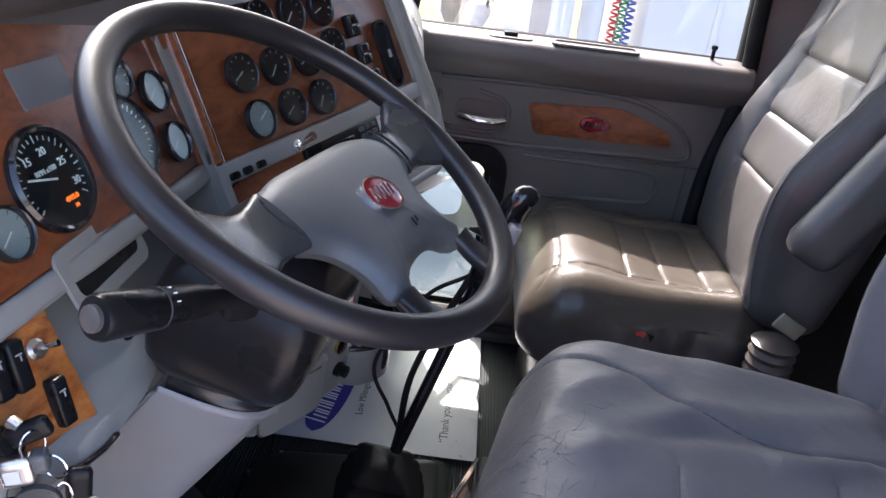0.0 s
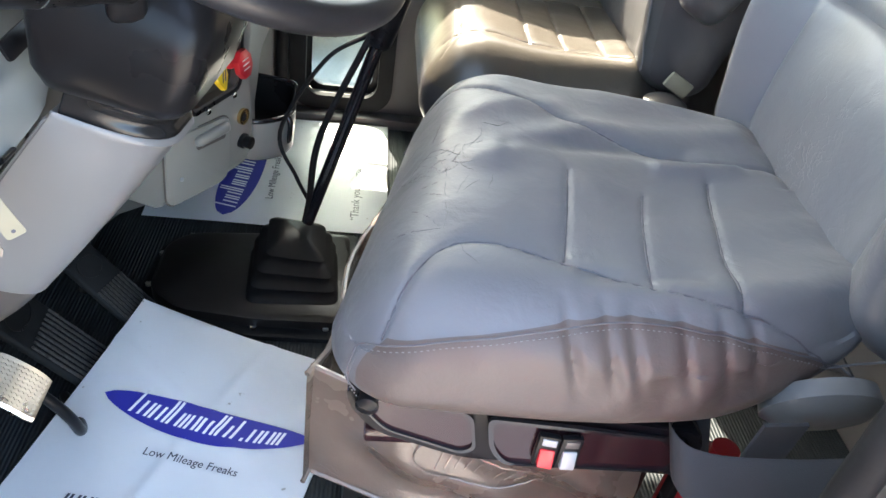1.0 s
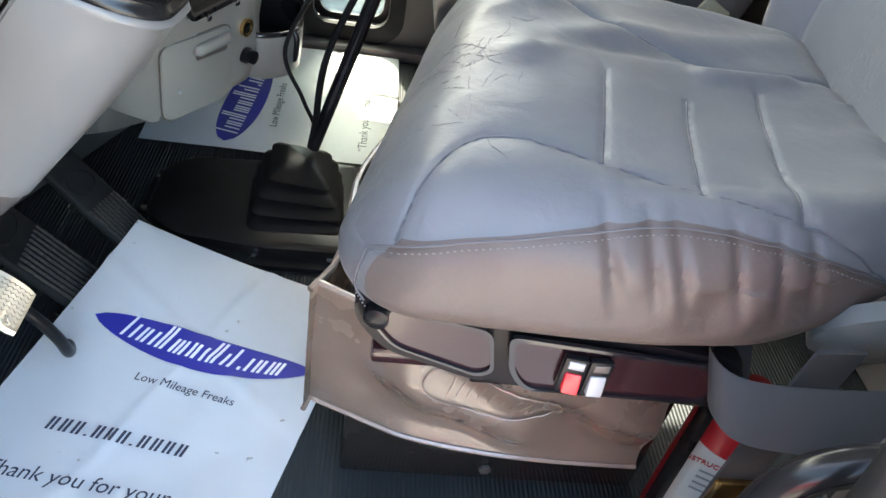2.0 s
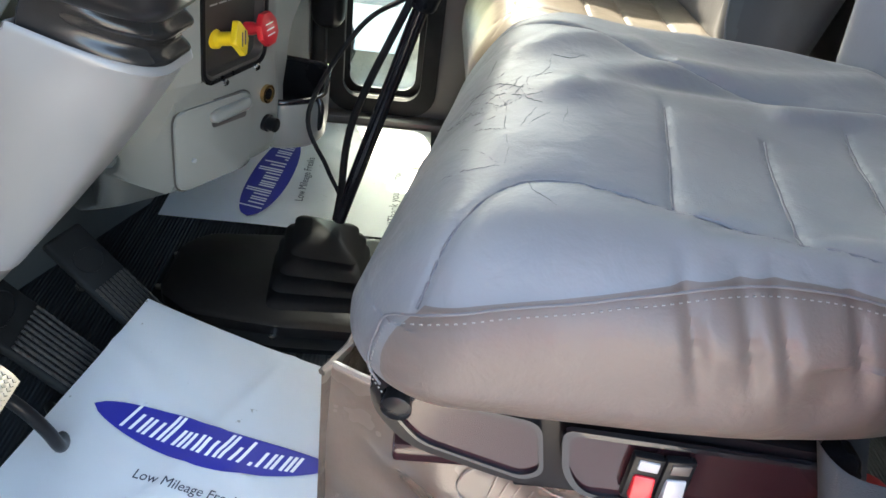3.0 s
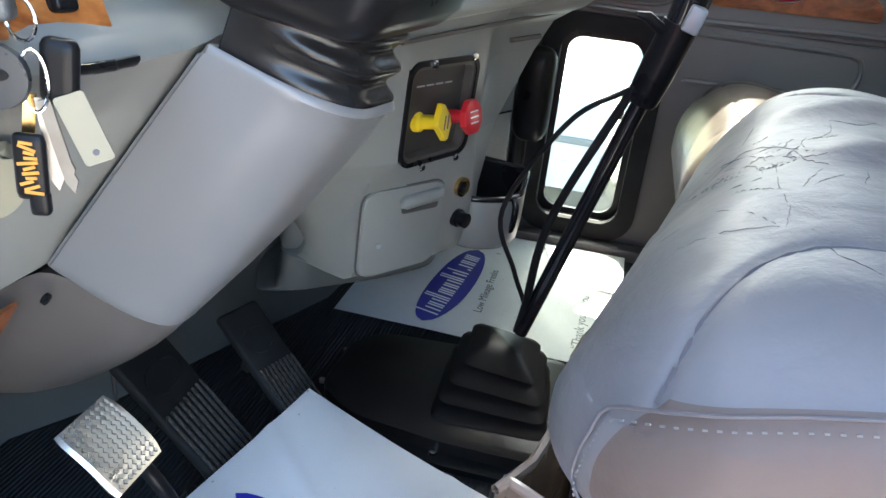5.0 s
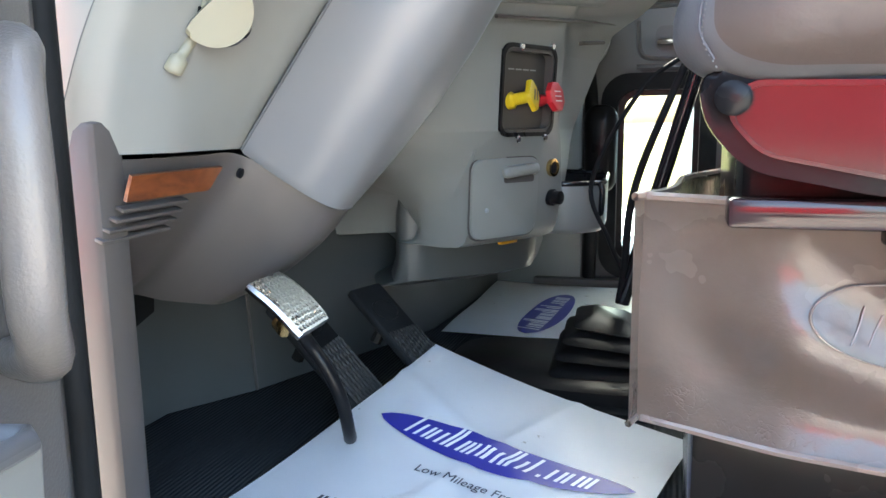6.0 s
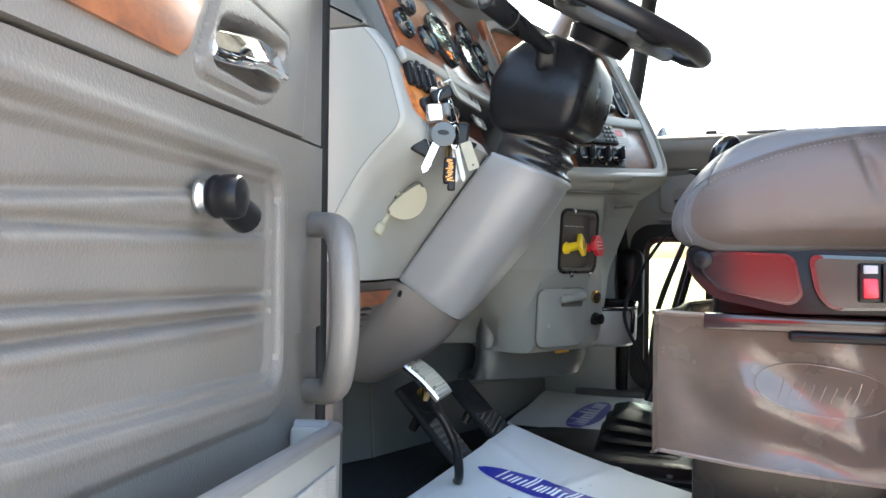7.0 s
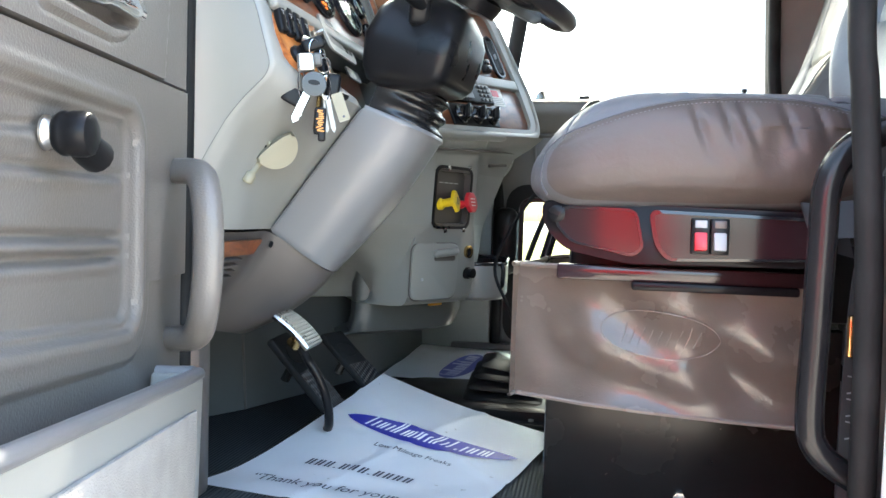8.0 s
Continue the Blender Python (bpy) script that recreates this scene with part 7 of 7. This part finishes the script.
# ---- keys ----
def keys():
    t = thing("key_bunch", "bunch of keys with fobs hanging from the ignition", "keys")
    K = axes((0.0214, -0.0696, 0.714), (0.94, 0.34, 0), (0, 0, 1))       # x across, y up, z toward the door

    def M(x, y, z, roll=0, tip=0):
        return K @ Matrix.Translation((x, y, z)) @ pose(0, 0, 0, 0, tip, 0) @ pose(0, 0, 0, 0, 0, roll)

    def hoop(x, y, z, a, b, yaw):
        m = M(x, y, z, 0, yaw)
        part("ring", tube([m @ Vector((a * math.cos(i * math.pi / 14), b * math.sin(i * math.pi / 14), 0)) for i in range(28)], 0.0011, 6, None, True), CHROME, t, "steel split ring")

    blade = [(-0.0045, 0.018), (0.0045, 0.018), (0.0045, -0.008), (0.0056, -0.011), (0.0038, -0.013), (0.0050, -0.016), (0, -0.021), (-0.0045, -0.016)]
    part("ignition_key", pillow((0.018, 0.010, 0.006), 0.005, 8, None, M(0.0, -0.001, -0.004, 22)), BLACK, t, "black key head")
    part("key_shaft", tube([K @ Vector((-0.014, 0.006, -0.010)), K @ Vector((-0.006, 0.003, -0.004))], 0.006, 12), STEEL, t)
    hoop(0.003, -0.010, 0.004, 0.010, 0.015, 35)
    hoop(0.017, -0.034, 0.004, 0.011, 0.012, -25)
    hoop(0.021, -0.068, 0.006, 0.007, 0.018, 20)
    hoop(-0.016, -0.064, 0.004, 0.009, 0.020, 55)
    fob = part("silver_fob", pillow((0.0135, 0.0140, 0.008), 0.005, 8, None, M(-0.010, -0.032, 0.006, 6)), STEEL, t, "small silver fob")
    part("fob_label", box((0.012, 0.013, 0.0008), M(-0.013, -0.033, 0.0145, 6), 0), SILVER, fob, "pale square label")
    part("fob_cap", pillow((0.007, 0.010, 0.008), 0.004, 6, None, M(0.007, -0.026, 0.004, 6)), PAD, fob)
    head = part("key_head", lathe([(0.0185, -0.003), (0.0195, 0.0), (0.0185, 0.003), (0.001, 0.0038)], M(0.003, -0.065, 0.012), 26), SPOKE, t, "blue-grey rubber key head")
    part("head_mark", plate(oval(0.018, 0.008), 0.0006, M(0.003, -0.063, 0.0155, -5), 0), BLACK, head)
    part("key_blade", plate([(1.25 * x, 1.5 * y) for x, y in blade], 0.0024, M(-0.015, -0.096, 0.010, -24), 0), STEEL, t, "steel key blade", False)
    part("black_fob", pillow((0.011, 0.020, 0.006), 0.006, 8, None, M(0.032, -0.064, -0.004, -6)), BLACK, t, "black remote fob")
    part("leather_tab", pillow((0.020, 0.013, 0.003), 0.003, 8, None, M(-0.025, -0.084, -0.006, -28)), BLACK, t, "black leather tab")
    tag = part("white_tag", plate(rrect(0.018, 0.044, 0.002), 0.0016, M(0.044, -0.096, 0.0, 20, 10), 0.0004), CREAM, t, "worn beige key tag", False)
    part("tag_hole", plate(oval(0.004, 0.004, 12), 0.0006, M(0.044, -0.096, 0.0, 20, 10) @ Matrix.Translation((0, -0.015, 0.0015)), 0), INK_DARK, tag)
    amber = part("amber_tag", pillow((0.0095, 0.021, 0.004), 0.004, 8, None, M(0.013, -0.120, 0.006, -2)), BLACK, t, "black tag with amber print")
    random.seed(3)
    for i in range(11):
        part("tag_print", box((random.uniform(0.006, 0.013), 0.0019, 0.0006), M(0.013 + random.uniform(-0.002, 0.002), -0.104 - 0.0031 * i, 0.0102, random.uniform(-25, 25)), 0), AMBER, amber)
    part("tag_foot", pillow((0.006, 0.008, 0.004), 0.003, 6, None, M(0.016, -0.143, 0.006)), BLACK, amber)
    for i, (x, r) in enumerate(((0.029, 12), (0.022, 4), (0.008, -8))):
        part("key_blade", plate([(0.8 * x0, 1.5 * y0) for x0, y0 in blade], 0.002, M(x, -0.106, 0.001 - 0.004 * i, r, 15 * i), 0), BRASS if i == 2 else KEY_STEEL, t, "worn key blade", False)


keys()


# ---- grab rail, belt ----
rail = smooth_path([(0.80, -0.315, 0.565), (0.75, -0.308, 0.556), (0.715, -0.305, 0.535), (0.697, -0.305, 0.50), (0.694, -0.305, 0.44), (0.692, -0.305, 0.34), (0.690, -0.305, 0.25), (0.697, -0.305, 0.215), (0.725, -0.305, 0.190), (0.77, -0.308, 0.170), (0.82, -0.315, 0.165)], 6)
gr = thing("grab_rail", "glossy black steel grab rail beside the driver's seat", "grab rail")
part("bar", tube(rail, 0.0150, 16), RAIL, gr)
for z in (0.565, 0.165):
    part("foot", lathe([(0.026, 0), (0.026, 0.006), (0.017, 0.010)], Matrix.Translation((0.775 if z > 0.3 else 0.79, -0.312, z - 0.004)) @ pose(0, 0, 0, 0, -90, 0), 16), METAL_BLACK, gr, "round mounting foot")
bt = thing("seat_belt", "dark webbing seat belt with a stitched anchor beside the seat", "seat belt", "", (0.79, -0.06, 0))


def webbing(pts, wide, name, label=""):
    """A strap through points, each with the way of its width."""
    rows = []
    for p, w in pts:
        p, w = Vector(p), Vector(w).normalized() * wide / 2
        rows.append((p, w))
    P = smooth_path([r[0] for r in rows], 6)
    Q = smooth_path([r[0] + r[1] for r in rows], 6)
    th = Vector((0, 0.0018, 0.0006))
    part(name, loft([[2 * a - b - th, b - th, b + th, 2 * a - b + th] for a, b in zip(P, Q)]), BELT, bt, label)


webbing([((0.780, -0.118, 0.440), (-0.1, 0.45, 0.9)), ((0.735, -0.130, 0.452), (-0.1, 0.5, 0.85)), ((0.716, -0.158, 0.462), (-0.1, 0.6, 0.75)), ((0.732, -0.190, 0.462), (-0.1, 0.65, 0.75)), ((0.79, -0.205, 0.470), (-0.1, 0.65, 0.75)), ((0.88, -0.215, 0.490), (-0.1, 0.65, 0.75)), ((0.98, -0.22, 0.52), (-0.1, 0.65, 0.75))], 0.056, "webbing", "dark woven webbing")
webbing([((0.815, -0.165, 0.52), (1, 0, 0.1)), ((0.790, -0.180, 0.40), (1, 0, 0.1)), ((0.782, -0.185, 0.26), (1, 0, 0)), ((0.78, -0.19, 0.12), (1, 0, 0))], 0.046, "webbing")
part("anchor", box((0.046, 0.010, 0.052), Matrix.Translation((0.784, -0.190, 0.322)), 0.003), BRASS, bt, "brass-coloured belt anchor")
for i in range(6):
    part("stitch", box((0.036, 0.001, 0.0016), Matrix.Translation((0.781, -0.1905, 0.20 + 0.014 * i)) @ pose(0, 0, 0, 0, 12 if i % 2 else -12, 0), 0), DIAL_GREY, bt)
fx = thing("fire_extinguisher", "red fire extinguisher with a white instruction label behind the skirt", "fire extinguisher", "", (0.80, -0.05, 0))
part("cylinder", lathe([(0.048, 0.0), (0.052, 0.01), (0.052, 0.235), (0.040, 0.265), (0.018, 0.28), (0.018, 0.30)], Matrix.Translation((0.870, -0.045, 0.03)), 28), RED, fx, "red steel cylinder")
lb = part("label", loft([[Vector((0.870 + 0.0528 * math.cos(radians(a)), -0.045 + 0.0528 * math.sin(radians(a)), z)) for a in range(180, 341, 10)] for z in (0.10, 0.245)], None, False, False), WHITE, fx, "white instruction label")
part("label_text", text_mesh("INSTRUCTIONS", 0.011, axes((0.838, -0.0905, 0.228), (0.9, -0.43, 0), (0, 0, 1))), RED, lb)
for i in range(4):
    part("label_line", box((0.05, 0.0006, 0.003), Matrix.Translation((0.850, -0.0962, 0.212 - 0.012 * i)) @ pose(0, 0, 0, 0, 0, -25), 0), DIAL_GREY, lb)
part("bracket", box((0.012, 0.02, 0.30), Matrix.Translation((0.800, -0.075, 0.17)), 0.003), BLACK, fx, "black bracket")


# ---- outside ----
def side_mirror():
    t = thing("side_mirror", "round chrome convex mirror outside the passenger window", "mirror")
    m = axes((0.295, 1.83, 0.875), (0.75, 0.66, 0), (0, 0, 1))
    part("bowl", lathe([(0.001, -0.06), (0.06, -0.055), (0.10, -0.02), (0.105, 0.0), (0.10, 0.003)], m, 32), CHROME, t, "chrome mirror bowl")
    part("face", lathe([(0.098, 0.003), (0.06, 0.014), (0.001, 0.020)], m, 32), plain("mirror", (0.9, 0.9, 0.9), 0.01, 1.0), t, "convex mirror face")
    part("arm", tube([Vector((0.29, 1.86, 0.86)), Vector((0.20, 1.75, 0.72)), Vector((0.10, 1.46, 0.70))], 0.009, 8), CHROME, t)


side_mirror()


def white_tractor():
    t = thing("white_tractor", "white tractor unit parked beside the passenger side", "truck", "", (0.9, 5.5, -1.25))
    part("cab", loft([section([Vector((x, 5.0, z0)), Vector((x, 7.3, z0)), Vector((x, 7.3, z1)), Vector((x, 5.0, z1))], 0.12, 4) for x, z0, z1 in ((0.44, -0.55, 0.9), (0.50, -0.55, 1.5), (0.60, -0.55, 2.2), (0.70, -0.55, 2.5))]), WHITE_PAINT, t, "white cab body")
    part("mirror_housing", box((0.17, 0.10, 0.55), Matrix.Translation((0.72, 4.72, 0.62)), 0.05, 4), WHITE_PAINT, t, "white mirror housing")
    part("mirror_glass", plate(rrect(0.13, 0.48, 0.04), 0.004, axes((0.72, 4.668, 0.62), (1, 0, 0), (0, 0, 1)), 0.001), DIAL_GREY, t, "grey mirror glass")
    part("fairing", plate([(0.70, -0.5), (0.98, -0.5), (0.96, 2.4), (0.70, 2.5)], 0.05, axes((0, 5.02, 0), (1, 0, 0), (0, 0, 1)), 0.01), WHITE_PAINT, t, "white side fairing")
    part("stack", tube([Vector((1.12, 5.15, -0.4)), Vector((1.12, 5.15, 2.2))], 0.085, 18), WHITE_PAINT, t, "white painted exhaust guard")
    part("fuel_tank", tube([Vector((0.5, 5.1, -0.75)), Vector((1.25, 5.1, -0.75))], 0.30, 24), CHROME, t, "polished fuel tank")
    part("frame", box((3.0, 0.9, 0.25), Matrix.Translation((1.9, 6.1, -0.55)), 0.02), METAL_BLACK, t)
    for x in (1.9, 3.1):
        for y in (5.2, 7.05):
            w = part("wheel", lathe([(0.30, -0.14), (0.50, -0.14), (0.52, -0.08), (0.52, 0.08), (0.50, 0.14), (0.30, 0.14)], axes((x, y, -0.73), (1, 0, 0), (0, 0, 1)), 28), RUBBER, t, "black tyre")
            part("rim", lathe([(0.29, -0.10), (0.30, 0.12), (0.20, 0.05), (0.10, 0.09), (0.001, 0.09)], axes((x, y, -0.73), (1, 0, 0), (0, 0, 1)), 24), CHROME, w)
    for k, col in enumerate((RED, plain("green_hose", (0.02, 0.22, 0.12), 0.4), plain("blue_hose", (0.03, 0.08, 0.4), 0.4))):
        pts = [Vector((1.29 + 0.055 * k + 0.03 * math.cos(i * 0.9), 5.2 + 0.03 * math.sin(i * 0.9), 0.95 - i * 0.007)) for i in range(110)]
        part("air_hose", tube(pts, 0.009, 6), col, t, "coiled air hose")


white_tractor()


def pickup():
    t = thing("pickup", "white pickup parked low beside the tractor unit", "pickup", "", (-1.6, 5.4, -1.25))
    side = [(-3.9, -0.95), (-3.9, -0.40), (-3.4, -0.36), (-2.9, -0.32), (-2.3, 0.10), (-0.9, 0.12), (-0.55, -0.30), (0.30, -0.34), (0.36, -0.42), (0.36, -0.95)]
    part("body", loft([section([Vector((x, y, z)) for x, z in side], 0.10, 4) for y in (4.55, 4.60, 6.2, 6.25)]), WHITE_PAINT, t, "white painted body")
    for x0, x1, x2, x3 in ((-2.62, -2.24, -1.62, -1.62), (-1.54, -1.54, -0.98, -0.76)):
        part("side_window", plate([(p.x, p.y) for p in section([Vector((x0, -0.27, 0)), Vector((x3, -0.27, 0)), Vector((x2, 0.05, 0)), Vector((x1, 0.05, 0))], 0.05, 3)], 0.012, axes((0, 4.556, 0), (1, 0, 0), (0, 0, 1)), 0.002), LCD, t, "dark side window")
    part("trim_line", box((4.1, 0.02, 0.05), Matrix.Translation((-1.78, 4.545, -0.60)), 0.008), DIAL_GREY, t, "grey rubbing strip")
    for x in (-3.05, -0.35):
        for y in (4.66, 6.14):
            w = part("wheel", lathe([(0.20, -0.11), (0.34, -0.11), (0.36, -0.07), (0.36, 0.07), (0.34, 0.11), (0.20, 0.11)], axes((x, y, -0.89), (1, 0, 0), (0, 0, 1)), 26), RUBBER, t, "black tyre")
            part("rim", lathe([(0.20, -0.08), (0.21, 0.08), (0.12, 0.05), (0.001, 0.06)], axes((x, y, -0.89), (1, 0, 0), (0, 0, 1)), 20), STEEL, w)


pickup()


def trailer(name, label, paint, x0, x1, y, z0, z1, deep):
    t = thing(name, label, "trailer", "", ((x0 + x1) / 2, y, -1.25))
    b = box((x1 - x0, deep, z1 - z0), Matrix.Translation(((x0 + x1) / 2, y, (z0 + z1) / 2)), 0.03)
    body = part("body", b, paint, t)
    side = -1 if y > 0 else 1
    for i in range(int((x1 - x0) / 0.6)):
        part("side_post", box((0.04, 0.02, z1 - z0 - 0.2), Matrix.Translation((x0 + 0.5 + 0.6 * i, y + side * (deep / 2 + 0.008), (z0 + z1) / 2)), 0.004), paint, body)
    part("rail", box((x1 - x0, 0.03, 0.10), Matrix.Translation(((x0 + x1) / 2, y + side * (deep / 2 + 0.012), z0 + 0.05)), 0.005), STEEL, body)
    for x in (x1 - 1.2, x1 - 2.5):
        part("wheel", lathe([(0.02, -0.14), (0.50, -0.14), (0.52, -0.08), (0.52, 0.08), (0.50, 0.14), (0.02, 0.14)], axes((x, y + side * (deep / 2 - 0.25), -0.73), (1, 0, 0), (0, 0, 1)), 24), RUBBER, t, "black tyre")
    part("landing_leg", box((0.12, 0.12, z0 + 1.25), Matrix.Translation((x0 + 2.0, y + side * (deep / 2 - 0.3), (z0 - 1.25) / 2)), 0.01), METAL_BLACK, t)


trailer("white_trailer", "long white box trailer parked behind the white tractor", WHITE_PAINT, 1.50, 13.0, 6.35, -0.1, 2.9, 2.5)
trailer("red_trailer", "red box trailer parked across from the open door", RED_PAINT, -11.0, 0.5, -8.5, -0.1, 1.7, 2.5)


def exhaust_stack():
    t = thing("exhaust_stack", "chrome exhaust stack of a truck parked farther off", "exhaust stack", "", (1.7, 9.0, -1.25))
    part("pipe", tube([Vector((2.05, 10.0, -1.25)), Vector((2.05, 10.0, 2.95))], 0.075, 16), CHROME, t)
    part("cap", tube([Vector((2.05, 10.0, 2.95)), Vector((2.05, 10.0, 3.12))], 0.10, 16), METAL_BLACK, t, "dark rain cap")


def tree():
    random.seed(5)
    base = Vector((-4.0, 38.0, -1.25))
    t = thing("tree", "yellow-green tree at the edge of the yard", "tree", "", base)
    part("trunk", tube([base, base + Vector((0.1, 0, 2.0)), base + Vector((0.0, 0.2, 4.5))], [0.28, 0.20, 0.08], 10), BARK, t)
    for i in range(6):
        a = i * 1.05
        part("limb", tube([base + Vector((0, 0, 2.0 + 0.3 * i)), base + Vector((1.4 * math.cos(a), 1.4 * math.sin(a), 3.4 + 0.35 * i))], [0.09, 0.03], 6), BARK, t)
    verts, faces = [], []
    for i in range(2600):
        a, r = random.random() * 6.283, random.random() ** 0.5
        h = random.random()
        w = 2.0 * math.sin(math.pi * (0.12 + 0.85 * h)) * (0.75 + 0.35 * math.sin(a * 3 + h * 9))
        p = base + Vector((r * w * math.cos(a), r * w * math.sin(a), 2.1 + 3.6 * h))
        u = Vector((random.uniform(-1, 1), random.uniform(-1, 1), random.uniform(-1, 1))).normalized() * 0.13
        v = u.orthogonal().normalized() * 0.08
        k = len(verts)
        verts += [p - u, p + v, p + u, p - v]
        faces.append((k, k + 1, k + 2, k + 3))
    me = bpy.data.meshes.new("crown")
    me.from_pydata([tuple(v) for v in verts], [], faces)
    me.materials.append(LEAF)
    c = new("crown", me)
    c.parent = t
    tagged(c, "yellow-green leaves", "", "", "stuff")


exhaust_stack()
tree()
grass_bm = bmesh.new()
bmesh.ops.create_grid(grass_bm, x_segments=1, y_segments=1, size=1)
grass_bm.transform(Matrix.Translation((-30, 60, -1.24)) @ Matrix.Diagonal((90, 45, 1, 1)))
solid("ground_grass", grass_bm, GRASS, "dry yellow grass beyond the yard", "grass", "structure")
